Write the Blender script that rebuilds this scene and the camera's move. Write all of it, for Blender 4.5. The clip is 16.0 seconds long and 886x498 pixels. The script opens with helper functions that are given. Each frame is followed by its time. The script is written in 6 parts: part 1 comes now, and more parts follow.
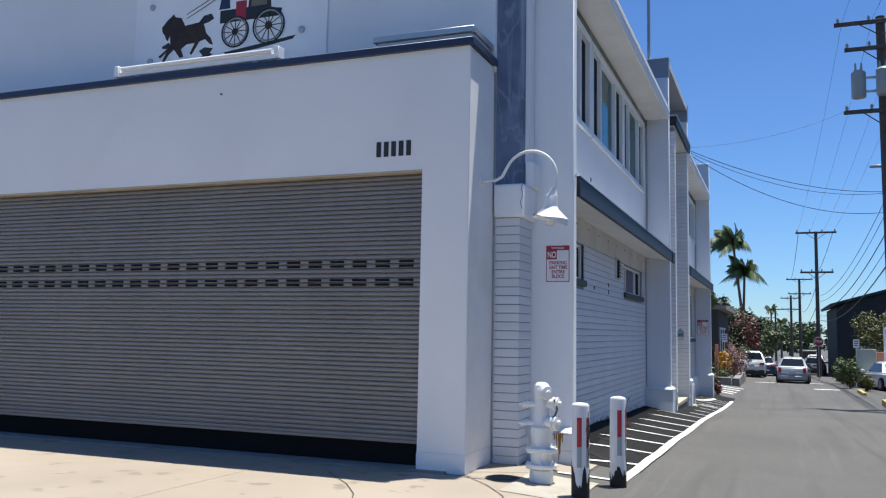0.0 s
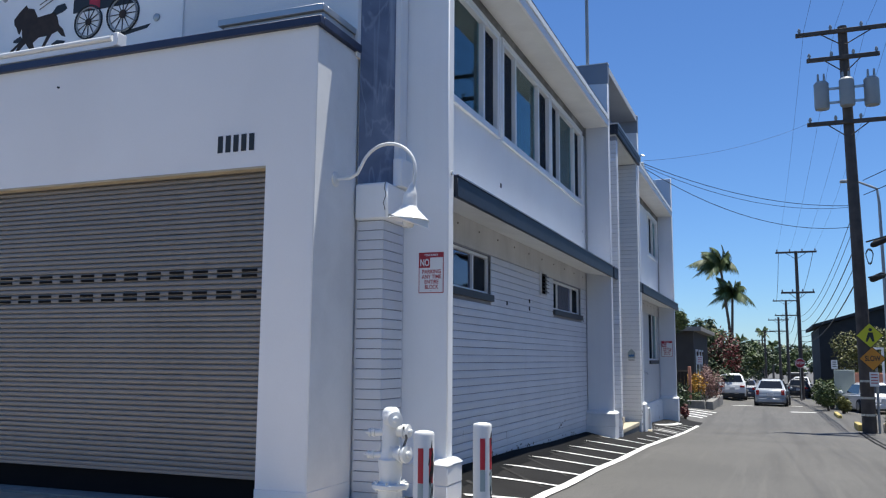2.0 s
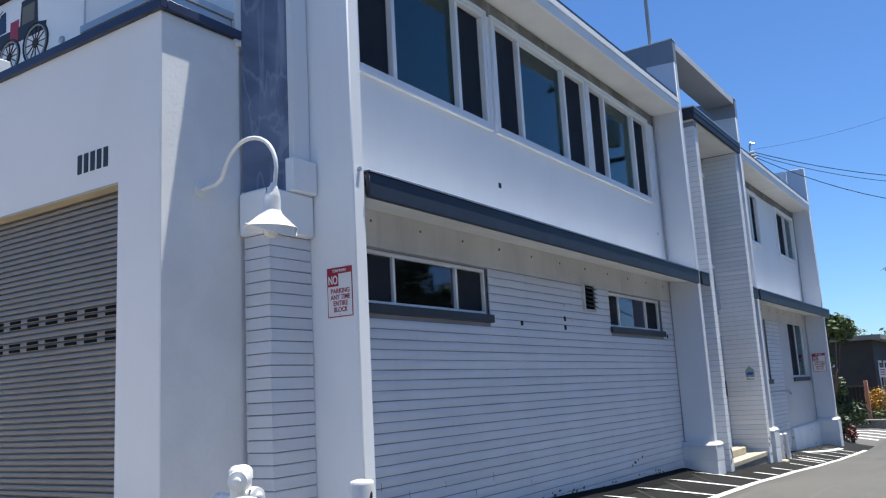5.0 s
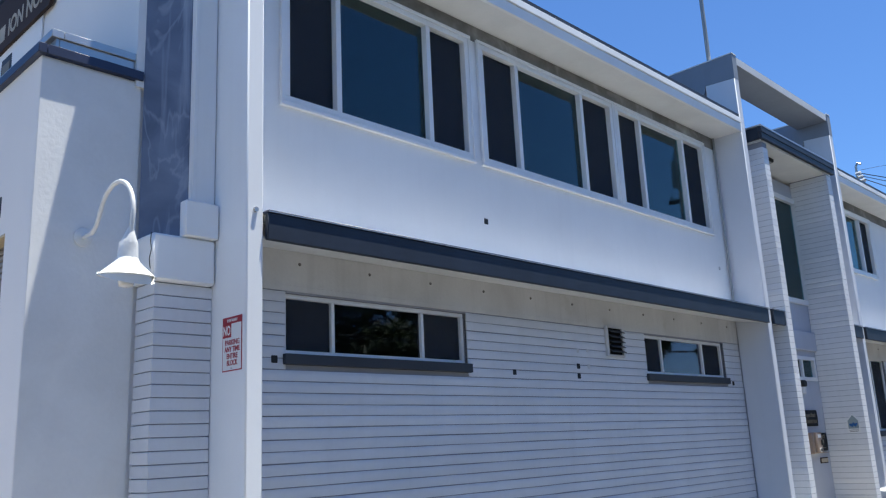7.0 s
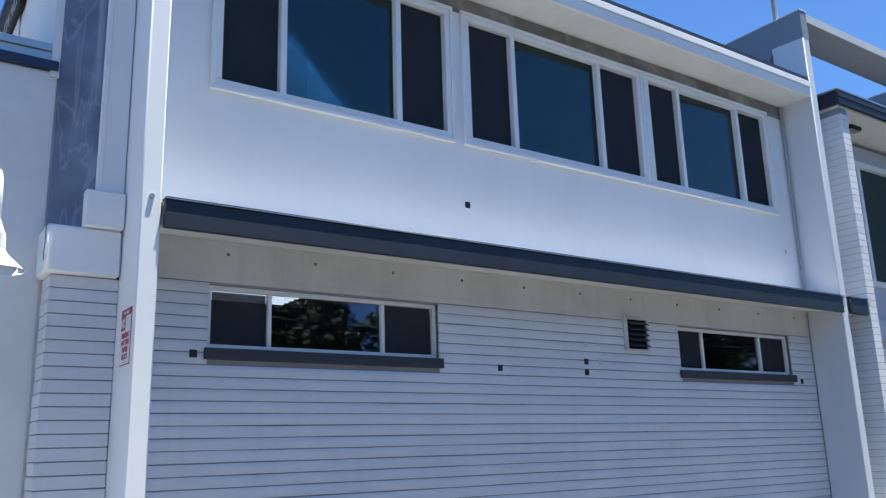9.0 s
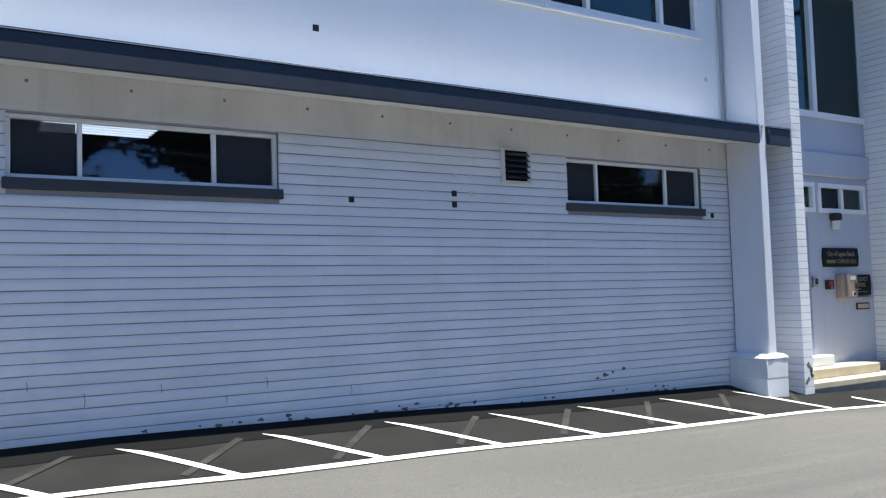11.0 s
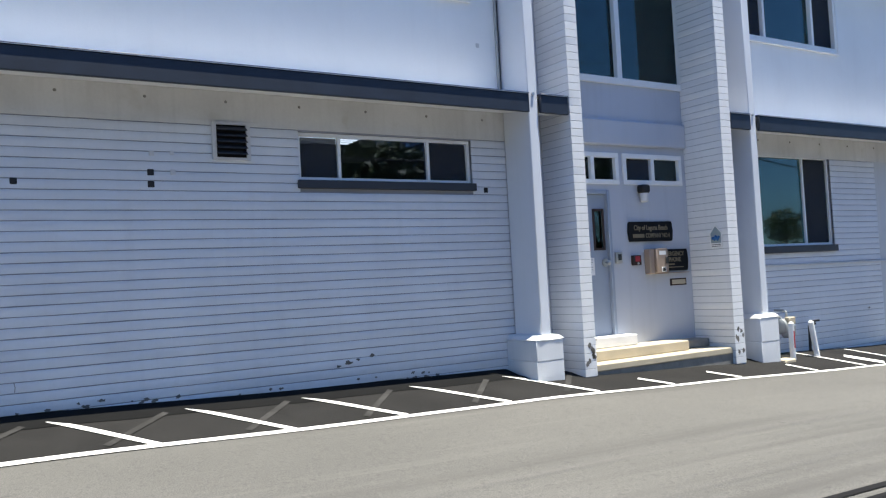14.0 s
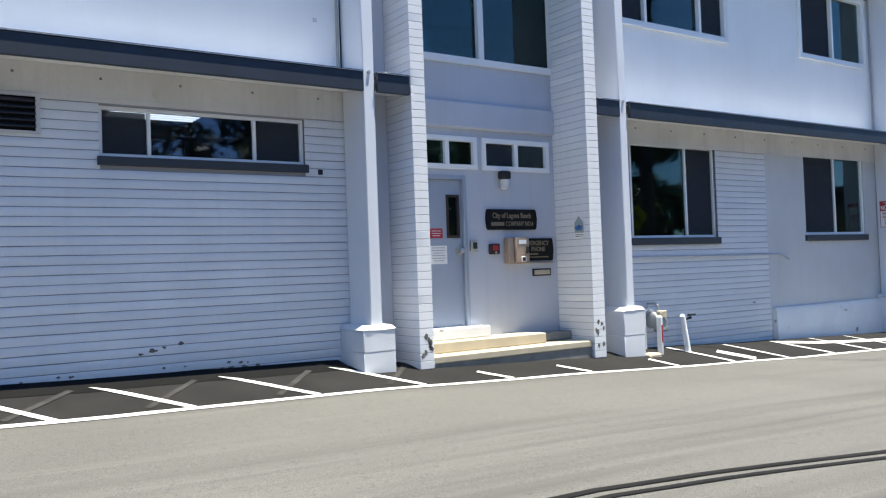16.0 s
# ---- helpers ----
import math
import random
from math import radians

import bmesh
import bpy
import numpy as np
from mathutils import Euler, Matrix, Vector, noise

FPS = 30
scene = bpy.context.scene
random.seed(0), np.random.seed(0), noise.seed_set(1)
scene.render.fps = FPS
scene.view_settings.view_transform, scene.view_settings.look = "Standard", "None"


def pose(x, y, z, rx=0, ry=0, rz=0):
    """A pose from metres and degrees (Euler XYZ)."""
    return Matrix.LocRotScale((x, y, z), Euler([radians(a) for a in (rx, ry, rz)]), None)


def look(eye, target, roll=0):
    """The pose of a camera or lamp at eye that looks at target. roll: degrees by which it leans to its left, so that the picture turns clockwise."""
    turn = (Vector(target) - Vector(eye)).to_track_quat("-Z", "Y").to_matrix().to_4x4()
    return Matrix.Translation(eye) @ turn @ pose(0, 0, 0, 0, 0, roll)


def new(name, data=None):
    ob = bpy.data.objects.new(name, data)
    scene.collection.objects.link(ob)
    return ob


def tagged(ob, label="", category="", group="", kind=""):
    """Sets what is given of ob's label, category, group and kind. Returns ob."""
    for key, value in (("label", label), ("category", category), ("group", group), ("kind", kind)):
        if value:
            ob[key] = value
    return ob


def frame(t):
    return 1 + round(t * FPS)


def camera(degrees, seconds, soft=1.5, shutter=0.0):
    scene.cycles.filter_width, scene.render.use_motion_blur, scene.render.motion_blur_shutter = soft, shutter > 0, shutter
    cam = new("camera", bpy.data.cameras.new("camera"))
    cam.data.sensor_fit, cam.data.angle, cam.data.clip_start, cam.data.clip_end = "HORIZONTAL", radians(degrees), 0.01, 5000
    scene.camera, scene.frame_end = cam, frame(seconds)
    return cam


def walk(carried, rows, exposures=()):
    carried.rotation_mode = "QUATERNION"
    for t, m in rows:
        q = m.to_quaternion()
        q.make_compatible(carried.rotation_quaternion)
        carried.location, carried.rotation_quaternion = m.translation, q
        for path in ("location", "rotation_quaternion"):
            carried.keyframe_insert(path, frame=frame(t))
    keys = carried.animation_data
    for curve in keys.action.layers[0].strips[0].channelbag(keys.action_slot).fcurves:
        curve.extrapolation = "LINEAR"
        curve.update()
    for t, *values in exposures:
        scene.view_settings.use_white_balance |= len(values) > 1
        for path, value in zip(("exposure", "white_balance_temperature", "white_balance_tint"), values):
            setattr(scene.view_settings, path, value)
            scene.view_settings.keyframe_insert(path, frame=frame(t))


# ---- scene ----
cam = camera(55.7, 16.0, 1.2)
PATH = [
    (0, (0.129, 0.131, 1.526), (-0.609, 1.98, 1.721), 1.0),
    (0.5, (0.374, 0.529, 1.513), (-0.331, 2.389, 1.714), -0.1),
    (1, (0.602, 0.906, 1.49), (-0.095, 2.769, 1.704), 1.1),
    (1.5, (0.812, 1.388, 1.482), (0.12, 3.249, 1.724), 1.2),
    (2, (1.058, 1.746, 1.458), (0.335, 3.593, 1.715), 0.4),
    (2.5, (1.259, 2.188, 1.436), (0.476, 4.018, 1.635), 0.3),
    (3, (1.47, 2.638, 1.43), (0.611, 4.44, 1.551), -1.1),
    (3.5, (1.724, 3.115, 1.423), (0.793, 4.881, 1.536), -1.8),
    (4, (1.896, 3.638, 1.436), (0.956, 5.392, 1.629), -2.1),
    (4.5, (2.147, 4.097, 1.429), (1.154, 5.811, 1.706), -1.8),
    (4.7, (2.262, 4.251, 1.409), (1.228, 5.934, 1.72), -2.3),
    (6.8, (3.569, 6.169, 1.453), (2.269, 7.622, 1.896), -3.6),
    (7, (3.599, 6.421, 1.465), (2.247, 7.821, 1.927), -2.7),
    (7.5, (3.744, 6.955, 1.501), (2.323, 8.266, 2.013), -2.8),
    (8, (4.043, 7.471, 1.514), (2.535, 8.683, 2.022), -3.3),
    (8.2, (4.11, 7.668, 1.513), (2.559, 8.828, 2.01), -2.0),
    (10.3, (4.836, 9.482, 1.229), (3.2, 10.573, 1.595), -2.6),
    (10.5, (4.929, 9.675, 1.233), (3.27, 10.75, 1.535), -2.3),
    (11, (5.172, 10.23, 1.225), (3.479, 11.29, 1.344), -1.7),
    (11.5, (5.416, 10.671, 1.185), (3.708, 11.709, 1.261), -2.2),
    (12, (5.609, 11.208, 1.173), (3.904, 12.251, 1.253), -2.4),
    (12.5, (5.778, 11.663, 1.155), (4.077, 12.71, 1.247), -2.7),
    (13, (5.933, 12.161, 1.099), (4.232, 13.206, 1.218), -2.8),
    (13.5, (6.053, 12.683, 1.121), (4.358, 13.739, 1.224), -4.2),
    (14, (6.21, 13.167, 1.105), (4.528, 14.246, 1.183), -3.1),
    (14.5, (6.31, 13.633, 1.071), (4.67, 14.773, 1.171), -1.7),
    (15, (6.483, 14.047, 1.045), (4.853, 15.203, 1.124), -0.9),
    (15.5, (6.615, 14.54, 1.016), (4.975, 15.683, 1.071), -1.2),
    (16, (6.81, 14.972, 0.996), (5.154, 16.093, 1.046), -2.1),
]
walk(cam, [(t, look(eye, target, roll)) for t, eye, target, roll in PATH], [(0, 0.53, 6380, 7), (1.5, 0.50, 6380, 7), (3.5, 0.51, 6500, 7), (4.5, 0.68, 6430, 6), (7.5, 0.93, 6430, 5), (10.5, 1.16, 6460, 4), (11.5, 1.10, 6530, 4), (13.5, 1.16, 6660, 4), (14.5, 1.15, 6730, 5), (15, 1.24, 6730, 4), (16, 1.29, 6800, 4)])

# ---- light ----
SUN = Vector((0.125, 0.156, 1.0)).normalized()
world = bpy.data.worlds.new("sky")
scene.world = world
world.use_nodes = True
wn = world.node_tree.nodes
sky = wn.new("ShaderNodeTexSky")
sky.sky_type = "NISHITA"
sky.sun_disc = False
sky.sun_elevation = math.asin(SUN.z)
sky.sun_rotation = math.atan2(SUN.x, SUN.y)
sky.altitude = 30
sky.air_density, sky.dust_density, sky.ozone_density = 1.0, 0.0, 3.0
wn["Background"].inputs[1].default_value = 0.072
clear = wn.new("ShaderNodeMix")
clear.data_type, clear.blend_type = "RGBA", "MULTIPLY"
clear.inputs[0].default_value, clear.inputs[7].default_value = 1.0, (0.68, 0.93, 1.31, 1)
world.node_tree.links.new(sky.outputs[0], clear.inputs[6])
world.node_tree.links.new(clear.outputs[2], wn["Background"].inputs[0])
sun = new("sun", bpy.data.lights.new("sun", "SUN"))
sun.data.energy, sun.data.angle, sun.data.color = 5.2, radians(0.53), (1.0, 0.95, 0.88)
sun.matrix_world = look(SUN * 60, (0, 0, 0))


# ---- materials ----
def material(name, rough=0.7, metal=0.0):
    m = bpy.data.materials.new(name)
    m.use_nodes = True
    p = m.node_tree.nodes["Principled BSDF"]
    p.inputs["Roughness"].default_value = rough
    p.inputs["Metallic"].default_value = metal
    return m, m.node_tree.nodes, m.node_tree.links, p


def noise_node(n, l, scale, detail=4.0, vec=None, dist=0.0):
    t = n.new("ShaderNodeTexNoise")
    t.inputs["Scale"].default_value, t.inputs["Detail"].default_value = scale, detail
    t.inputs["Distortion"].default_value = dist
    if vec:
        l.new(vec, t.inputs["Vector"])
    return t.outputs["Fac"]


def ramp(n, l, fac, stops):
    r = n.new("ShaderNodeValToRGB")
    while len(r.color_ramp.elements) < len(stops):
        r.color_ramp.elements.new(0.5)
    for e, (pos, c) in zip(r.color_ramp.elements, stops):
        e.position, e.color = pos, (*c, 1)
    l.new(fac, r.inputs[0])
    return r.outputs[0]


def mix(n, l, fac, a, b, mode="MIX"):
    m = n.new("ShaderNodeMix")
    m.data_type, m.blend_type = "RGBA", mode
    for sock, v in ((m.inputs[0], fac), (m.inputs[6], a), (m.inputs[7], b)):
        if isinstance(v, (int, float)):
            sock.default_value = v
        elif isinstance(v, tuple):
            sock.default_value = (*v, 1)
        else:
            l.new(v, sock)
    return m.outputs[2]


def place(n, l, sx=1, sy=1, sz=1):
    g = n.new("ShaderNodeNewGeometry")
    v = n.new("ShaderNodeVectorMath")
    v.operation = "MULTIPLY"
    v.inputs[1].default_value = (sx, sy, sz)
    l.new(g.outputs["Position"], v.inputs[0])
    return v.outputs[0]


def bump(n, l, p, height, strength=0.3, dist=0.01):
    b = n.new("ShaderNodeBump")
    b.inputs["Strength"].default_value, b.inputs["Distance"].default_value = strength, dist
    l.new(height, b.inputs["Height"])
    l.new(b.outputs[0], p.inputs["Normal"])


def surface(name, c, vary=0.12, rough=0.7, metal=0.0, fine=60.0, coarse=1.6, relief=0.25, streak=0.0, dirt=None, dirt_at=0.62, dirt_soft=0.06, piece=0.0):
    """A worn surface: base colour varied at two scales, with optional streaks, dirt blotches and a shade of its own per piece."""
    m, n, l, p = material(name, rough, metal)
    at = place(n, l)
    lo = tuple(v * (1 - vary) for v in c)
    hi = tuple(min(1, v * (1 + vary * 0.6)) for v in c)
    f1, f2 = noise_node(n, l, coarse, 5, at, 0.4), noise_node(n, l, fine, 3, at)
    col = ramp(n, l, f1, [(0.3, lo), (0.7, hi)])
    col = mix(n, l, vary * 0.6, col, ramp(n, l, f2, [(0.35, tuple(v * 0.55 for v in c)), (0.65, c)]))
    if streak:
        s = noise_node(n, l, 1.0, 5, place(n, l, 9, 9, 0.5))
        k = n.new("ShaderNodeMath")
        k.operation = "MULTIPLY"
        k.inputs[1].default_value = streak
        l.new(ramp(n, l, s, [(0.52, (0, 0, 0)), (0.75, (1, 1, 1))]), k.inputs[0])
        col = mix(n, l, k.outputs[0], col, tuple(v * 0.45 for v in c))
    if dirt:
        d = noise_node(n, l, 2.7, 8, at, 0.3)
        col = mix(n, l, ramp(n, l, d, [(dirt_at, (0, 0, 0)), (dirt_at + dirt_soft, (1, 1, 1))]), col, dirt)
    if piece:
        o = n.new("ShaderNodeObjectInfo")
        col = mix(n, l, piece, col, ramp(n, l, o.outputs["Random"], [(0, tuple(v * 0.8 for v in c)), (1, tuple(min(1, v * 1.12) for v in c))]))
    l.new(col, p.inputs["Base Color"])
    if relief:
        bump(n, l, p, f2, relief, 0.004)
    return m


STUCCO = surface("white_stucco", (0.83, 0.83, 0.83), 0.05, 0.85, fine=55, coarse=0.6, relief=0.45)
ROUGH_STUCCO = surface("rough_white_stucco", (0.80, 0.80, 0.79), 0.06, 0.9, fine=26, coarse=2.5, relief=0.45)
SMOOTH = surface("smooth_white_render", (0.86, 0.87, 0.88), 0.045, 0.7, fine=80, coarse=0.8, relief=0.15, streak=0.03)
GREYPAINT = surface("pale_grey_render", (0.50, 0.53, 0.60), 0.05, 0.7, fine=80, coarse=0.9, relief=0.2, streak=0.1)
BRICK = surface("painted_brick", (0.68, 0.70, 0.74), 0.07, 0.62, fine=38, coarse=1.3, relief=0.5, streak=0.1, piece=0.18)
WHITEBRICK = surface("white_painted_brick", (0.78, 0.79, 0.81), 0.06, 0.62, fine=38, coarse=1.3, relief=0.3, streak=0.08, piece=0.1)
JOINT = surface("recessed_joint", (0.30, 0.31, 0.35), 0.12, 0.9, fine=40, relief=0.4)
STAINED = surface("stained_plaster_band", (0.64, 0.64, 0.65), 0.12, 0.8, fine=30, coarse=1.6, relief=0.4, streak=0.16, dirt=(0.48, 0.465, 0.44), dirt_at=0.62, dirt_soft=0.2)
FASCIA = surface("slate_blue_painted_wood", (0.013, 0.022, 0.041), 0.3, 0.55, fine=50, coarse=2.5, relief=0.2, streak=0.15)
TRIMBLUE = surface("navy_painted_metal", (0.022, 0.032, 0.075), 0.2, 0.4, fine=40, relief=0.15)
SILL = surface("grey_blue_sill_paint", (0.032, 0.037, 0.048), 0.15, 0.55, fine=50, relief=0.2)
WHITEFRAME = surface("white_vinyl_frame", (0.82, 0.83, 0.84), 0.03, 0.4, fine=90, relief=0.05)
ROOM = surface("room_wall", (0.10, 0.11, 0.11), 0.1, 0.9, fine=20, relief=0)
CURTAIN = surface("teal_curtain", (0.20, 0.42, 0.46), 0.12, 0.9, fine=30, relief=0.1)
PALECURTAIN = surface("pale_curtain", (0.6, 0.65, 0.66), 0.12, 0.9, fine=30, relief=0.1)
ROLLER = surface("grey_galvanised_slat", (0.25, 0.228, 0.212), 0.08, 0.5, 0.3, fine=30, coarse=1.0, relief=0.08, streak=0.15, piece=0.12)
BLACK = surface("black_rubber", (0.012, 0.012, 0.013), 0.2, 0.7, fine=60)
CONCRETE = surface("tan_concrete", (0.355, 0.298, 0.23), 0.14, 0.85, fine=70, coarse=0.5, relief=0.35, dirt=(0.24, 0.20, 0.155), dirt_at=0.60)
STEPCON = surface("cream_step_paint", (0.50, 0.435, 0.32), 0.12, 0.8, fine=60, coarse=3, relief=0.3)
PADCON = surface("pale_pad_concrete", (0.40, 0.365, 0.30), 0.14, 0.85, fine=60, coarse=3, relief=0.3, dirt=(0.30, 0.27, 0.22), dirt_at=0.6, dirt_soft=0.15)
ROUGHCON = surface("dirty_concrete", (0.25, 0.24, 0.22), 0.25, 0.9, fine=25, coarse=4, relief=0.8)
PEEL = surface("peeling_white_paint", (0.74, 0.74, 0.74), 0.06, 0.75, fine=50, coarse=2, relief=0.4, dirt=(0.22, 0.19, 0.16), dirt_at=0.665)
CRACKDARK = surface("dark_crack", (0.06, 0.06, 0.06), 0.3, 0.9, fine=40, relief=0)
CHIP = surface("chipped_bare_brick", (0.16, 0.15, 0.14), 0.4, 0.9, fine=40, relief=0.5)
HYDRANT = surface("white_enamel", (0.80, 0.80, 0.78), 0.06, 0.4, fine=45, coarse=4, relief=0.45, dirt=(0.46, 0.43, 0.38), dirt_at=0.70, dirt_soft=0.1)
RED = surface("red_reflective_tape", (0.42, 0.012, 0.03), 0.15, 0.4, fine=50, relief=0.05)
GREYTAPE = surface("grey_tape", (0.30, 0.36, 0.37), 0.1, 0.4, fine=50, relief=0.05)
SIGNWHITE = surface("white_sign_sheet", (0.80, 0.80, 0.80), 0.03, 0.35, fine=60, relief=0.02)
SIGNRED = surface("red_sign_ink", (0.38, 0.02, 0.035), 0.1, 0.4, fine=60, relief=0.02)
INK = surface("black_ink", (0.02, 0.022, 0.024), 0.1, 0.5, fine=60, relief=0.02)
GREYPLASTER = surface("grey_blue_plaster", (0.55, 0.57, 0.60), 0.08, 0.75, fine=70, coarse=0.9, relief=0.2, streak=0.08)
PLAQUE = surface("black_painted_wood", (0.009, 0.009, 0.010), 0.2, 0.5, fine=60, relief=0.05)
WOODSIGN = surface("dark_brown_wood", (0.035, 0.019, 0.016), 0.3, 0.8, fine=40, relief=0.2)
GOLD = surface("dull_gold_lettering", (0.22, 0.18, 0.12), 0.1, 0.5, 0.3, fine=60, relief=0.02)
DOORPAINT = surface("grey_blue_door_paint", (0.30, 0.35, 0.44), 0.05, 0.45, fine=80, coarse=1.2, relief=0.06)
STEEL = surface("brushed_steel", (0.50, 0.50, 0.49), 0.1, 0.35, 0.8, fine=120, relief=0.05)
BRONZE = surface("beige_phone_casing", (0.37, 0.28, 0.22), 0.1, 0.4, 0.2, fine=60, relief=0.05)
PAINTLINE = surface("white_road_paint", (0.78, 0.77, 0.73), 0.1, 0.7, fine=120, coarse=5, relief=0.3, dirt=(0.30, 0.29, 0.27), dirt_at=0.72)
WOODPOLE = surface("weathered_pole_wood", (0.10, 0.083, 0.072), 0.3, 0.9, fine=30, coarse=3, relief=0.5, streak=0.3)
POLEGREY = surface("transformer_grey", (0.32, 0.34, 0.35), 0.1, 0.5, fine=40)
WIRE = surface("black_cable", (0.02, 0.02, 0.022), 0.1, 0.6, fine=20, relief=0)
BARK = surface("grey_bark", (0.14, 0.11, 0.085), 0.35, 0.95, fine=25, coarse=4, relief=0.8)
TYRE = surface("tyre_rubber", (0.018, 0.018, 0.019), 0.2, 0.8, fine=50)
RIM = surface("alloy_rim", (0.40, 0.41, 0.42), 0.1, 0.3, 0.8, fine=50, relief=0)
LAMPRED = surface("red_tail_lens", (0.36, 0.01, 0.012), 0.1, 0.15, fine=50, relief=0)
CLEARLENS = surface("clear_lens", (0.7, 0.7, 0.7), 0.05, 0.1, fine=50, relief=0)
PLATE = surface("plate_white", (0.62, 0.63, 0.65), 0.05, 0.4, fine=50, relief=0)

SLATE = surface("blue_grey_slab", (0.24, 0.27, 0.32), 0.1, 0.7, fine=60, coarse=1.2, relief=0.15, streak=0.1)
MOTTLEDGREY = surface("mottled_grey_render", (0.24, 0.235, 0.23), 0.35, 0.85, fine=20, coarse=2.4, relief=0.3, dirt=(0.42, 0.42, 0.42), dirt_at=0.55, dirt_soft=0.2)
GHOST = surface("worn_paint_ghost", (0.046, 0.0445, 0.043), 0.4, 0.85, fine=30, coarse=6, relief=0.2, dirt=(0.03, 0.029, 0.028), dirt_at=0.44, dirt_soft=0.12)
DECK = surface("pale_roof_coating", (0.84, 0.84, 0.84), 0.1, 0.8, fine=40, relief=0.3)
# Near-black without specular: the shade inside openings is put into this colour.
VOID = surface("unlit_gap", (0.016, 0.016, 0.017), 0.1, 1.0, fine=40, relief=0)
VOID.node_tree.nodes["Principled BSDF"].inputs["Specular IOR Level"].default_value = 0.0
EMBLEM = surface("blue_emblem_ink", (0.03, 0.14, 0.36), 0.1, 0.5, fine=50, relief=0)
MURALBROWN = surface("faded_brown_paint", (0.040, 0.024, 0.016), 0.4, 0.7, fine=20, coarse=8, relief=0.1)
RUST = surface("rust_streak", (0.42, 0.22, 0.08), 0.3, 0.9, fine=30, relief=0.2)
TERRACOTTA = surface("salmon_wall_paint", (0.55, 0.24, 0.16), 0.1, 0.8, fine=40)
PALEFENCE = surface("pale_green_fence", (0.30, 0.34, 0.32), 0.12, 0.8, fine=40)
CHARCOAL = surface("charcoal_siding", (0.035, 0.038, 0.04), 0.2, 0.8, fine=30, relief=0.2)
HOUSEGREY = surface("brown_grey_siding", (0.055, 0.049, 0.043), 0.15, 0.8, fine=30, relief=0.2)
BROWNHOUSE = surface("brown_siding", (0.07, 0.06, 0.055), 0.2, 0.8, fine=30, relief=0.2)
DARKFENCE = surface("dark_fence_wood", (0.035, 0.028, 0.022), 0.3, 0.85, fine=30, relief=0.3, piece=0.3)
YELLOWSIGN = surface("fluorescent_sign", (0.62, 0.62, 0.02), 0.05, 0.4, fine=40, relief=0)
ORANGESIGN = surface("amber_sign", (0.62, 0.26, 0.02), 0.05, 0.4, fine=40, relief=0)
YELLOWKERB = surface("yellow_kerb_paint", (0.48, 0.38, 0.13), 0.15, 0.8, fine=40)


def leaf_material(name, c, c2):
    m, n, l, p = material(name, 0.55)
    g = n.new("ShaderNodeNewGeometry")
    a = ramp(n, l, g.outputs["Random Per Island"], [(0, tuple(v * 0.55 for v in c)), (0.55, c), (1, c2)])
    b = noise_node(n, l, 0.8, 3, place(n, l))
    l.new(mix(n, l, 0.35, a, ramp(n, l, b, [(0.3, tuple(v * 0.5 for v in c)), (0.7, c2)])), p.inputs["Base Color"])
    p.inputs["Transmission Weight"].default_value = 0.0
    return m


LEAF = leaf_material("green_leaves", (0.050, 0.085, 0.022), (0.12, 0.16, 0.04))
LEAFDARK = leaf_material("dark_green_leaves", (0.028, 0.052, 0.018), (0.07, 0.11, 0.03))
LEAFYELLOW = leaf_material("olive_leaves", (0.10, 0.115, 0.03), (0.22, 0.21, 0.06))
PALMLEAF = leaf_material("palm_leaves", (0.06, 0.10, 0.035), (0.17, 0.22, 0.07))
REDBLOOM = leaf_material("red_blossom", (0.11, 0.016, 0.014), (0.22, 0.03, 0.024))
PINKBLOOM = leaf_material("dusty_pink_blossom", (0.26, 0.14, 0.12), (0.36, 0.22, 0.18))
YELLOWBLOOM = leaf_material("yellow_blossom", (0.48, 0.24, 0.015), (0.60, 0.36, 0.03))


def asphalt():
    m, n, l, p = material("asphalt", 0.85)
    at = place(n, l)
    c = ramp(n, l, noise_node(n, l, 0.35, 6, at, 0.5), [(0.3, (0.060, 0.0575, 0.052)), (0.7, (0.104, 0.099, 0.089))])
    g = noise_node(n, l, 110, 3, at)
    c = mix(n, l, 0.5, c, ramp(n, l, g, [(0.35, (0.04, 0.04, 0.038)), (0.65, (0.19, 0.18, 0.165))]))
    s = noise_node(n, l, 1.0, 4, place(n, l, 2.2, 0.07, 1), 0.05)
    c = mix(n, l, ramp(n, l, s, [(0.52, (0, 0, 0)), (0.70, (0.75, 0.75, 0.75))]), c, (0.064, 0.060, 0.055))
    w = noise_node(n, l, 1.0, 6, place(n, l, 8, 0.18, 1), 0.05)
    c = mix(n, l, ramp(n, l, w, [(0.58, (0, 0, 0)), (0.72, (0.35, 0.35, 0.35))]), c, (0.15, 0.142, 0.128))
    k = noise_node(n, l, 16, 5, at)
    c = mix(n, l, ramp(n, l, k, [(0.60, (0, 0, 0)), (0.70, (0.5, 0.5, 0.5))]), c, (0.05, 0.048, 0.045))
    l.new(c, p.inputs["Base Color"])
    bump(n, l, p, g, 0.4, 0.004)
    return m


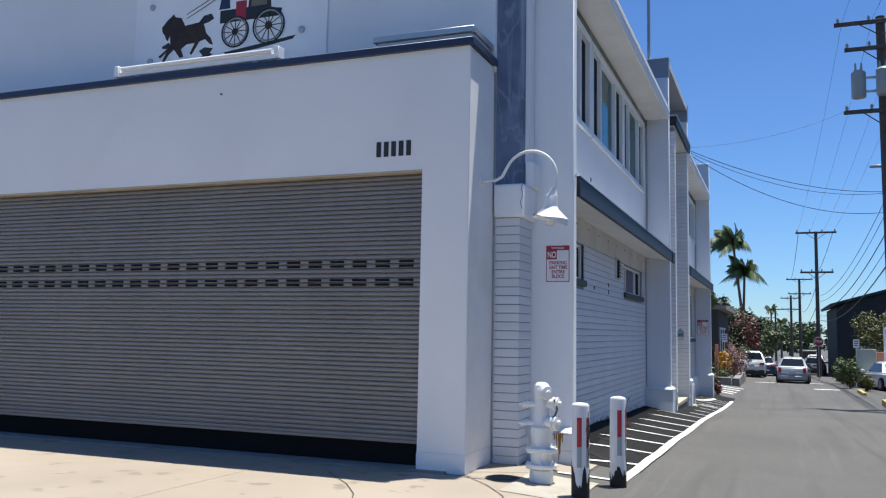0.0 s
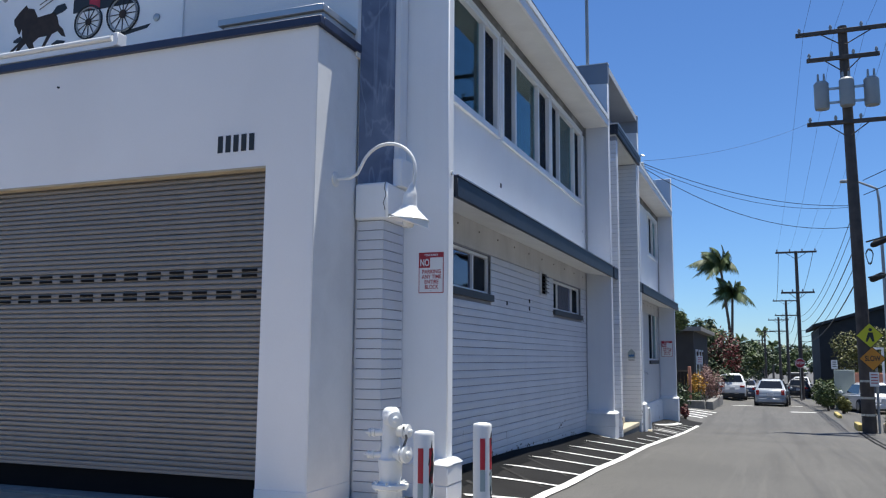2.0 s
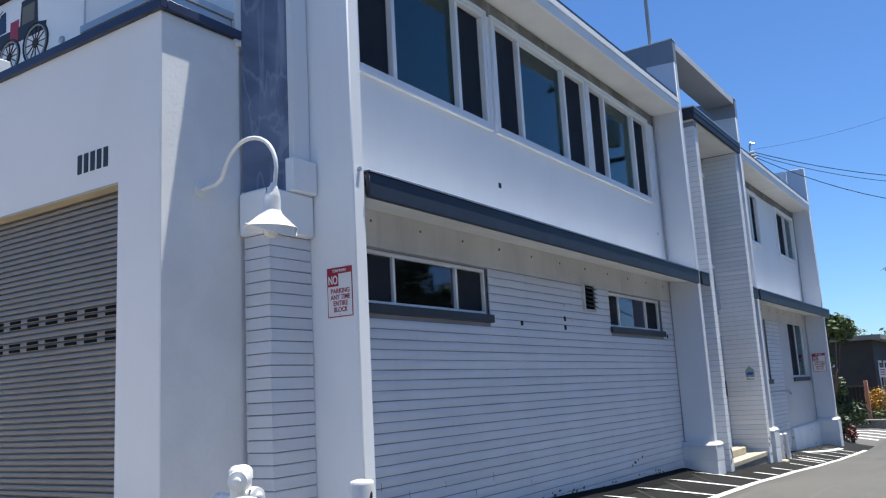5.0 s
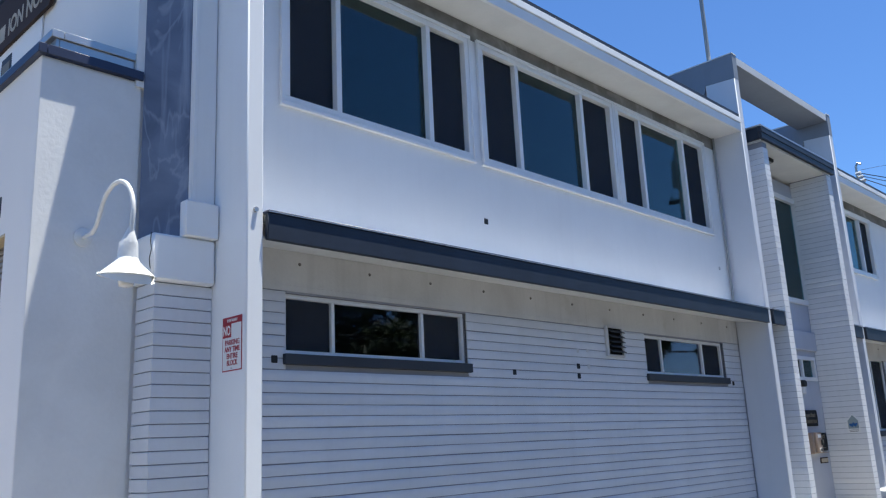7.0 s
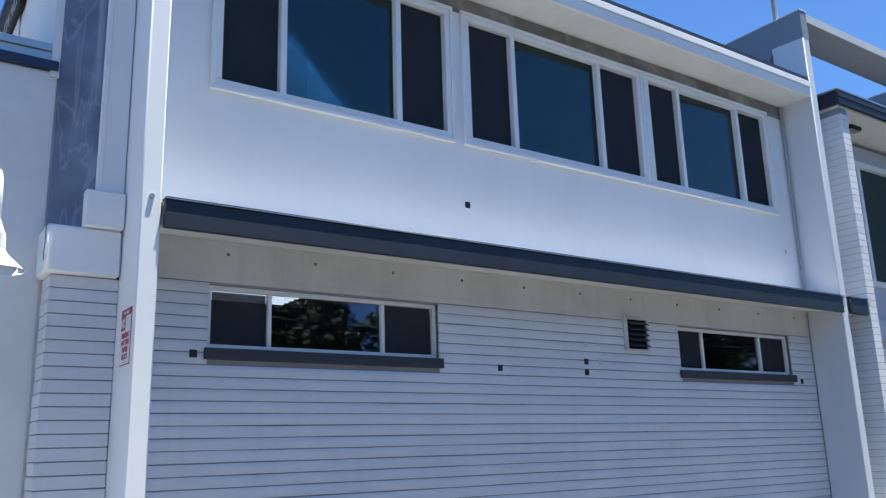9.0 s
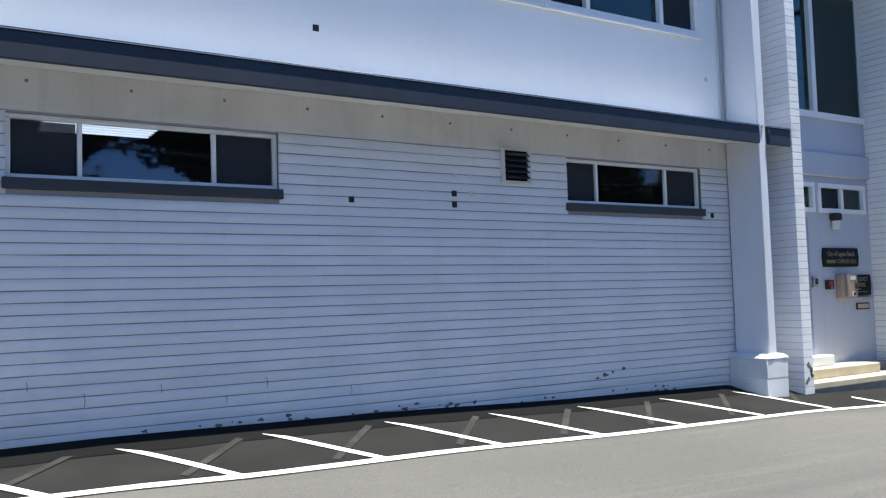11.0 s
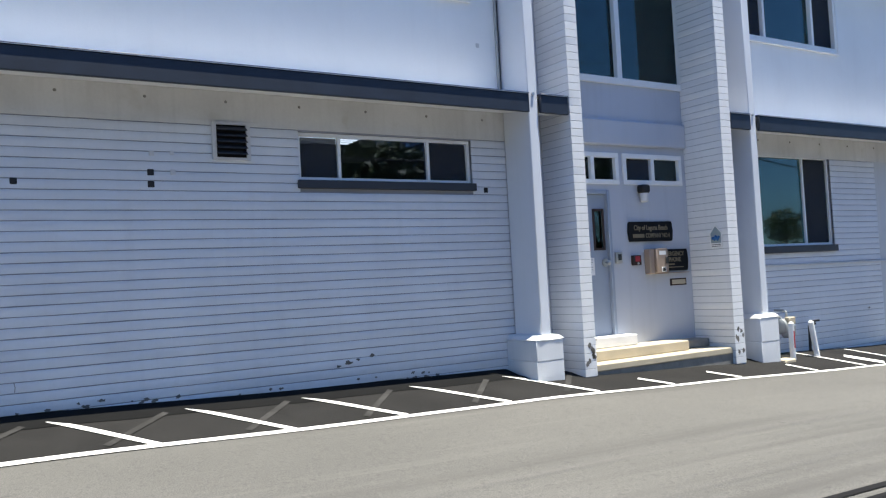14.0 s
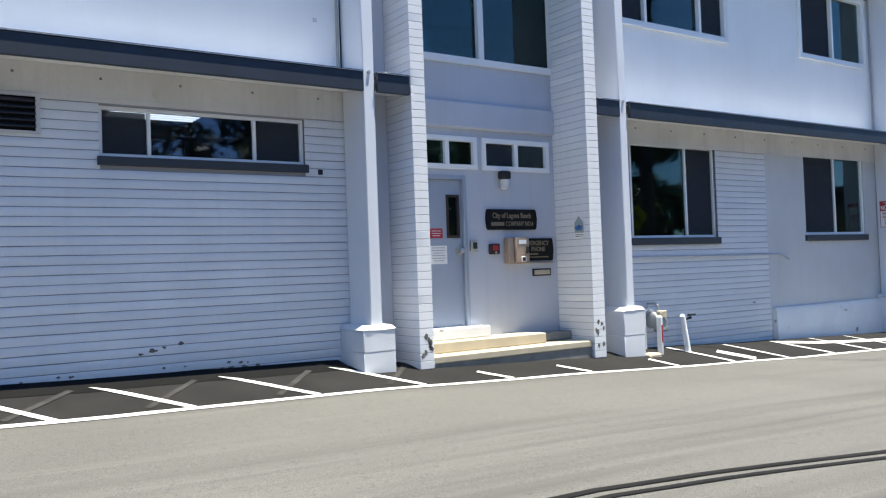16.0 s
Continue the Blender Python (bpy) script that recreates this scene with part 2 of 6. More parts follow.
def weathered_metal():
    """Dark blue painted sheet metal with pale runs and creases."""
    m, n, l, p = material("weathered_blue_metal", 0.5)
    c = ramp(n, l, noise_node(n, l, 1.8, 6, place(n, l), 0.6), [(0.3, (0.095, 0.12, 0.185)), (0.7, (0.20, 0.24, 0.33))])
    runs = noise_node(n, l, 1.0, 5, place(n, l, 9, 9, 0.55), 0.5)
    c = mix(n, l, ramp(n, l, runs, [(0.54, (0, 0, 0)), (0.70, (0.6, 0.6, 0.6))]), c, (0.40, 0.45, 0.54))
    vein = noise_node(n, l, 1.0, 4, place(n, l, 2.6, 2.6, 0.9), 0.8)
    c = mix(n, l, ramp(n, l, vein, [(0.475, (0, 0, 0)), (0.50, (0.28, 0.28, 0.28)), (0.525, (0, 0, 0))]), c, (0.46, 0.51, 0.60))
    l.new(c, p.inputs["Base Color"])
    bump(n, l, p, vein, 0.25, 0.02)
    return m


WEATHERED = weathered_metal()
ASPHALT = asphalt()
FRESHASPHALT = surface("dark_seal_asphalt", (0.0195, 0.0187, 0.018), 0.3, 0.85, fine=150, coarse=1.5, relief=0.4)
SEAM = surface("tar_seam", (0.011, 0.0105, 0.0105), 0.2, 0.8, fine=60, relief=0.3)
SHADEDTAR = surface("canopy_shaded_tar", (0.005, 0.005, 0.005), 0.2, 0.9, fine=60, relief=0.3)
for m in (FRESHASPHALT, SHADEDTAR, SEAM, GHOST, PLAQUE):
    m.node_tree.nodes["Principled BSDF"].inputs["Specular IOR Level"].default_value = 0.15


def glass(name, tint, sheen=(0.66, 0.88, 0.90)):
    """A flat pane: lets the view through, tinted, and mirrors by Fresnel."""
    m, n, l, p = material(name)
    t, g, f, x = n.new("ShaderNodeBsdfTransparent"), n.new("ShaderNodeBsdfGlossy"), n.new("ShaderNodeFresnel"), n.new("ShaderNodeMixShader")
    t.inputs[0].default_value = (*tint, 1)
    g.inputs["Color"].default_value = (*sheen, 1)
    g.inputs["Roughness"].default_value = 0.03
    f.inputs["IOR"].default_value = 1.7
    b = n.new("ShaderNodeBump")
    b.inputs["Strength"].default_value, b.inputs["Distance"].default_value = 0.04, 0.02
    l.new(noise_node(n, l, 1.3, 2, place(n, l)), b.inputs["Height"])
    l.new(b.outputs[0], g.inputs["Normal"])
    for a, i in ((f, 0), (t, 1), (g, 2)):
        l.new(a.outputs[0], x.inputs[i])
    l.new(x.outputs[0], n["Material Output"].inputs[0])
    return m


GLASS = glass("window_glass", (0.60, 0.76, 0.78))
# Lower panes: the violet of the mirrored sky is tinted into the gloss colour.
SKYSHEENGLASS = glass("violet_sheen_glass", (0.60, 0.66, 0.78), (0.76, 0.78, 0.92))


def car_paint(name, c):
    m, n, l, p = material(name, 0.35)
    l.new(mix(n, l, 0.1, c, ramp(n, l, noise_node(n, l, 6, 3, place(n, l)), [(0.3, tuple(v * 0.7 for v in c)), (0.7, c)])), p.inputs["Base Color"])
    p.inputs["Coat Weight"].default_value = 0.7
    p.inputs["Coat Roughness"].default_value = 0.08
    return m


# ---- building helpers ----
def box(bm, x0, x1, y0, y1, z0, z1, bevel=0.0, seg=1):
    r = bmesh.ops.create_cube(bm, size=1)
    for v in r["verts"]:
        v.co = Vector(((x0 + x1) / 2 + v.co.x * (x1 - x0), (y0 + y1) / 2 + v.co.y * (y1 - y0), (z0 + z1) / 2 + v.co.z * (z1 - z0)))
    if bevel:
        edges = list({e for v in r["verts"] for e in v.link_edges})
        bmesh.ops.bevel(bm, geom=edges, offset=bevel, segments=seg, affect="EDGES", profile=0.5)
    return bm


def boxes(*rows, bevel=0.0):
    bm = bmesh.new()
    for r in rows:
        box(bm, *r, bevel=bevel)
    return bm


def tube(bm, points, radii, seg=10, caps=True):
    """A round bar through points."""
    points = [Vector(p) for p in points]
    if not isinstance(radii, (list, tuple)):
        radii = [radii] * len(points)
    rings = []
    side = None
    for i, (p, r) in enumerate(zip(points, radii)):
        d = (points[min(i + 1, len(points) - 1)] - points[max(i - 1, 0)]).normalized()
        if side is None:
            side = d.orthogonal().normalized()
        side = (side - d * side.dot(d)).normalized()
        up = d.cross(side)
        rings.append([bm.verts.new(p + side * (r * math.cos(a)) + up * (r * math.sin(a))) for a in (2 * math.pi * k / seg for k in range(seg))])
    for a, b in zip(rings, rings[1:]):
        for k in range(seg):
            f = bm.faces.new((a[k], a[(k + 1) % seg], b[(k + 1) % seg], b[k]))
            f.smooth = True
    if caps:
        bm.faces.new(rings[0][::-1])
        bm.faces.new(rings[-1])
    return bm


def rod(points, radii, seg=10):
    return tube(bmesh.new(), points, radii, seg)


def prism(bm, outline, axis, a, b):
    """An outline of (u, v) pairs drawn out along an axis from a to b."""
    def at(u, v, w):
        return Vector((w, u, v)) if axis == "x" else Vector((u, w, v)) if axis == "y" else Vector((u, v, w))
    lo, hi = [bm.verts.new(at(u, v, a)) for u, v in outline], [bm.verts.new(at(u, v, b)) for u, v in outline]
    bm.faces.new(lo[::-1])
    bm.faces.new(hi)
    k = len(outline)
    for i in range(k):
        bm.faces.new((lo[i], lo[(i + 1) % k], hi[(i + 1) % k], hi[i]))
    bmesh.ops.recalc_face_normals(bm, faces=bm.faces)
    return bm


def mesh_of(name, bm, mat, smooth=False):
    me = bpy.data.meshes.new(name)
    bm.to_mesh(me)
    bm.free()
    me.materials.append(mat)
    me.set_sharp_from_angle(angle=radians(38))
    return me


def part(name, bm, mat, parent, label=""):
    ob = new(name, mesh_of(name, bm, mat))
    if parent is not None:
        ob.parent = parent
        ob.matrix_parent_inverse = parent.matrix_world.inverted() if parent.matrix_basis == Matrix() else parent.matrix_basis.inverted()
    if label:
        tagged(ob, label)
    return ob


def thing(name, at, label, category, group="", kind=""):
    ob = new(name)
    ob.empty_display_size = 0.1
    ob.matrix_basis = pose(*at)
    return tagged(ob, label, category, group, kind)


def setting(name, bm, mat, label, category):
    return tagged(part(name, bm, mat, None), label, category, kind="structure")


def writing(name, text, mat, parent, m, size, width=None, thick=0.002, spacing=1.0):
    cu = bpy.data.curves.new(name, "FONT")
    cu.body, cu.size, cu.extrude, cu.align_x, cu.align_y = text, size, thick, "CENTER", "CENTER"
    cu.offset = size * 0.022
    cu.space_character = spacing
    tmp = new(name, cu)
    me = bpy.data.meshes.new_from_object(tmp.evaluated_get(bpy.context.evaluated_depsgraph_get()))
    bpy.data.objects.remove(tmp)
    me.materials.clear()
    me.materials.append(mat)
    if width:
        xs = [v.co.x for v in me.vertices]
        k = width / (max(xs) - min(xs))
        for v in me.vertices:
            v.co.x *= k
    me.transform(m)
    ob = new(name, me)
    ob.parent = parent
    ob.matrix_parent_inverse = parent.matrix_basis.inverted()
    return ob


FACE_X = Matrix(((0, 0, 1, 0), (1, 0, 0, 0), (0, 1, 0, 0), (0, 0, 0, 1)))     # writing that faces +x
FACE_Y = Matrix(((1, 0, 0, 0), (0, 0, -1, 0), (0, 1, 0, 0), (0, 0, 0, 1)))    # writing that faces -y


def facing_x(x, y, z):
    return Matrix.Translation((x, y, z)) @ FACE_X


def facing_y(x, y, z):
    return Matrix.Translation((x, y, z)) @ FACE_Y


def wall_x(x0, x1, y0, y1, z0, z1, holes):
    """A wall slab between two x planes with rectangular holes (y0, y1, z0, z1), made of blocks that butt."""
    ys = sorted({y0, y1, *[h[0] for h in holes], *[h[1] for h in holes]})
    bm = bmesh.new()
    for a, b in zip(ys, ys[1:]):
        cuts = sorted((h[2], h[3]) for h in holes if h[0] <= a + 1e-6 and h[1] >= b - 1e-6)
        z = z0
        for lo, hi in cuts:
            if lo > z:
                box(bm, x0, x1, a, b, z, lo)
            z = hi
        if z1 > z:
            box(bm, x0, x1, a, b, z, z1)
    return bm


# ---- ground ----
def curve(v, pts, ease=0.3):
    for (a, p), (b, q) in zip(pts, pts[1:]):
        if v <= b:
            k = max(0.0, (v - a) / (b - a))
            k = k if b - a > 30 else k * k * (3 - 2 * k) * ease + k * (1 - ease)
            return p + (q - p) * k
    return pts[-1][1]


ALONG = [(-60, 0.1), (8, 0.0), (11.6, 0.036), (14.2, -0.005), (16.9, -0.089), (19.4, -0.137), (22, -0.24), (25.6, -0.40), (28.0, -0.50), (32.5, -0.64), (46, -0.80), (60, -1.08), (110, -2.0), (400, -6.0), (3000, -20)]
ACROSS = [(-3000, 0.0), (-2.42, 0.0), (-1.48, -0.185), (3.3, -0.27), (9, -0.38), (60, -0.5), (3000, -0.6)]


def ground_z(x, y):
    k = 0.35 + 0.65 * min(1.0, max(0.0, (y - 8.5) / 4.0))
    if y > 30:
        k = max(0.55, 1 - (y - 30) / 30)
    return curve(y, ALONG) + k * curve(x, ACROSS, 0.0)


def sheet(xs, ys, lift=0.0):
    bm = bmesh.new()
    grid = [[bm.verts.new((x, y, ground_z(x, y) + lift)) for y in ys] for x in xs]
    for a, b in zip(grid, grid[1:]):
        for k in range(len(ys) - 1):
            bm.faces.new((a[k], b[k], b[k + 1], a[k + 1])).smooth = True
    return bm


def span(a, b, step):
    k = max(1, round((b - a) / step))
    return [a + (b - a) * i / k for i in range(k + 1)]


def strip(points, width, lift):
    """A painted band on the ground along points, cut fine enough to follow it."""
    bm = bmesh.new()
    rows = []
    pts = []
    for (ax, ay), (bx, by) in zip(points, points[1:]):
        k = max(1, int(math.hypot(bx - ax, by - ay) / 0.35))
        pts += [(ax + (bx - ax) * i / k, ay + (by - ay) * i / k) for i in range(k)]
    pts.append(points[-1])
    for i, (x, y) in enumerate(pts):
        (ax, ay), (bx, by) = pts[max(i - 1, 0)], pts[min(i + 1, len(pts) - 1)]
        d = math.hypot(bx - ax, by - ay)
        w = width * (0.5 + 0.04 * noise.noise((x * 3, y * 3, 0)))
        nx, ny = -(by - ay) / d * w, (bx - ax) / d * w
        rows.append([bm.verts.new((x + s * nx, y + s * ny, ground_z(x + s * nx, y + s * ny) + lift)) for s in (-1, 1)])
    for a, b in zip(rows, rows[1:]):
        bm.faces.new((a[0], a[1], b[1], b[0]))
    bmesh.ops.recalc_face_normals(bm, faces=bm.faces)
    for f in bm.faces:
        if f.normal.z < 0:
            f.normal_flip()
    return bm


gx = [-3000, -800, -200, -60] + span(-20, -3, 1.0) + span(-2.7, -1.0, 0.17) + span(-0.6, 9, 0.6) + [12, 20, 60, 200, 800, 3000]
gy = [-3000, -800, -200, -60] + span(-20, 6, 2) + span(7, 36, 0.5) + span(38, 120, 4) + [160, 220, 400, 800, 3000]
setting("ground", sheet(gx, gy), ASPHALT, "worn grey asphalt street sloping gently away", "road")
setting("pavement_apron", sheet(span(-14, -1.75, 0.6), span(1.5, 8.6, 0.6), 0.006), CONCRETE, "tan concrete driveway apron before the garage door", "driveway")
setting("road_strip", sheet(span(-2.72, -1.4, 0.12), span(10.35, 34, 0.5), 0.004), FRESHASPHALT, "dark asphalt strip beside the brick wall", "road")
LINE_X = -1.48
setting("road_edge_line", strip([(-1.50, 9.42), (-1.475, 10.6), (-1.48, 12.4), (-1.475, 15.0), (-1.44, 20.3), (-1.43, 26.0), (-1.44, 32.2)], 0.12, 0.010), PAINTLINE, "long white painted line along the street", "road marking")
# Tar fillet at the wall foot; the canopy's shadow is darkened into its colour.
berm = bmesh.new()
rows = []
for y in span(10.4, 19.75, 0.3):
    w = 0.42 + 0.05 * noise.noise((y * 1.7, 0, 5))
    rows.append([berm.verts.new((u, y, ground_z(u, y) + dz)) for u, dz in ((-2.72, 0.07), (-2.66, 0.066), (-2.70 + w, 0.009))])
for a, b in zip(rows, rows[1:]):
    for k in range(2):
        berm.faces.new((a[k], a[k + 1], b[k + 1], b[k])).smooth = True
setting("road_berm", berm, SHADEDTAR, "tar fillet along the foot of the wall, canopy shadow painted in", "tar fillet")
STRIPES = [9.56, 11.0, 12.43, 13.74, 15.02, 16.30, 17.56, 18.92, 20.28, 21.60, 22.95, 24.7, 25.98, 27.38, 28.7, 29.9, 31.05]
for i, out in enumerate(STRIPES):
    far = {0: -2.16, 1: -2.1, 9: -1.86, 10: -1.86, 11: -1.9}.get(i, -2.44)
    inn = out - 0.76 * (LINE_X - far) / 0.95 * (0.3 if i == 0 else 1 if i < 11 else 0.6)
    tagged(part("parking_stripe", strip([(LINE_X - 0.02, out), (far, inn)], 0.085, 0.014), PAINTLINE, None), "white diagonal painted stripe on dark asphalt", "road marking", "diagonal stripes along the wall", "structure")
for i, y in enumerate(STRIPES[1:9]):
    setting("worn_stripe", strip([(-2.36, y + 0.28), (-1.62, y - 0.42)], 0.07, 0.012), GHOST, "faint ghost of an old stripe on the asphalt", "road marking")
setting("worn_patch", strip([(-2.06, 26.28), (-1.56, 26.6)], 0.22, 0.013), PAINTLINE, "broad white painted dash by the stripes", "road marking")
setting("wall_foot_line", strip([(-2.32, 28.3), (-2.12, 29.2), (-2.02, 30.4), (-1.98, 31.6)], 0.15, 0.016), PAINTLINE, "white painted line near the wall foot", "road marking")
setting("road_seam", strip([(2.98, 6), (3.03, 18.6), (3.42, 21.2), (3.55, 28), (3.6, 33)], 0.07, 0.008), SEAM, "dark tar seam along the street", "road marking")
setting("road_seam_fine", strip([(3.13, 6), (3.18, 18.6), (3.57, 21.2), (3.70, 28), (3.75, 33)], 0.06, 0.008), SEAM, "thin dark tar seam along the street", "road marking")
for a in (-9.4, -5.2):
    setting("apron_joint", strip([(a, 1.6), (a + 0.03, 3.5), (a - 0.02, 5.6), (a + 0.01, 8.55)], 0.011, 0.011), STEPCON, "narrow joint in the concrete apron", "joint")

# ---- the building ----
WALL, FIN, COURSE = -2.70, -2.14, 0.1025
HOLES_A = [(10.84, 13.26, 2.36, 2.92), (16.99, 19.40, 2.36, 2.92)]
HOLES_B = [(25.08, 27.28, 1.40, 2.97), (29.93, 32.05, 1.42, 3.0)]
UP_A = [(10.80, 13.49, 4.78, 6.34), (13.70, 16.64, 4.78, 6.34), (16.74, 19.44, 4.78, 6.34)]
UP_B = [(24.95, 27.69, 4.92, 6.30), (29.95, 32.22, 4.92, 6.30)]

wall_a = setting("wall_east", wall_x(-2.95, WALL - 0.014, 10.2, 19.96, -0.6, 2.99, HOLES_A), JOINT, "white painted brick wall in long level courses", "brick wall")
wall_b = setting("wall_east_far", wall_x(-2.95, WALL - 0.014, 24.5, 28.70, -0.9, 2.99, HOLES_B[:1]), JOINT, "white painted brick wall with one wide window", "brick wall")
setting("wall_plaster_far", wall_x(-2.95, WALL - 0.005, 28.70, 32.55, -0.9, 2.99, HOLES_B[1:]), GREYPLASTER, "smooth pale plaster wall beside the brick", "wall")
bulge = bmesh.new()
prism(bulge, [(-2.72, -1.0), (-2.60, -1.0), (-2.615, 0.0), (-2.66, 0.07), (-2.72, 0.075)], "y", 28.76, 32.4)
setting("wall_plinth", bulge, PEEL, "stained white plinth with flaking paint", "plinth")
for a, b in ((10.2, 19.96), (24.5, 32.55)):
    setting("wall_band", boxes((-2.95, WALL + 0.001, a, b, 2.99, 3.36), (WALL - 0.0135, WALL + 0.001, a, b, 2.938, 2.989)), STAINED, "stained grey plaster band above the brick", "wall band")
setting("wall_upper", wall_x(-2.95, -2.68, 10.2, 19.92, 3.36, 6.60, UP_A), SMOOTH, "bright white rendered upper wall", "wall")
setting("wall_upper_far", wall_x(-2.95, -2.68, 24.5, 32.55, 3.36, 6.60, UP_B), SMOOTH, "bright white rendered upper wall", "wall")
# Strip above the upper windows, darker grey than the wall below it.
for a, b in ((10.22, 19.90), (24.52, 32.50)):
    setting("wall_frieze", boxes((-2.678, -2.672, a, b, 6.36, 6.57)), MOTTLEDGREY, "mottled dark grey strip under the eaves", "wall band")


def course(y0, y1, z, seed):
    """One course of painted brick with worn round arrises and a slightly uneven face."""
    bm = bmesh.new()
    h, rows = COURSE - 0.009, []
    for y in span(y0, y1, 0.22):
        w = 0.003 * noise.noise((y * 2.1, z * 7 + seed, 3.0))
        dz = 0.003 * noise.noise((y * 1.3, z * 9, 9.0))
        cut = 0.0028 * noise.noise((y * 4.7, z * 11, 5.0))
        prof = [(-0.02, 0), (0.0115, 0), (0.0138, 0.0028), (0.014, h * 0.5), (0.0135, h - 0.004 + cut), (0.0105, h + cut), (-0.02, h + cut)]
        rows.append([bm.verts.new((WALL - 0.014 + u + (w if u > 0 else 0), y, z + v + dz)) for u, v in prof])
    for a, b in zip(rows, rows[1:]):
        for k in range(6):
            bm.faces.new((a[k], b[k], b[k + 1], a[k + 1])).smooth = k in (2, 3)
    bm.faces.new(rows[0])
    bm.faces.new(rows[-1][::-1])
    bmesh.ops.recalc_face_normals(bm, faces=bm.faces)
    return bm


def lay(wall, y0, y1, z0, z1, holes):
    k = 0
    z = z1 - COURSE
    while z > z0:
        runs = [(y0, y1)]
        for a, b, lo, hi in holes:
            if lo - 0.11 < z + COURSE * 0.5 < hi:
                runs = [r for p, q in runs for r in ((p, min(q, a)), (max(p, b), q)) if r[1] - r[0] > 0.05]
        for p, q in runs:
            part("brick_course", course(p, q, z, k), BRICK, wall)
        z -= COURSE
        k += 1


lay(wall_a, 10.23, 19.953, -0.35, 2.937, HOLES_A)
lay(wall_b, 24.54, 28.70, -0.75, 2.937, HOLES_B[:1])


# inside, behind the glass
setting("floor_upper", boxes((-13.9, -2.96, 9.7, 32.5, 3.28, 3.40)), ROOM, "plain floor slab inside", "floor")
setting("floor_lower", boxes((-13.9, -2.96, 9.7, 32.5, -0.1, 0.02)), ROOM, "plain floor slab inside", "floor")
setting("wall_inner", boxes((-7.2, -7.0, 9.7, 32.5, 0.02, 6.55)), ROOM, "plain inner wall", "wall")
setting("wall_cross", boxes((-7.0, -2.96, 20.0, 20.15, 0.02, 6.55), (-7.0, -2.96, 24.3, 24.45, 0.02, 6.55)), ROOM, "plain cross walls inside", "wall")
setting("wall_back", boxes((-14.2, -14.0, 9.5, 32.6, -0.8, 7.0)), STUCCO, "plain rear wall", "wall")
setting("wall_end", boxes((-14.0, -2.70, 32.55, 32.75, -1.0, 6.60)), STUCCO, "plain white end wall", "wall")

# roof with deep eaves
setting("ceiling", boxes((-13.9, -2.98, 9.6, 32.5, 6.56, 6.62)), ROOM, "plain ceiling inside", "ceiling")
for a, b in ((9.42, 19.95), (24.5, 32.5)):
    setting("eaves_soffit", boxes((-2.68, -2.165, a if a > 10 else 10.21, b, 6.57, 6.62)), ROUGH_STUCCO, "pale flat soffit under the eaves", "soffit")
    setting("eaves_fascia", boxes((-2.18, -2.135, a if a > 10 else 10.24, b - 0.02, 6.555, 6.70), (-2.19, -2.115, a if a > 10 else 10.24, b - 0.02, 6.703, 6.80), bevel=0.006), SMOOTH, "white stepped fascia board along the eaves", "fascia")
setting("roof", boxes((-14.2, -2.15, 9.42, 19.95, 6.81, 6.88), (-14.2, -2.72, 19.95, 24.5, 6.80, 6.86), (-14.2, -2.15, 24.5, 32.6, 6.81, 6.88)), FASCIA, "flat dark-edged roof", "roof")


def awning(name, y0, y1):
    t = thing(name, (WALL, (y0 + y1) / 2, 3.2), "slate-blue canopy board running along the wall", "canopy", kind="structure")
    part("fascia", boxes((-2.15, -2.10, y0, y1, 3.215, 3.445), bevel=0.006), FASCIA, t)
    part("flashing", boxes((-2.20, -2.092, y0, y1, 3.447, 3.468), bevel=0.004), TRIMBLUE, t, "navy metal drip edge")
    # Bright strip added to paint the sun's highlight along the flashing edge.
    part("glint_strip", boxes((-2.0915, -2.087, y0, y1, 3.449, 3.455)), STEEL, t, "thin bright strip standing for the sun glint on the flashing")
    bm = bmesh.new()
    prism(bm, [(-2.69, 3.315), (-2.155, 3.225), (-2.155, 3.25), (-2.69, 3.34)], "y", y0, y1)
    part("soffit", bm, ROUGH_STUCCO, t, "pale sloping underside")
    bm = bmesh.new()
    prism(bm, [(-2.675, 3.56), (-2.19, 3.452), (-2.19, 3.44), (-2.675, 3.53)], "y", y0, y1)
    part("deck", bm, DECK, t, "pale coated canopy roof")
    return t


awning("canopy", 10.25, 19.93)
awning("canopy", 20.12, 20.585)
awning("canopy", 23.85, 24.33)
awning("canopy", 24.54, 33.45)
for a, b in ((10.25, 19.93), (24.54, 32.4)):
    t = thing("rafter_bolt_row", (WALL, a, 3.1), "row of small rusty bolt heads in the plaster band", "bolts")
    y = a + 0.75
    while y < b:
        part("bolt_head", rod([(WALL - 0.01, y, 3.20), (WALL + 0.012, y, 3.20)], [0.022, 0.012], 8), MOTTLEDGREY, t)
        y += 0.86


FINPAINT = surface("pale_blue_grey_render", (0.66, 0.69, 0.75), 0.05, 0.7, fine=80, coarse=0.9, relief=0.15, streak=0.05)


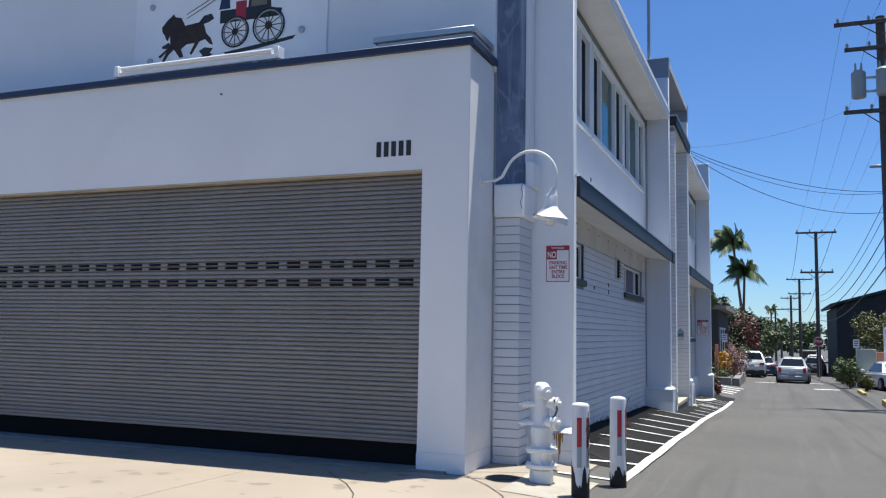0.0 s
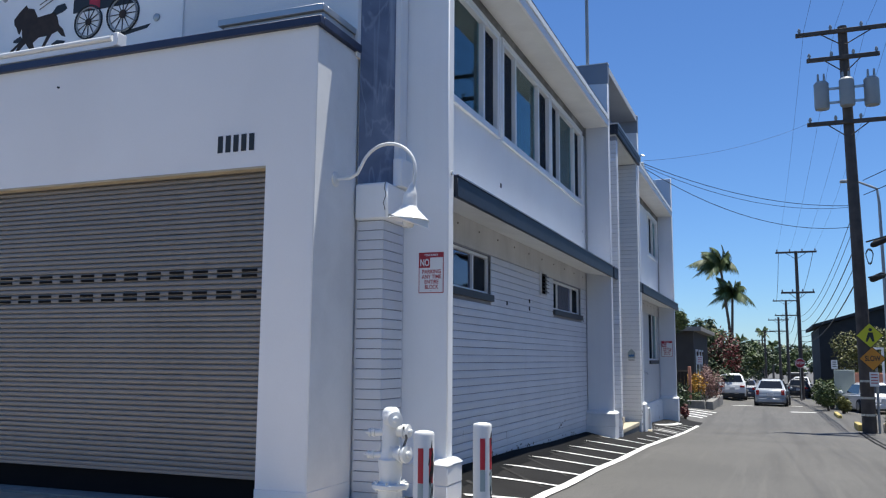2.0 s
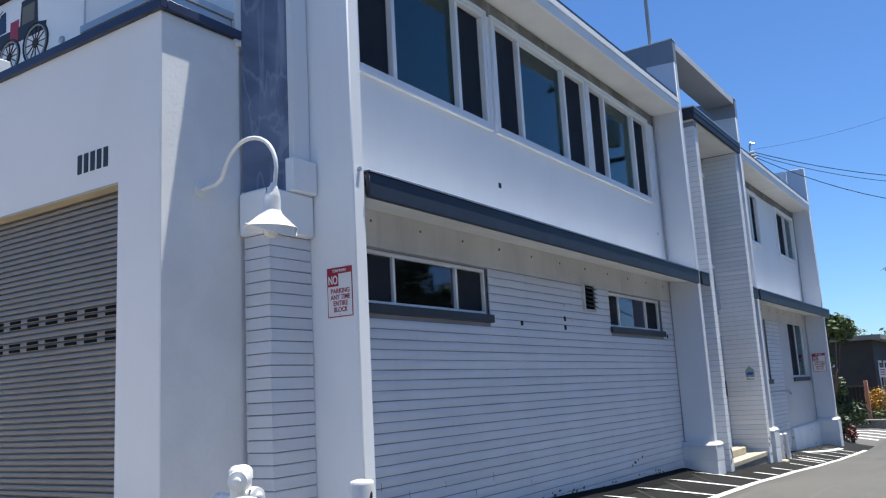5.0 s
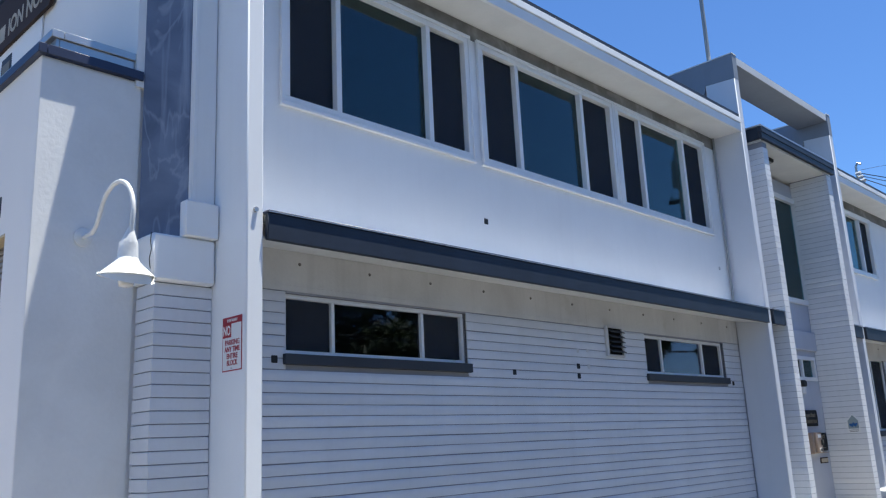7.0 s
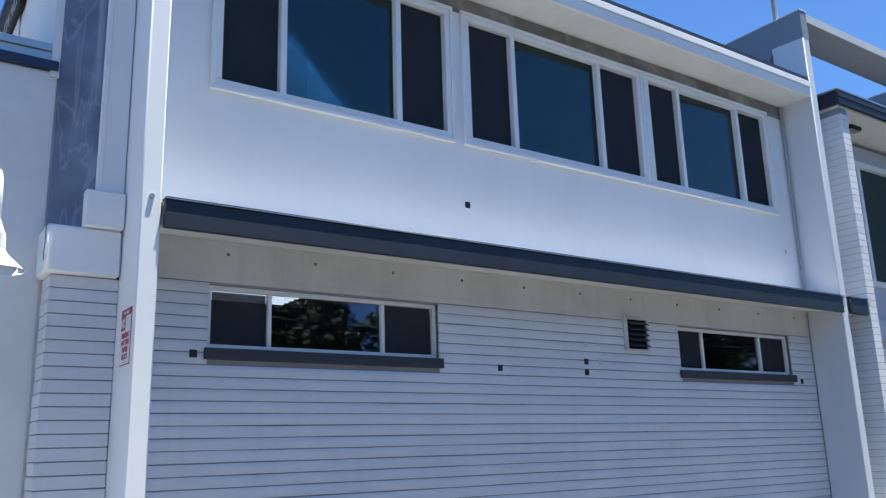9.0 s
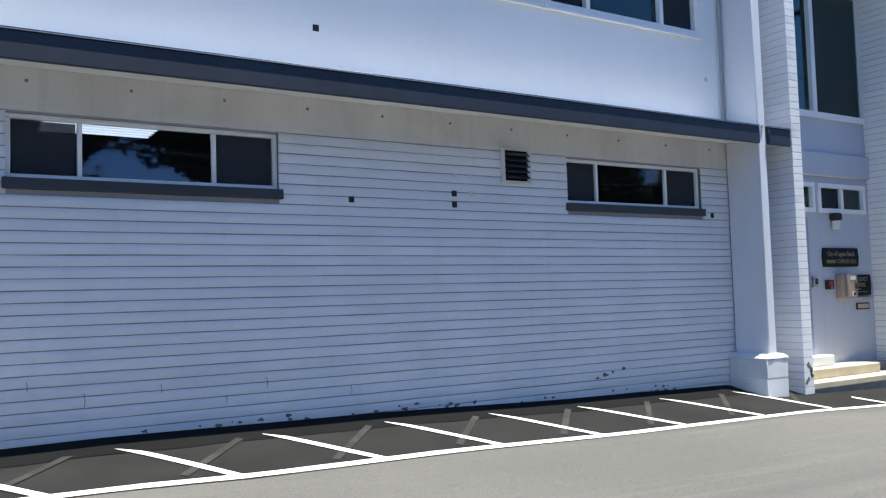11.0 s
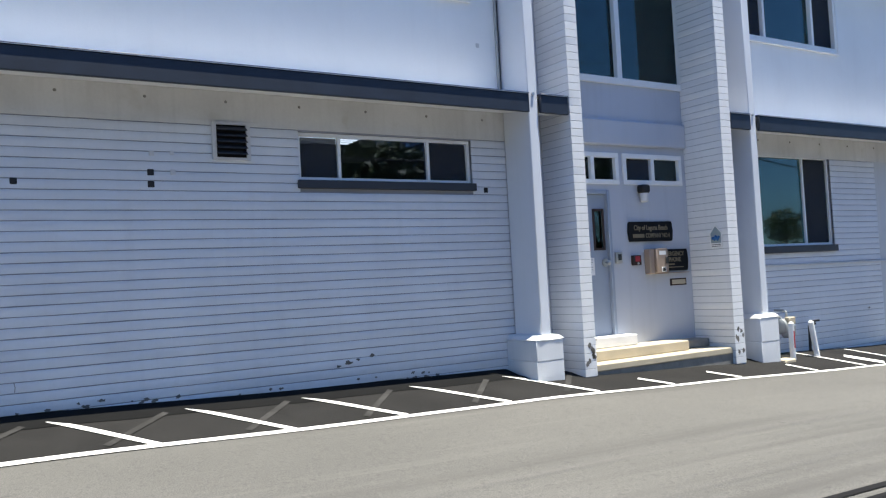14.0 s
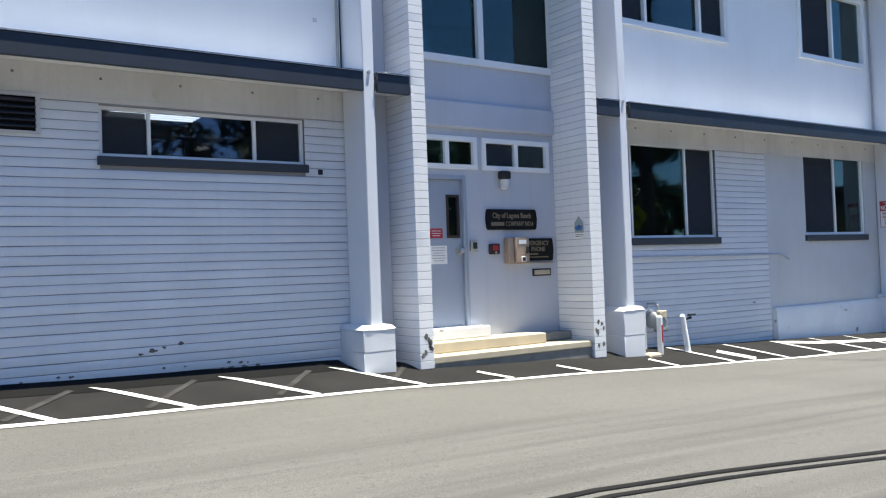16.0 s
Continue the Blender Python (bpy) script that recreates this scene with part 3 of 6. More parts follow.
def fin(y, top, ped_top, base, label, paint=FINPAINT):
    """A slender upright fin on a broader pedestal."""
    t = thing("pilaster", (FIN, y, base), label, "pilaster", "pilasters along the front", "structure")
    part("shaft", boxes((-2.69, FIN, y - 0.08, y + 0.08, base, top), bevel=0.012), paint, t)
    bm = bmesh.new()
    box(bm, -2.70, -2.091, y - 0.214, y + 0.215, base - 0.25, ped_top - 0.06)
    part("pedestal_core", bm, BRICK, t)
    for k in range(2):
        hb = (ped_top - 0.065 - base) / 2
        bm = bmesh.new()
        box(bm, -2.70, -2.085 + 0.003 * (k % 2), y - 0.22, y + 0.22, base + hb * k - (0.25 if k == 0 else 0), base + hb * (k + 1) - 0.004, bevel=0.006)
        part("pedestal_block", bm, BRICK, t, "white painted block")
    bm = bmesh.new()
    r = box(bm, -2.70, -2.075, y - 0.23, y + 0.23, ped_top - 0.058, ped_top)
    for v in bm.verts:
        if v.co.z > ped_top - 0.01:
            v.co.y = y + (v.co.y - y) * 0.72
            v.co.x = min(v.co.x, -2.115)
    bmesh.ops.subdivide_edges(bm, edges=list(bm.edges), cuts=4, use_grid_fill=True)
    for v in bm.verts:
        if v.co.x > -2.6:
            q = noise.noise(v.co * 9.0)
            v.co += Vector((0.012 * q, 0.012 * noise.noise(v.co * 8.0 + Vector((3, 0, 0))), 0.014 * noise.noise(v.co * 11.0 + Vector((0, 7, 0)))))
    part("cap", bm, PEEL, t, "chipped sloping pedestal cap")
    part("bolt", rod([(FIN - 0.01, y + 0.0, 3.46), (FIN + 0.02, y, 3.46)], 0.022, 8), STEEL, t)
    return t


fin(10.15, 6.62, 0.42, -0.03, "tall white pilaster with a parking sign on it", SMOOTH)
fin(20.02, 8.03, 0.36, -0.22, "tall white pilaster rising above the roof")
fin(24.43, 8.03, 0.34, -0.45, "tall white pilaster rising above the roof")
fin(32.58, 7.95, 0.16, -0.70, "tall white pilaster at the far end")
for y in (20.02, 24.43):
    bm = bmesh.new()
    prism(bm, [(-4.4, 6.9), (-2.98, 6.9), (-2.84, 7.30), (-2.72, 7.46), (-2.69, 7.59), (-2.137, 7.56), (-2.137, 8.03), (-4.4, 8.03)], "y", y - 0.084, y + 0.084)
    setting("roof_fin", bm, SLATE, "blue-grey fin running back over the roof", "fin")
    setting("roof_fin_cap", boxes((-4.4, -2.13, y - 0.092, y + 0.092, 8.032, 8.05)), WHITEFRAME, "thin pale metal cap on the roof fin", "trim")
    setting("roof_scupper", boxes((-2.90, -2.80, y - 0.13, y - 0.086, 7.36, 7.44), (-2.97, -2.86, y - 0.13, y - 0.086, 6.89, 7.18)), BLACK, "dark outlet below the roof fin", "outlet")
bm = bmesh.new()
prism(bm, [(-4.2, 7.05), (-2.69, 7.45), (-2.69, 7.94), (-4.2, 7.94)], "y", 32.50, 32.66)
setting("roof_fin", bm, SMOOTH, "white fin running back over the roof", "fin")
# Slab body is darker blue-grey than the strip along its front edge.
setting("roof_beam", boxes((-2.80, -2.165, 20.108, 24.342, 7.88, 8.02), bevel=0.006), SLATE, "blue-grey slab linking two pilasters above the roof", "beam")
setting("roof_beam_edge", boxes((-2.163, -2.15, 20.108, 24.342, 7.88, 8.02)), GREYPLASTER, "pale front edge of the slab above the roof", "trim")
setting("entry_fascia", boxes((-2.09, -2.03, 20.50, 23.92, 6.55, 6.66), (-2.09, -2.02, 20.49, 23.93, 6.662, 6.77), (-2.84, -2.092, 20.50, 20.56, 6.55, 6.77), (-2.84, -2.092, 23.86, 23.92, 6.55, 6.77), bevel=0.006), FASCIA, "dark fascia round the entrance roof", "fascia")
setting("entry_roof", boxes((-2.84, -2.015, 20.48, 23.94, 6.772, 6.80)), STEEL, "thin metal edge over the entrance roof", "roof")
setting("entry_soffit", boxes((-2.98, -2.095, 20.565, 23.855, 6.52, 6.56)), ROUGH_STUCCO, "pale soffit over the entrance bay", "soffit")
sl = thing("soffit_lamp", (-2.45, 21.6, 6.52), "small dark lamp under the entrance soffit", "lamp")
part("housing", boxes((-2.53, -2.37, 21.45, 21.75, 6.45, 6.518), bevel=0.01), BLACK, sl)
part("lens", boxes((-2.51, -2.39, 21.47, 21.73, 6.435, 6.449), bevel=0.004), POLEGREY, sl)

# thin drain pipes beside the fins
for y in (19.90, 32.46):
    t = thing("drain_pipe", (-2.65, y, 3.6), "thin grey drain pipe beside the pilaster", "pipe")
    part("pipe", rod([(-2.645, y - 0.03, 3.56), (-2.645, y - 0.03, 6.56)], 0.02, 8), POLEGREY, t)

# ---- entrance bay ----
RECESS = -2.84
HOLES_E = [(20.95, 21.87, 0.20, 2.27), (20.92, 22.14, 2.41, 2.88), (22.23, 23.50, 2.41, 2.88)]
setting("wall_entry", wall_x(-2.98, RECESS, 20.1, 24.4, -0.6, 2.99, HOLES_E), GREYPAINT, "pale grey entrance wall", "wall")
setting("wall_entry_lintel", boxes((-2.98, RECESS + 0.07, 20.805, 23.595, 2.99, 3.37), bevel=0.02), GREYPAINT, "rounded pale grey lintel over the entrance", "lintel")
setting("wall_entry_upper", wall_x(-2.98, RECESS, 20.1, 24.4, 3.372, 6.45, [(20.86, 23.70, 3.92, 6.15)]), GREYPAINT, "pale grey wall over the entrance", "wall")


def pillar(y0, y1, z0, label):
    t = thing("brick_pillar", (-2.4, (y0 + y1) / 2, z0), label, "brick pillar", "entrance pillars", "structure")
    part("mortar", boxes((RECESS + 0.001, -2.098, y0 + 0.008, y1 - 0.008, z0 - 0.2, 6.52)), JOINT, t)
    kinds = []
    for k in range(4):
        bm = bmesh.new()
        box(bm, 0, RECESS * -1 - 2.09, 0, y1 - y0, 0, COURSE - 0.006, bevel=0.003)
        for v in bm.verts:
            v.co += Vector((0, random.uniform(-1, 1) * 0.001, random.uniform(-1, 1) * 0.0004))
        kinds.append(mesh_of("brick", bm, WHITEBRICK))
    z = z0
    while z < 6.42:
        b = new("brick", random.choice(kinds))
        b.matrix_basis = pose(RECESS + 0.003, y0, z)
        b.parent = t
        b.matrix_parent_inverse = t.matrix_basis.inverted()
        z += COURSE
    return t


p1 = pillar(20.595, 20.805, -0.24, "white painted brick pillar with a scuffed foot")
p2 = pillar(23.595, 23.825, -0.36, "white painted brick pillar with peeling paint")
setting("wall_niche", boxes((RECESS + 0.002, WALL, 20.105, 20.585, -0.4, 6.44), (RECESS + 0.002, WALL, 23.835, 24.345, -0.5, 6.44)), GREYPAINT, "narrow recessed wall between fin and pillar", "wall")

steps = thing("entrance_steps", (-2.4, 22.2, -0.3), "two cream-painted concrete steps at the entrance", "steps", kind="structure")
part("threshold", boxes((RECESS, -2.62, 20.81, 22.12, 0.042, 0.195), bevel=0.012), PEEL, steps, "white door threshold")
part("upper_step", boxes((RECESS, -2.40, 20.81, 22.95, -0.105, 0.04), bevel=0.012), STEPCON, steps)
part("upper_return", boxes((RECESS, -2.56, 22.952, 23.59, -0.105, 0.02), bevel=0.012), ROUGHCON, steps)
part("lower_step", boxes((RECESS, -2.13, 20.81, 23.592, -0.20, -0.107), bevel=0.012), STEPCON, steps)
part("footing", boxes((RECESS, -2.145, 20.81, 23.592, -0.55, -0.202)), ROUGHCON, steps, "rough dirty concrete footing")


# ---- windows ----
def window(name, y0, y1, z0, z1, mulls, screens, face, label, bar=0.045, sill=None, depth=0.06, pane=GLASS, casing=0.0):
    """A sliding window in a wall that faces +x: frame bars, mullions, panes and insect screens, set back from face."""
    w = thing(name, (face, (y0 + y1) / 2, z0), label, "window", kind="structure")
    x0, x1 = face - depth, face
    fr = part("window_frame", boxes((x0, x1, y0, y1, z0, z0 + bar), (x0, x1, y0, y1, z1 - bar, z1), (x0, x1, y0, y0 + bar, z0 + bar + 0.001, z1 - bar - 0.001), (x0, x1, y1 - bar, y1, z0 + bar + 0.001, z1 - bar - 0.001), bevel=0.004), WHITEFRAME, w)
    for m in mulls:
        part("mullion", boxes((x0 + 0.008, x1 - 0.006, m - bar * 0.5, m + bar * 0.5, z0 + bar + 0.001, z1 - bar - 0.001), bevel=0.004), WHITEFRAME, w)
    edges = [y0 + bar] + [m for m in mulls] + [y1 - bar]
    for i, (a, b) in enumerate(zip(edges, edges[1:])):
        a2 = a + (bar * 0.5 if i else 0) + 0.001
        b2 = b - (bar * 0.5 if i < len(edges) - 2 else 0) - 0.001
        g = part("pane", boxes((x0 + 0.012, x0 + 0.018, a2, b2, z0 + bar + 0.001, z1 - bar - 0.001)), pane, w)
        g.visible_shadow = False
        if i in screens:
            part("screen", boxes((x0 + 0.026, x0 + 0.029, a2 + 0.012, b2 - 0.012, z0 + bar + 0.012, z1 - bar - 0.012)), SCREEN_MESH, w, "black insect screen")
    if casing:
        c, q = casing, -2.632
        part("casing", boxes((-2.679, q, y0 - c, y1 + c, z0 - c, z0 - 0.001), (-2.679, q, y0 - c, y1 + c, z1 + 0.001, z1 + c), (-2.679, q, y0 - c, y0 - 0.001, z0, z1), (-2.679, q, y1 + 0.001, y1 + c, z0, z1), bevel=0.005), WHITEFRAME, w)
    if sill:
        part("window_sill", boxes((WALL - 0.05, WALL + 0.045, y0 - 0.03, y1 + 0.03, z0 - sill, z0 - 0.003), bevel=0.006), SILL, w, "grey-blue sloping sill")
    return w


def screen_mesh():
    m, n, l, p = material("see_through_screen", 0.9)
    t, x = n.new("ShaderNodeBsdfTransparent"), n.new("ShaderNodeMixShader")
    l.new(ramp(n, l, noise_node(n, l, 500, 1, place(n, l)), [(0, (0.030, 0.036, 0.045)), (1, (0.048, 0.055, 0.068))]), p.inputs["Base Color"])
    x.inputs[0].default_value = 0.8
    p.inputs["Specular IOR Level"].default_value = 0.1
    l.new(t.outputs[0], x.inputs[1])
    l.new(p.outputs[0], x.inputs[2])
    l.new(x.outputs[0], n["Material Output"].inputs[0])
    return m


SCREEN_MESH = screen_mesh()
LOW = WALL - 0.05
BLIND = surface("pale_curtain_cloth", (0.34, 0.40, 0.40), 0.12, 0.9, fine=60, relief=0.2, streak=0.2)


def curtain(y0, y1, z0, z1, label="narrow edge of a drawn curtain behind the glass"):
    t = thing("curtain", (-2.86, (y0 + y1) / 2, z0), label, "curtain", "curtains behind the upstairs glass")
    n = max(4, int((y1 - y0) / 0.02))
    bm = bmesh.new()
    rows = [[bm.verts.new((-2.86 + 0.018 * math.sin(k * 1.5) + dx, y0 + (y1 - y0) * k / n, z)) for dx, z in ((0, z0), (0, z1), (-0.01, z1), (-0.01, z0))] for k in range(n + 1)]
    for a, b in zip(rows, rows[1:]):
        for k in range(4):
            bm.faces.new((a[k], a[(k + 1) % 4], b[(k + 1) % 4], b[k]))
    bmesh.ops.recalc_face_normals(bm, faces=bm.faces)
    part("cloth", bm, BLIND, t)


for a, b in ((12.5, 12.72), (11.98, 12.06), (13.16, 13.22), (15.55, 15.75), (15.02, 15.09), (18.4, 18.6), (26.7, 26.9)):
    curtain(a, b, 4.80, 6.32)
window("window_1", *HOLES_A[0], [11.43, 12.63], (0, 2), LOW, "wide white sliding window in the brick wall", 0.04, 0.10, pane=SKYSHEENGLASS)
window("window_2", *HOLES_A[1], [17.53, 18.77], (0, 2), LOW, "wide white sliding window in the brick wall", 0.04, 0.10, pane=SKYSHEENGLASS)
for k, (h, m) in enumerate(zip(UP_A, ([11.48, 12.81], [14.42, 15.86], [17.41, 18.73]))):
    window("window_%d" % (3 + k), *h, m, (0, 2), -2.645, "large white three-part upstairs sliding window", 0.065, None, 0.10, casing=0.045)
window("window_6", *HOLES_B[0], [25.2, 26.54], (0, 2), LOW, "white sliding window with a green sheen", 0.04, 0.12)
window("window_7", *HOLES_B[1], [31.02], (0,), LOW + 0.02, "white sliding window in the plaster wall", 0.05, 0.12)
window("window_8", *UP_B[0], [25.60, 26.98], (0, 2), -2.645, "white upstairs sliding window", 0.06, None, 0.10, casing=0.05)
window("window_9", *UP_B[1], [31.07], (0,), -2.645, "white upstairs sliding window", 0.06, None, 0.10, casing=0.05)
window("window_10", *HOLES_E[1], [21.62], (), RECESS + 0.03, "small white window above the door", 0.07, None, 0.08)
window("window_11", *HOLES_E[2], [22.86], (0,), RECESS + 0.03, "small white window beside the door", 0.07, None, 0.08)
window("window_12", 20.86, 23.70, 3.92, 6.15, [22.28], (), RECESS + 0.04, "tall white window with lowered blinds", 0.10, None, 0.10)

# blinds, curtains and things behind the panes
bl = thing("window_blind", (-3.02, 22.2, 4.0), "grey slatted blind lowered behind the tall window", "blind")
slat = bmesh.new()
box(slat, -0.03, 0.03, 0, 1.25, -0.002, 0.002)
slat_me = mesh_of("slat", slat, surface("grey_blind_slat", (0.62, 0.68, 0.72), 0.08, 0.5, fine=60, relief=0.05))
for y in (20.97, 22.36):
    z = 4.05
    while z < 6.1:
        s = new("slat", slat_me)
        s.matrix_basis = pose(-3.02, y, z, 0, 38, 0)
        s.parent, s.matrix_parent_inverse = bl, bl.matrix_basis.inverted()
        z += 0.062


def drape(y0, y1, z0, z1, mat, label, x=-3.08):
    t = thing("curtain", (x, (y0 + y1) / 2, z0), label, "curtain")
    bm = bmesh.new()
    rows = []
    for y in span(y0, y1, 0.03):
        u = x + 0.035 * math.sin(y * 34) + 0.012 * math.sin(y * 71 + 1)
        rows.append([bm.verts.new((u, y, z)) for z in (z0, z1)])
    for a, b in zip(rows, rows[1:]):
        bm.faces.new((a[0], b[0], b[1], a[1])).smooth = True
    part("cloth", bm, mat, t)


for a, b, mat in ((11.95, 12.15, CURTAIN), (12.62, 12.82, PALECURTAIN), (13.05, 13.2, PALECURTAIN), (14.9, 15.05, CURTAIN), (15.2, 15.3, PALECURTAIN), (17.75, 18.0, PALECURTAIN), (18.3, 18.42, CURTAIN), (31.3, 32.1, CURTAIN), (26.2, 26.5, CURTAIN)):
    drape(a, b, 3.402, 6.556, mat, "hanging curtain behind an upstairs window")
drape(25.3, 26.6, 0.021, 3.27, CURTAIN, "greenish curtain behind the wide window")
drape(31.1, 31.95, 0.021, 3.27, PALECURTAIN, "pale curtain behind the window")
LITTUBE = material("lit_tube", 0.4)[0]
LITTUBE.node_tree.nodes["Principled BSDF"].inputs["Emission Color"].default_value = (1.0, 0.97, 0.9, 1)
LITTUBE.node_tree.nodes["Principled BSDF"].inputs["Emission Strength"].default_value = 0.9
for y in (11.9, 18.1):
    t = thing("ceiling_light", (-4.6, y, 3.2), "lit strip ceiling light inside the room", "ceiling light")
    part("frame", boxes((-4.9, -4.3, y - 0.62, y + 0.62, 3.21, 3.27), bevel=0.01), WHITEFRAME, t)
    for k in range(4):
        part("tube", boxes((-4.84 + k * 0.14, -4.79 + k * 0.14, y - 0.58, y + 0.58, 3.195, 3.209)), LITTUBE, t)

# ---- garage block ----
GY, GX = 8.69, -3.005
gar = bmesh.new()
for r in ((-12.6, -11.2, GY, GY + 0.25, -0.15, 3.335), (-3.555, GX, GY, GY + 0.25, -0.15, 3.335), (-12.6, GX, GY, GY + 0.25, 3.335, 4.72), (GX - 0.25, GX, GY + 0.25, 9.58, -0.15, 4.72)):
    box(gar, *r)
bmesh.ops.remove_doubles(gar, verts=gar.verts, dist=0.0001)
setting("wall_garage", gar, STUCCO, "white stucco garage front with a wide door opening", "garage wall")
setting("garage_corner_skim", boxes((GX + 0.001, GX + 0.012, GY + 0.002, 9.53, 0.0, 4.70)), ROUGH_STUCCO, "rough white stucco return at the garage corner", "wall")
setting("garage_plinth", boxes((-3.56, GX + 0.018, GY - 0.012, 9.53, -0.2, 0.215), bevel=0.006), STUCCO, "low stucco plinth at the garage corner", "plinth")
setting("garage_roof", boxes((-12.6, GX, GY + 0.02, 9.6, 4.722, 4.76)), FASCIA, "flat garage roof", "roof")
setting("garage_trim", boxes((-12.6, GX + 0.06, GY - 0.05, GY + 0.02, 4.715, 4.80), (GX - 0.02, GX + 0.06, GY + 0.021, 9.53, 4.715, 4.80), bevel=0.005), TRIMBLUE, "navy metal trim along the garage roof", "trim")
setting("garage_gutter", boxes((-4.25, GX + 0.02, GY + 0.06, GY + 0.16, 4.90, 4.97), (GX - 0.08, GX + 0.02, GY + 0.161, 9.52, 4.90, 4.97), (-4.2, GX, GY + 0.10, GY + 0.13, 4.80, 4.90), (GX - 0.03, GX, GY + 0.13, 9.52, 4.80, 4.90), bevel=0.004), STEEL, "raised metal gutter at the garage corner", "gutter")
setting("door_soffit", boxes((-11.2, -3.555, GY - 0.004, GY + 0.12, 3.315, 3.336)), STEPCON, "rust-stained cream edge over the garage door", "trim")
setting("wall_front", boxes((-14.0, -2.968, 9.47, 9.70, 4.66, 7.05), (-14.0, -2.975, 9.60, 9.72, -0.2, 4.66)), STUCCO, "white stucco front wall above the garage", "wall")
setting("front_trim", boxes((-14.0, -2.2, 9.41, 9.50, 7.052, 7.14), bevel=0.005), TRIMBLUE, "dark trim along the front roof edge", "trim")
setting("garage_floor", boxes((-12.4, -3.2, 8.62, 9.58, -0.1, 0.03)), ROUGHCON, "dirty garage threshold", "floor")
setting("wall_garage_end", boxes((-12.6, -12.4, 8.95, 9.6, -0.1, 4.7)), STUCCO, "plain garage side wall", "wall")

door = thing("door_garage", (-7.4, GY + 0.13, 0.05), "grey roller shutter with two rows of slots, not quite closed", "garage door", kind="structure")
bm = bmesh.new()
SL = 0.0535
rows = []
for u, v in ((0.010, 0.0), (-0.008, 0.0015), (-0.0155, 0.006), (-0.0185, 0.022), (-0.018, 0.035), (-0.014, 0.0425), (-0.002, 0.0455), (0.010, 0.0465), (0.010, 0.0535)):
    rows.append([bm.verts.new((x, u, v)) for x in (-11.19, -3.56)])
for a, b in zip(rows, rows[1:]):
    bm.faces.new((a[0], a[1], b[1], b[0])).smooth = True
bmesh.ops.recalc_face_normals(bm, faces=bm.faces)
slat_me = mesh_of("slat", bm, ROLLER)
z, k = 0.31, 0
while z < 3.33:
    s = new("slat", slat_me)
    s.matrix_basis = pose(0, GY + 0.135, z)
    s.parent, s.matrix_parent_inverse = door, door.matrix_basis.inverted()
    z += SL
bm = bmesh.new()
# Raised near-black dashes stand for the shaded slot openings.
box(bm, -0.092, 0.092, -0.024, -0.012, -0.0135, 0.0135, bevel=0.003)
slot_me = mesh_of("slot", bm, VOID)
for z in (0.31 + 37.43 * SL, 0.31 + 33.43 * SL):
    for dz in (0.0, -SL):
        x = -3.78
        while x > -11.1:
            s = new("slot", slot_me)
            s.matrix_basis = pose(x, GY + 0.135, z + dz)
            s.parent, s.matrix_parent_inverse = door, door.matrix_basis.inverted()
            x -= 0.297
# Added panel whose near-black colour paints the unlit gap under the shutter.
part("gap_shade_panel", boxes((-11.19, -3.56, GY + 0.20, GY + 0.23, 0.031, 0.40)), VOID, door, "near-black panel standing for the shaded gap below the shutter")
part("bottom_bar", boxes((-11.19, -3.56, GY + 0.12, GY + 0.17, 0.275, 0.312), bevel=0.004), ROLLER, door)

# brick stub, cap and weathered column at the corner
stub = thing("brick_stub", (-2.8, 9.8, 0.0), "white painted brick pier with a cracked plaster cap", "brick pier", kind="structure")
part("mortar", boxes((-2.96, -2.675, 9.56, 10.06, -0.1, 2.88)), JOINT, stub)
bm = bmesh.new()
box(bm, -2.968, -2.66, 9.545, 10.065, 0, COURSE - 0.008, bevel=0.004)
brick_me = mesh_of("brick", bm, BRICK)
z = 2.88 - COURSE
while z > -0.1:
    s = new("brick", brick_me)
    s.matrix_basis = pose(random.uniform(-0.003, 0.003), random.uniform(-0.003, 0.003), z)
    s.parent, s.matrix_parent_inverse = stub, stub.matrix_basis.inverted()
    z -= COURSE
part("cap", boxes((-2.975, -2.60, 9.49, 10.06, 2.88, 3.27), bevel=0.02), SMOOTH, stub, "white plaster cap with a crack")
part("cap_block", boxes((-2.66, -2.555, 9.75, 10.06, 3.272, 3.58), bevel=0.01), SMOOTH, stub)
bm = bmesh.new()
tube(bm, [(-2.62, 9.488, 3.27), (-2.63, 9.486, 3.2), (-2.61, 9.487, 3.13), (-2.64, 9.486, 3.05), (-2.62, 9.487, 2.97)], 0.0035, 5)
part("crack", bm, CRACKDARK, stub)
col = thing("flue_column", (-2.83, 9.7, 3.27), "weathered dark blue sheet-metal flue casing", "flue", kind="structure")
bm = bmesh.new()
prism(bm, [(-2.966, 9.54), (-2.69, 9.83), (-2.69, 10.06), (-2.966, 10.06)], "z", 3.272, 7.05)
part("casing", bm, WEATHERED, col)
part("white_side", boxes((-2.688, -2.64, 9.84, 10.06, 3.582, 6.56)), SMOOTH, col)
part("side_rib", boxes((-2.639, -2.625, 9.84, 9.88, 3.582, 6.56), bevel=0.004), SMOOTH, col)
setting("eaves_return", boxes((-2.96, -2.15, 9.42, 10.06, 6.62, 6.80)), SMOOTH, "white eaves return over the corner", "eaves")

# ---- things on the building ----
def bar(parent, mat, face, at, w, h, t=0.004, name="text_bar"):
    """A plain bar that stands for writing."""
    x, y, z = at
    if face == "x":
        return part(name, boxes((x, x + t, y - w / 2, y + w / 2, z - h / 2, z + h / 2)), mat, parent)
    return part(name, boxes((x - w / 2, x + w / 2, y - t, y, z - h / 2, z + h / 2)), mat, parent)


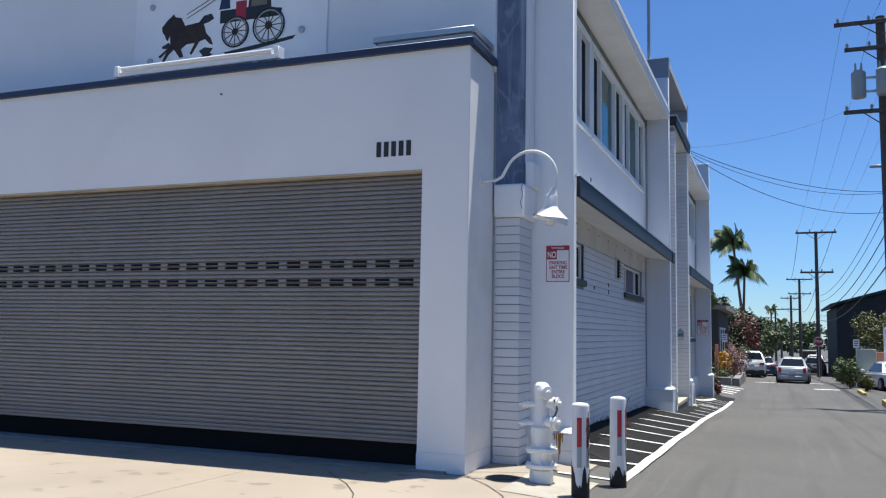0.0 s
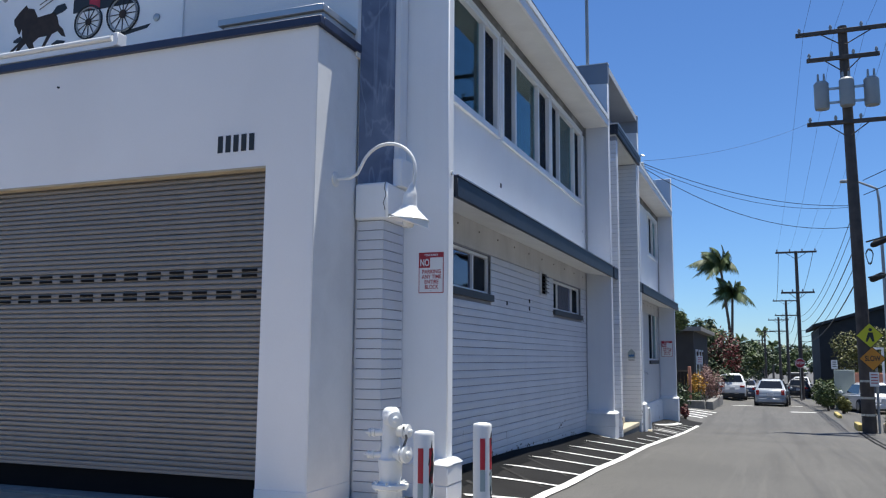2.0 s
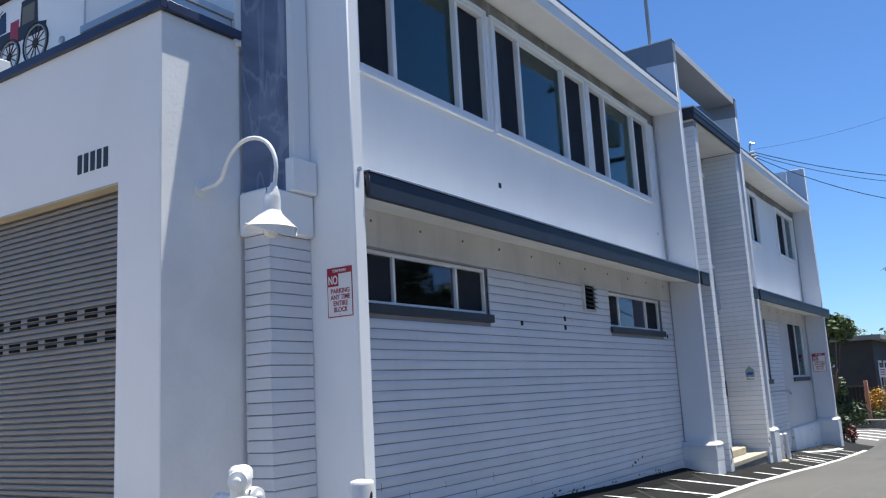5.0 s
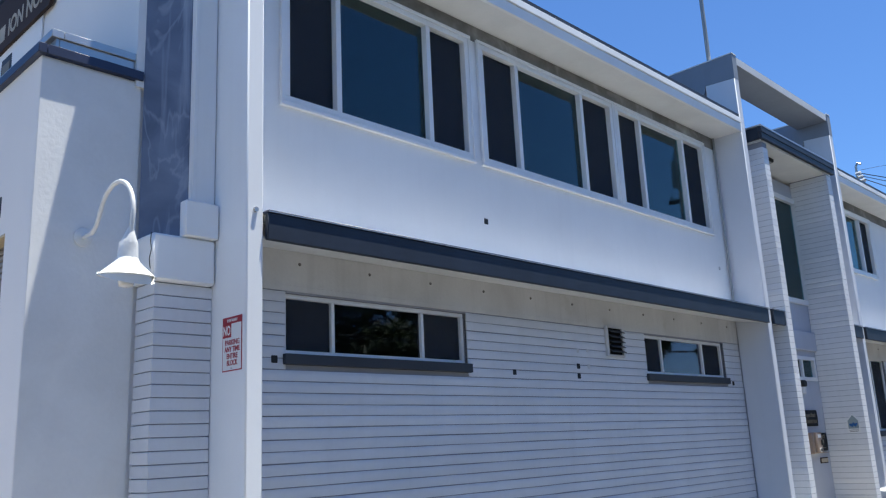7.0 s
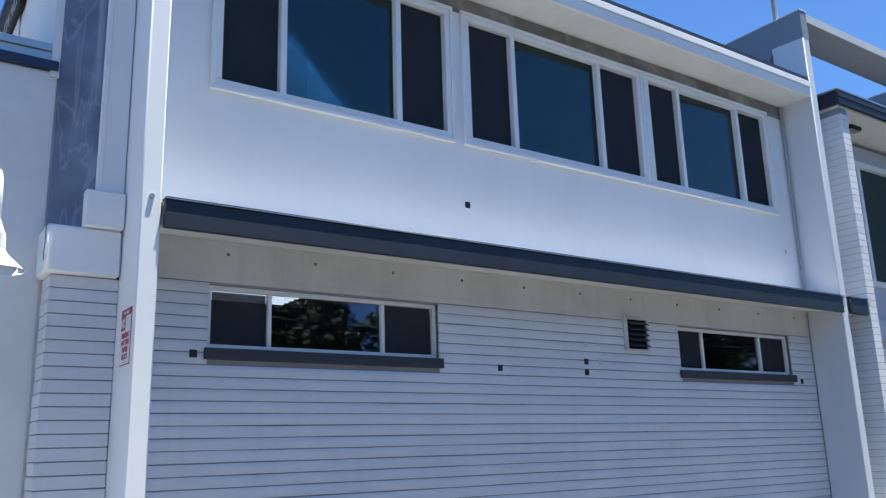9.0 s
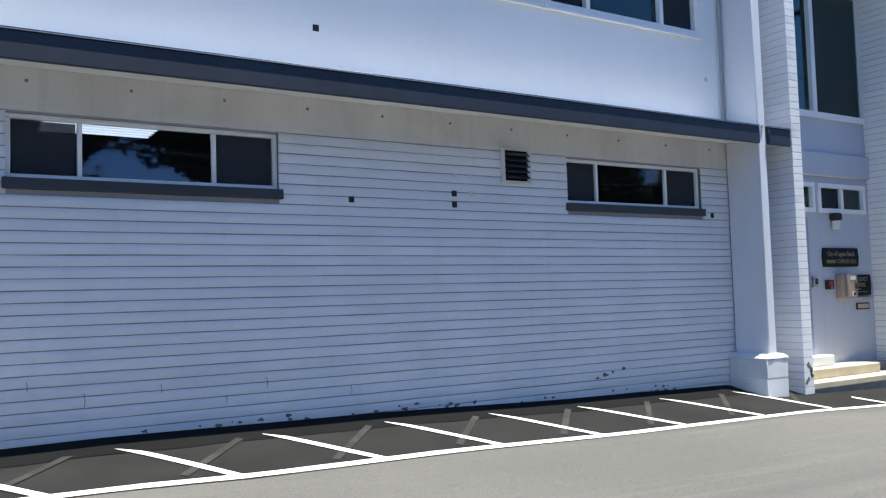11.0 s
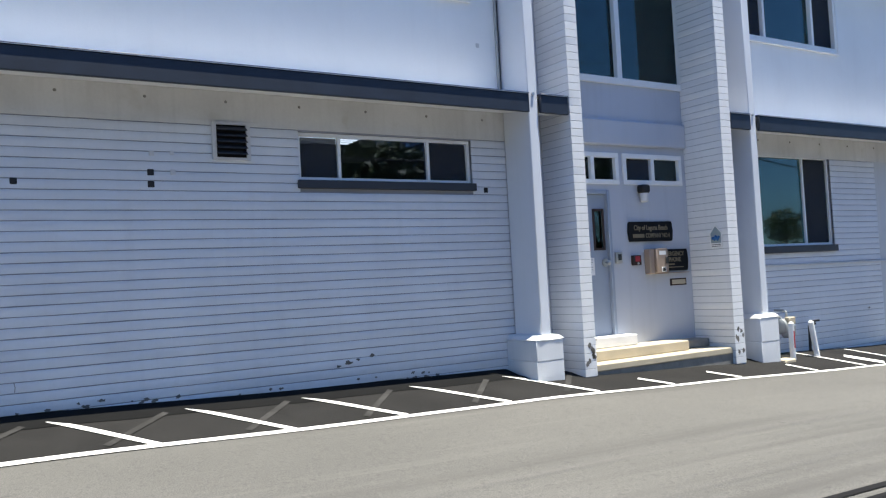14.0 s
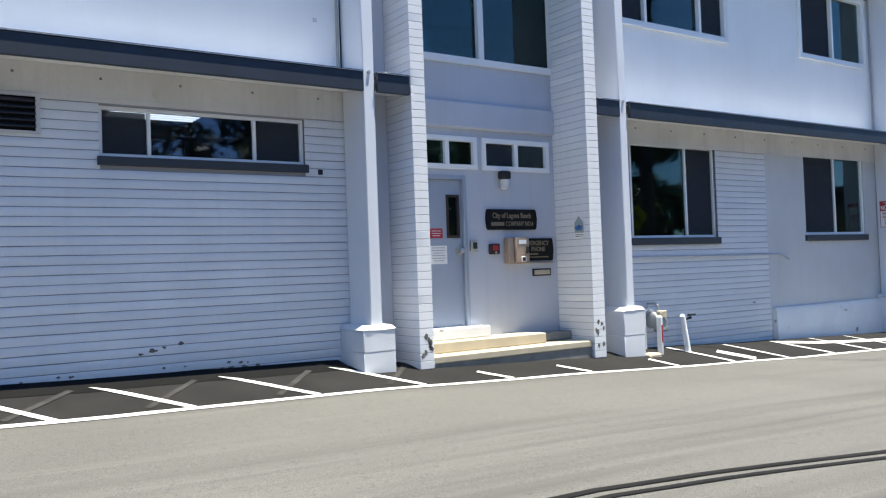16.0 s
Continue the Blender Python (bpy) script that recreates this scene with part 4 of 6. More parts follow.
# entrance door
dr = thing("door_1", (RECESS, 21.4, 0.2), "closed grey-blue metal door with a narrow window", "door", kind="structure")
part("door_frame", boxes((RECESS - 0.1, RECESS + 0.025, 20.90, 20.955, 0.197, 2.325), (RECESS - 0.1, RECESS + 0.025, 21.865, 21.925, 0.197, 2.325), (RECESS - 0.1, RECESS + 0.025, 20.956, 21.864, 2.262, 2.325), bevel=0.006), DOORPAINT, dr)
leaf = part("door_leaf", wall_x(RECESS - 0.08, RECESS - 0.03, 20.96, 21.86, 0.20, 2.258, [(21.62, 21.80, 1.46, 2.03)]), DOORPAINT, dr)
part("vision_frame", boxes((RECESS - 0.032, RECESS - 0.018, 21.60, 21.635, 1.44, 2.05), (RECESS - 0.032, RECESS - 0.018, 21.785, 21.82, 1.44, 2.05), (RECESS - 0.032, RECESS - 0.018, 21.636, 21.784, 1.44, 1.475), (RECESS - 0.032, RECESS - 0.018, 21.636, 21.784, 2.015, 2.05)), WOODSIGN, leaf, "brown window beading")
part("vision_pane", boxes((RECESS - 0.06, RECESS - 0.054, 21.62, 21.80, 1.46, 2.03)), GLASS, leaf)
part("door_knob", rod([(RECESS - 0.03, 21.80, 1.255), (RECESS + 0.02, 21.80, 1.255), (RECESS + 0.03, 21.80, 1.255), (RECESS + 0.055, 21.80, 1.255), (RECESS + 0.065, 21.80, 1.255)], [0.012, 0.012, 0.034, 0.036, 0.02], 14), STEEL, leaf)
part("lock_rose", rod([(RECESS - 0.03, 21.80, 1.255), (RECESS - 0.015, 21.80, 1.255)], 0.06, 16), STEEL, leaf)
nt = thing("notice", (RECESS - 0.03, 21.42, 1.5), "small red notice stuck on the door", "notice")
part("sheet", boxes((RECESS - 0.029, RECESS - 0.026, 21.31, 21.525, 1.44, 1.575)), SIGNRED, nt)
for k in range(3):
    bar(nt, SIGNWHITE, "x", (RECESS - 0.026, 21.42, 1.54 - k * 0.033), 0.15 - 0.03 * (k == 2), 0.008, 0.001)
nt = thing("notice", (RECESS - 0.03, 21.45, 1.2), "white paper notice taped to the door", "notice")
part("sheet", boxes((RECESS - 0.029, RECESS - 0.026, 21.305, 21.59, 1.08, 1.335)), SIGNWHITE, nt)
for k in range(6):
    bar(nt, POLEGREY, "x", (RECESS - 0.026, 21.445, 1.305 - k * 0.036), 0.22 - 0.05 * (k % 3 == 2), 0.009, 0.001)
kp = thing("keypad", (RECESS, 22.03, 1.32), "small grey steel door keypad", "keypad")
part("case", boxes((RECESS, RECESS + 0.05, 21.965, 22.085, 1.235, 1.40), bevel=0.008), STEEL, kp)
part("keys", boxes((RECESS + 0.05, RECESS + 0.056, 21.99, 22.06, 1.28, 1.37), bevel=0.002), INK, kp)
al = thing("alarm_box", (RECESS, 22.38, 1.27), "small dark red alarm box on the wall", "alarm box")
part("case", boxes((RECESS, RECESS + 0.06, 22.295, 22.465, 1.195, 1.345), bevel=0.01), WOODSIGN, al)
part("button_plate", boxes((RECESS + 0.06, RECESS + 0.066, 22.33, 22.43, 1.25, 1.33), bevel=0.002), SIGNRED, al)
part("button", rod([(RECESS + 0.065, 22.38, 1.22), (RECESS + 0.075, 22.38, 1.22)], 0.018, 12), STEEL, al)
wl = thing("wall_lamp", (RECESS, 22.585, 2.28), "black bulkhead lamp with a frosted glass", "wall lamp")
part("cap", boxes((RECESS, RECESS + 0.14, 22.50, 22.67, 2.28, 2.405), bevel=0.025), BLACK, wl)
part("shade", rod([(RECESS + 0.07, 22.585, 2.279), (RECESS + 0.07, 22.585, 2.16), (RECESS + 0.07, 22.585, 2.14)], [0.066, 0.060, 0.03], 16), PLATE, wl, "frosted glass shade")


def plaque(name, y0, y1, z0, z1, label, notch=0.03):
    t = thing(name, (RECESS, (y0 + y1) / 2, z0), label, "sign")
    bm = bmesh.new()
    prism(bm, [(y0 + notch, z0), (y1 - notch, z0), (y1 - notch * 0.5, z0 + notch), (y1, (z0 + z1) / 2), (y1 - notch * 0.5, z1 - notch), (y1 - notch, z1), (y0 + notch, z1), (y0 + notch * 0.5, z1 - notch), (y0, (z0 + z1) / 2), (y0 + notch * 0.5, z0 + notch)], "x", RECESS + 0.001, RECESS + 0.03)
    bd = part("board", bm, PLAQUE, t)
    bd["label"] = "black board with a carved edge"
    return t


pl = plaque("name_plaque", 22.255, 23.207, 1.55, 1.85, "black wooden plaque with gold lettering")
writing("lettering", "City of Laguna Beach", GOLD, pl, facing_x(RECESS + 0.032, 22.73, 1.755), 0.105, 0.72)
writing("lettering", "COMPANY NO.4", GOLD, pl, facing_x(RECESS + 0.032, 22.87, 1.635), 0.095, 0.52)
bar(pl, GOLD, "x", (RECESS + 0.03, 22.46, 1.635), 0.24, 0.055, 0.003)
pl = plaque("phone_plaque", 22.80, 23.515, 1.085, 1.42, "black wooden plaque beside the emergency phone")
writing("lettering", "EMERGENCY", GOLD, pl, facing_x(RECESS + 0.032, 23.19, 1.345), 0.095, 0.46)
writing("lettering", "PHONE", GOLD, pl, facing_x(RECESS + 0.032, 23.21, 1.255), 0.095, 0.27)
bar(pl, GOLD, "x", (RECESS + 0.03, 23.1, 1.185), 0.2, 0.022, 0.003)
bar(pl, GOLD, "x", (RECESS + 0.03, 23.18, 1.14), 0.44, 0.014, 0.003)
ph = thing("emergency_phone", (RECESS, 22.75, 1.05), "beige steel emergency phone box with a keypad", "phone box")
part("back_box", boxes((RECESS, RECESS + 0.12, 22.575, 22.68, 1.05, 1.43), bevel=0.01), BRONZE, ph)
part("cover", boxes((RECESS, RECESS + 0.16, 22.682, 22.935, 1.06, 1.435), bevel=0.014), BRONZE, ph)
part("label_plate", boxes((RECESS + 0.161, RECESS + 0.164, 22.735, 22.875, 1.335, 1.395)), SIGNWHITE, ph)
part("handset", boxes((RECESS + 0.161, RECESS + 0.19, 22.855, 22.905, 1.195, 1.30), bevel=0.01), INK, ph)
part("keypad", boxes((RECESS + 0.161, RECESS + 0.17, 22.77, 22.86, 1.075, 1.15), bevel=0.004), SIGNWHITE, ph)
part("keypad_keys", boxes((RECESS + 0.1705, RECESS + 0.173, 22.785, 22.845, 1.085, 1.14)), INK, ph)
part("shelf_lip", boxes((RECESS, RECESS + 0.05, 22.66, 23.5, 1.048, 1.058)), BRONZE, ph)
ml = thing("mail_slot", (RECESS, 23.28, 0.91), "dull brass mail slot in the wall", "mail slot")
part("plate", boxes((RECESS, RECESS + 0.015, 23.10, 23.46, 0.855, 0.965), bevel=0.004), WOODSIGN, ml)
part("flap", boxes((RECESS + 0.016, RECESS + 0.024, 23.13, 23.43, 0.875, 0.945), bevel=0.003), STEPCON, ml)

# small blue house-shaped sign on the pillar's inner side
bs = thing("safety_sign", (-2.3, 23.594, 1.5), "small white house-shaped sign with a blue emblem", "sign")
bm = bmesh.new()
prism(bm, [(-2.42, 1.40), (-2.19, 1.40), (-2.19, 1.63), (-2.305, 1.75), (-2.42, 1.63)], "y", 23.581, 23.588)
part("plate", bm, SIGNWHITE, bs)
bm = bmesh.new()
prism(bm, [(-2.40, 1.47), (-2.21, 1.47), (-2.19 - 0.02, 1.62), (-2.305, 1.725), (-2.40, 1.62)], "y", 23.577, 23.5805)
part("field", bm, GREYTAPE, bs)
bm = bmesh.new()
tube(bm, [(-2.37, 23.575, 1.55), (-2.33, 23.575, 1.53), (-2.30, 23.575, 1.56), (-2.27, 23.575, 1.53), (-2.235, 23.575, 1.57)], [0.02, 0.03, 0.032, 0.03, 0.015], 8)
part("emblem", bm, EMBLEM, bs, "blue emblem")
for k in range(2):
    bar(bs, INK, "y", (-2.305, 23.5805, 1.445 - k * 0.025), 0.17, 0.008, 0.002)

# louvred vent
vt = thing("wall_vent", (WALL, 16.2, 2.57), "dark louvred metal vent in the brick wall", "vent")
# Near-black backing paints the shade behind the louvres.
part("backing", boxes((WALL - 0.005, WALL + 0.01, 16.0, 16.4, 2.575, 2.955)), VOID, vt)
part("frame", boxes((WALL, WALL + 0.035, 15.985, 16.03, 2.56, 2.97), (WALL, WALL + 0.035, 16.365, 16.41, 2.56, 2.97), (WALL, WALL + 0.035, 16.031, 16.364, 2.56, 2.585), (WALL, WALL + 0.035, 16.031, 16.364, 2.945, 2.97)), STAINED, vt)
for k in range(5):
    bm = bmesh.new()
    prism(bm, [(WALL + 0.012, 2.655 + k * 0.066), (WALL + 0.085, 2.612 + k * 0.066), (WALL + 0.085, 2.620 + k * 0.066), (WALL + 0.012, 2.664 + k * 0.066)], "y", 16.032, 16.363)
    part("slat", bm, SILL, vt)

# black plugs and patched holes in the wall
for y, z, r in ((14.05, 2.29, 0.032), (15.33, 2.28, 0.034), (19.60, 2.275, 0.034), (10.72, 2.305, 0.034), (15.33, 2.405, 0.034), (15.345, 2.605, 0.026), (15.555, 2.615, 0.022), (15.56, 2.41, 0.030), (13.68, 4.05, 0.035), (19.58, 4.19, 0.028)):
    x = WALL if z < 3 else -2.68
    t = thing("wall_plug", (x, y, z), "small dark plugged hole in the painted wall", "wall plug", "plugs in the wall")
    part("plug", boxes((x - 0.006, x + 0.006, y - r, y + r, z - r, z + r), bevel=0.006), BLACK if r > 0.031 else STAINED, t)
spots = [(17.5, 0.22, 0.13), (17.62, 0.25, 0.08), (17.36, 0.19, 0.07), (17.8, 0.28, 0.07), (28.2, 0.2, 0.1), (18.35, 0.02, 0.07)]
for k in range(34):
    y = random.choice((12.2, 13.2, 14.3, 15.3, 16.4, 18.4)) + random.gauss(0, 0.35)
    spots.append((y, ground_z(-2.6, y) + random.uniform(0.05, 0.13), random.uniform(0.02, 0.1)))
for y, z, w in spots:
    t = thing("paint_chip", (WALL, y, z), "patch of flaked paint on the brick", "paint chip", "flaked patches low on the wall")
    bm = bmesh.new()
    n_ = 11
    ring = [(y + w * 0.5 * math.cos(2 * math.pi * k / n_) * random.uniform(0.35, 1.2), z + (0.008 + w * 0.14) * math.sin(2 * math.pi * k / n_) * random.uniform(0.3, 1.4)) for k in range(n_)]
    prism(bm, ring, "x", WALL - 0.008, WALL + 0.0035)
    part("patch", bm, CHIP, t)
for y, z0, z1 in ((11.45, 0.38, 0.5), (13.1, 0.42, 0.52), (12.1, 0.45, 0.53), (11.0, 0.55, 0.63), (14.0, 0.28, 0.37), (12.7, 0.3, 0.38)):
    t = thing("wall_crack", (WALL, y, z0), "short upright crack in the painted brick", "crack", "cracks low on the wall")
    part("crack", rod([(WALL - 0.002, y, z0), (WALL - 0.001, y + 0.006, (z0 + z1) / 2), (WALL - 0.001, y - 0.003, z1)], 0.004, 5), CHIP, t)

# scuffed feet of the pillars
for y0, y1, z in ((20.60, 20.80, -0.2), (23.60, 23.82, -0.25)):
    for k in range(7):
        t = thing("paint_chip", (-2.088, y0, z), "patch of flaked paint on the pillar foot", "paint chip", "flaked patches on the pillars")
        cy, cz = random.uniform(y0 + 0.03, y1 - 0.03), z + random.uniform(-0.02, 0.42) ** 1
        bm = bmesh.new()
        ring = [(cy + 0.035 * math.cos(a) * random.uniform(0.4, 1.1), cz + 0.05 * math.sin(a) * random.uniform(0.4, 1.1)) for a in (2 * math.pi * q / 9 for q in range(9))]
        prism(bm, ring, "x", -2.10, -2.0845)
        part("patch", bm, CHIP, t)

# conduit along the far wall
cp = thing("wall_conduit", (WALL, 27, 1.06), "thin painted conduit along the far wall", "pipe")
part("pipe", rod([(WALL + 0.02, 24.6, 1.09), (WALL + 0.02, 29.0, 1.06), (WALL + 0.02, 29.15, 1.04), (WALL + 0.02, 29.3, 0.97)], 0.016, 8), GREYPAINT, cp)

# meter, pipes and posts beside the third pilaster
gm = thing("gas_meter", (-2.45, 25.3, -0.35), "grey gas meter on white pipes by the wall", "gas meter")
part("meter_body", rod([(-2.5, 25.22, 0.07), (-2.5, 25.24, 0.07), (-2.5, 25.42, 0.07), (-2.5, 25.44, 0.07)], [0.1, 0.13, 0.13, 0.1], 18), POLEGREY, gm)
part("meter_index", boxes((-2.44, -2.34, 25.30, 25.46, 0.10, 0.22), bevel=0.012), STEPCON, gm, "beige meter dial housing")
part("meter_case", boxes((-2.50, -2.36, 25.26, 25.50, -0.12, 0.098), bevel=0.03), POLEGREY, gm)
part("outlet_pipe", rod([(-2.44, 25.36, 0.2), (-2.44, 25.36, 0.30), (-2.5, 25.36, 0.33), (-2.66, 25.36, 0.33)], 0.02, 8), POLEGREY, gm)
part("inlet_pipe", rod([(-2.5, 25.1, -0.5), (-2.5, 25.1, 0.22), (-2.5, 25.2, 0.26), (-2.5, 25.3, 0.2)], 0.022, 10), HYDRANT, gm)
part("regulator", rod([(-2.5, 24.94, 0.0), (-2.5, 25.0, 0.0), (-2.45, 25.0, 0.0)], [0.08, 0.1, 0.05], 14), HYDRANT, gm)
for y, h, lean in ((25.05, 0.54, 0.0), (25.72, 0.52, -0.10)):
    bp_ = thing("guard_post", (-2.15, y, -0.42), "white guard post in front of the gas meter", "bollard", "guard posts at the meter")
    part("post", rod([(-2.15, y, -0.6), (-2.15 + lean * 0.3, y + lean, h - 0.4), (-2.15 + lean * 0.32, y + lean, h - 0.37)], [0.045, 0.045, 0.02], 12), PEEL, bp_)
    if y < 25.5:
        part("red_band", rod([(-2.15, y + 0.006, -0.25), (-2.15, y + 0.006, 0.02)], 0.0465, 12), RED, bp_, "red reflective band")
tp = thing("hose_tap", (-2.6, 26.15, -0.4), "dark standing hose tap by the wall", "tap")
part("riser", rod([(-2.55, 26.1, -0.6), (-2.55, 26.12, 0.02), (-2.48, 26.2, 0.06)], 0.024, 8), BLACK, tp)
part("handle", rod([(-2.48, 26.12, 0.1), (-2.48, 26.3, 0.1)], 0.018, 8), BLACK, tp)
cb = thing("concrete_block", (-1.9, 24.75, -0.45), "broken pale concrete block at the pedestal", "concrete block")
part("block", boxes((-2.22, -2.0, 24.66, 24.93, -0.6, -0.392), bevel=0.025), STEPCON, cb)

# gooseneck lamp at the corner
gl = thing("gooseneck_lamp", (GX, 9.09, 3.24), "white gooseneck wall lamp with a conical shade", "wall lamp")
part("wall_plate", rod([(GX + 0.01, 9.09, 3.24), (GX + 0.03, 9.09, 3.24), (GX + 0.04, 9.09, 3.24)], [0.075, 0.075, 0.04], 18), HYDRANT, gl)
arc = [(GX + 0.03, 9.09, 3.24), (-2.82, 9.09, 3.24), (-2.74, 9.09, 3.28)]
arc += [(-2.41 + 0.30 * math.cos(a), 9.09, 3.26 + 0.295 * math.sin(a)) for a in (math.pi * (1 - k / 14) - 0.0 for k in range(15))][2:]
arc += [(-2.12, 9.09, 3.18), (-2.135, 9.09, 3.065)]
part("arm", rod(arc, 0.017, 10), HYDRANT, gl)
part("neck", rod([(-2.14, 9.09, 3.135), (-2.15, 9.09, 3.045), (-2.165, 9.09, 3.025), (-2.17, 9.09, 2.905)], [0.02, 0.055, 0.068, 0.075], 16), HYDRANT, gl)
shade = bmesh.new()
tube(shade, [(-2.17, 9.09, 2.920), (-2.172, 9.09, 2.885), (-2.18, 9.09, 2.780), (-2.18, 9.09, 2.770), (-2.178, 9.09, 2.785), (-2.172, 9.09, 2.875)], [0.072, 0.09, 0.205, 0.203, 0.19, 0.08], 28, caps=False)
part("shade", shade, HYDRANT, gl)
part("bulb_glass", rod([(-2.175, 9.09, 2.845), (-2.18, 9.09, 2.745), (-2.18, 9.09, 2.710), (-2.18, 9.09, 2.700)], [0.05, 0.058, 0.05, 0.02], 14), CLEARLENS, gl, "clear glass jar")


# parking signs
def parking_sign(y, x0, x1, z0, z1):
    t = thing("parking_sign", ((x0 + x1) / 2, y, z0), "white metal parking sign with red lettering", "sign", "parking signs")
    w, h = x1 - x0, z1 - z0
    part("plate", boxes((x0, x1, y - 0.006, y - 0.003, z0, z1)), SIGNRED, t, "red-edged plate")
    part("field", boxes((x0 + w * 0.03, x1 - w * 0.03, y - 0.0075, y - 0.0062, z0 + h * 0.02, z0 + h * 0.87)), SIGNWHITE, t)
    part("red_panel", boxes((x0 + w * 0.03, x0 + w * 0.46, y - 0.0095, y - 0.0077, z0 + h * 0.62, z0 + h * 0.87)), SIGNRED, t)
    writing("lettering", "TOW AWAY", SIGNWHITE, t, facing_y(x0 + w * 0.5, y - 0.0075, z0 + h * 0.93), h * 0.075, w * 0.55, 0.001)
    writing("lettering", "NO", SIGNWHITE, t, facing_y(x0 + w * 0.245, y - 0.0105, z0 + h * 0.74), h * 0.24, w * 0.36, 0.001)
    for k, s in enumerate(("PARKING", "ANY TIME", "ENTIRE", "BLOCK")):
        writing("lettering", s, SIGNRED, t, facing_y(x0 + w * 0.52, y - 0.0085, z0 + h * (0.52 - 0.125 * k)), h * 0.135, w * (0.74, 0.78, 0.56, 0.54)[k], 0.001)
    for z in (z0 + h * 0.95, z0 + h * 0.05):
        part("screw", rod([(x0 + w * 0.5, y - 0.004, z), (x0 + w * 0.5, y - 0.013, z)], 0.006, 8), STEEL, t)


parking_sign(10.07, -2.478, -2.19, 2.145, 2.585)
parking_sign(32.49, -2.62, -2.24, 1.55, 2.10)
setting("sign_backing", boxes((-2.55, -2.16, 10.068, 10.0695, 2.0, 2.7)), SMOOTH, "white painted face behind the sign", "wall")

# garage front: number bars, lamp tube, mural
nb = thing("house_number", (-3.92, GY, 3.5), "row of dark numerals fixed to the stucco", "sign")
for k in range(5):
    bar(nb, INK, "y", (-4.105 + k * 0.094, GY - 0.001, 3.595), 0.058, 0.175, 0.006)
ft = thing("tube_light", (-6.8, GY + 0.02, 4.8), "white fluorescent tube fitting on the garage parapet", "lamp")
part("tray", boxes((-8.0, -5.55, GY - 0.01, GY + 0.12, 4.832, 4.90), bevel=0.008), WHITEFRAME, ft)
part("tube", rod([(-7.95, GY - 0.0, 4.935), (-5.6, GY - 0.0, 4.935)], 0.032, 12), HYDRANT, ft)
part("end_cap", boxes((-8.06, -7.99, GY - 0.04, GY + 0.1, 4.83, 4.98), bevel=0.008), WHITEFRAME, ft)
part("end_cap", boxes((-5.56, -5.49, GY - 0.04, GY + 0.1, 4.83, 4.98), bevel=0.008), WHITEFRAME, ft)
for x in (-7.7, -5.85):
    part("bracket", boxes((x - 0.04, x + 0.04, GY + 0.0, GY + 0.08, 4.80, 4.834)), STEEL, ft)
dt = thing("wall_nail", (-6.33, GY, 4.5), "small dark nail in the stucco", "nail")
part("nail", rod([(-6.33, GY + 0.01, 4.45), (-6.33, GY - 0.02, 4.45)], 0.012, 8), INK, dt)

MY = 9.466
mu = thing("mural_panel", (-6.85, MY, 5.0), "pale wall panel with an old painted fire wagon", "mural")
part("panel", boxes((-8.46, -5.28, MY - 0.02, MY, 5.07, 6.75), bevel=0.004), SMOOTH, mu)
for x, z in ((-8.16, 6.10), (-8.16, 5.30), (-5.66, 5.48), (-5.66, 6.4)):
    part("bolt", rod([(x, MY - 0.021, z), (x, MY - 0.04, z), (x, MY - 0.05, z)], [0.05, 0.045, 0.02], 12), STEEL, mu)


def flat_shape(pts, mat, name, d=0.004):
    bm = bmesh.new()
    prism(bm, pts, "y", MY - 0.021 - d, MY - 0.0205)
    part(name, bm, mat, mu)


flat_shape([(-7.979, 5.782), (-7.894, 5.869), (-7.779, 5.954), (-7.754, 5.909), (-7.644, 5.883), (-7.572, 5.759), (-7.441, 5.772), (-7.285, 5.786), (-7.238, 5.715), (-7.207, 5.611), (-7.129, 5.537), (-7.082, 5.432), (-7.144, 5.454), (-7.223, 5.528), (-7.316, 5.502), (-7.441, 5.326), (-7.473, 5.346), (-7.394, 5.491), (-7.535, 5.486), (-7.629, 5.426), (-7.582, 5.311), (-7.644, 5.302), (-7.754, 5.436), (-7.848, 5.359), (-7.926, 5.247), (-7.957, 5.267), (-7.879, 5.412), (-7.988, 5.330), (-8.019, 5.356), (-7.863, 5.462), (-7.816, 5.508), (-7.832, 5.645), (-7.873, 5.570), (-7.894, 5.592), (-7.926, 5.662), (-7.966, 5.706)], MURALBROWN, "painted_team")
flat_shape([(-7.332, 5.783), (-7.254, 5.868), (-7.129, 5.882), (-7.082, 5.810), (-7.160, 5.769), (-7.269, 5.745)], INK, "painted_tail")
flat_shape([(-7.966, 5.497), (-7.848, 5.545), (-7.785, 5.472), (-7.894, 5.457), (-7.966, 5.470)], INK, "painted_leg", 0.003)
flat_shape([(-7.316, 5.367), (-7.223, 5.410), (-7.082, 5.382), (-7.129, 5.318), (-7.082, 5.297), (-7.223, 5.234), (-7.332, 5.257), (-7.254, 5.294)], INK, "painted_ground", 0.002)
flat_shape([(-7.848, 5.241), (-7.723, 5.254), (-7.535, 5.273), (-7.566, 5.242), (-7.754, 5.210)], INK, "painted_ground", 0.002)
flat_shape([(-6.9, 5.30), (-6.3, 5.36), (-5.75, 5.42), (-5.8, 5.37), (-6.4, 5.29), (-6.85, 5.26)], INK, "painted_ground", 0.002)
for cx, cz, r in ((-6.72, 5.575, 0.045), (-6.18, 5.60, 0.055)):
    part("painted_hub", rod([(cx, MY - 0.026, cz), (cx, MY - 0.034, cz)], r, 12), MURALBROWN, mu)
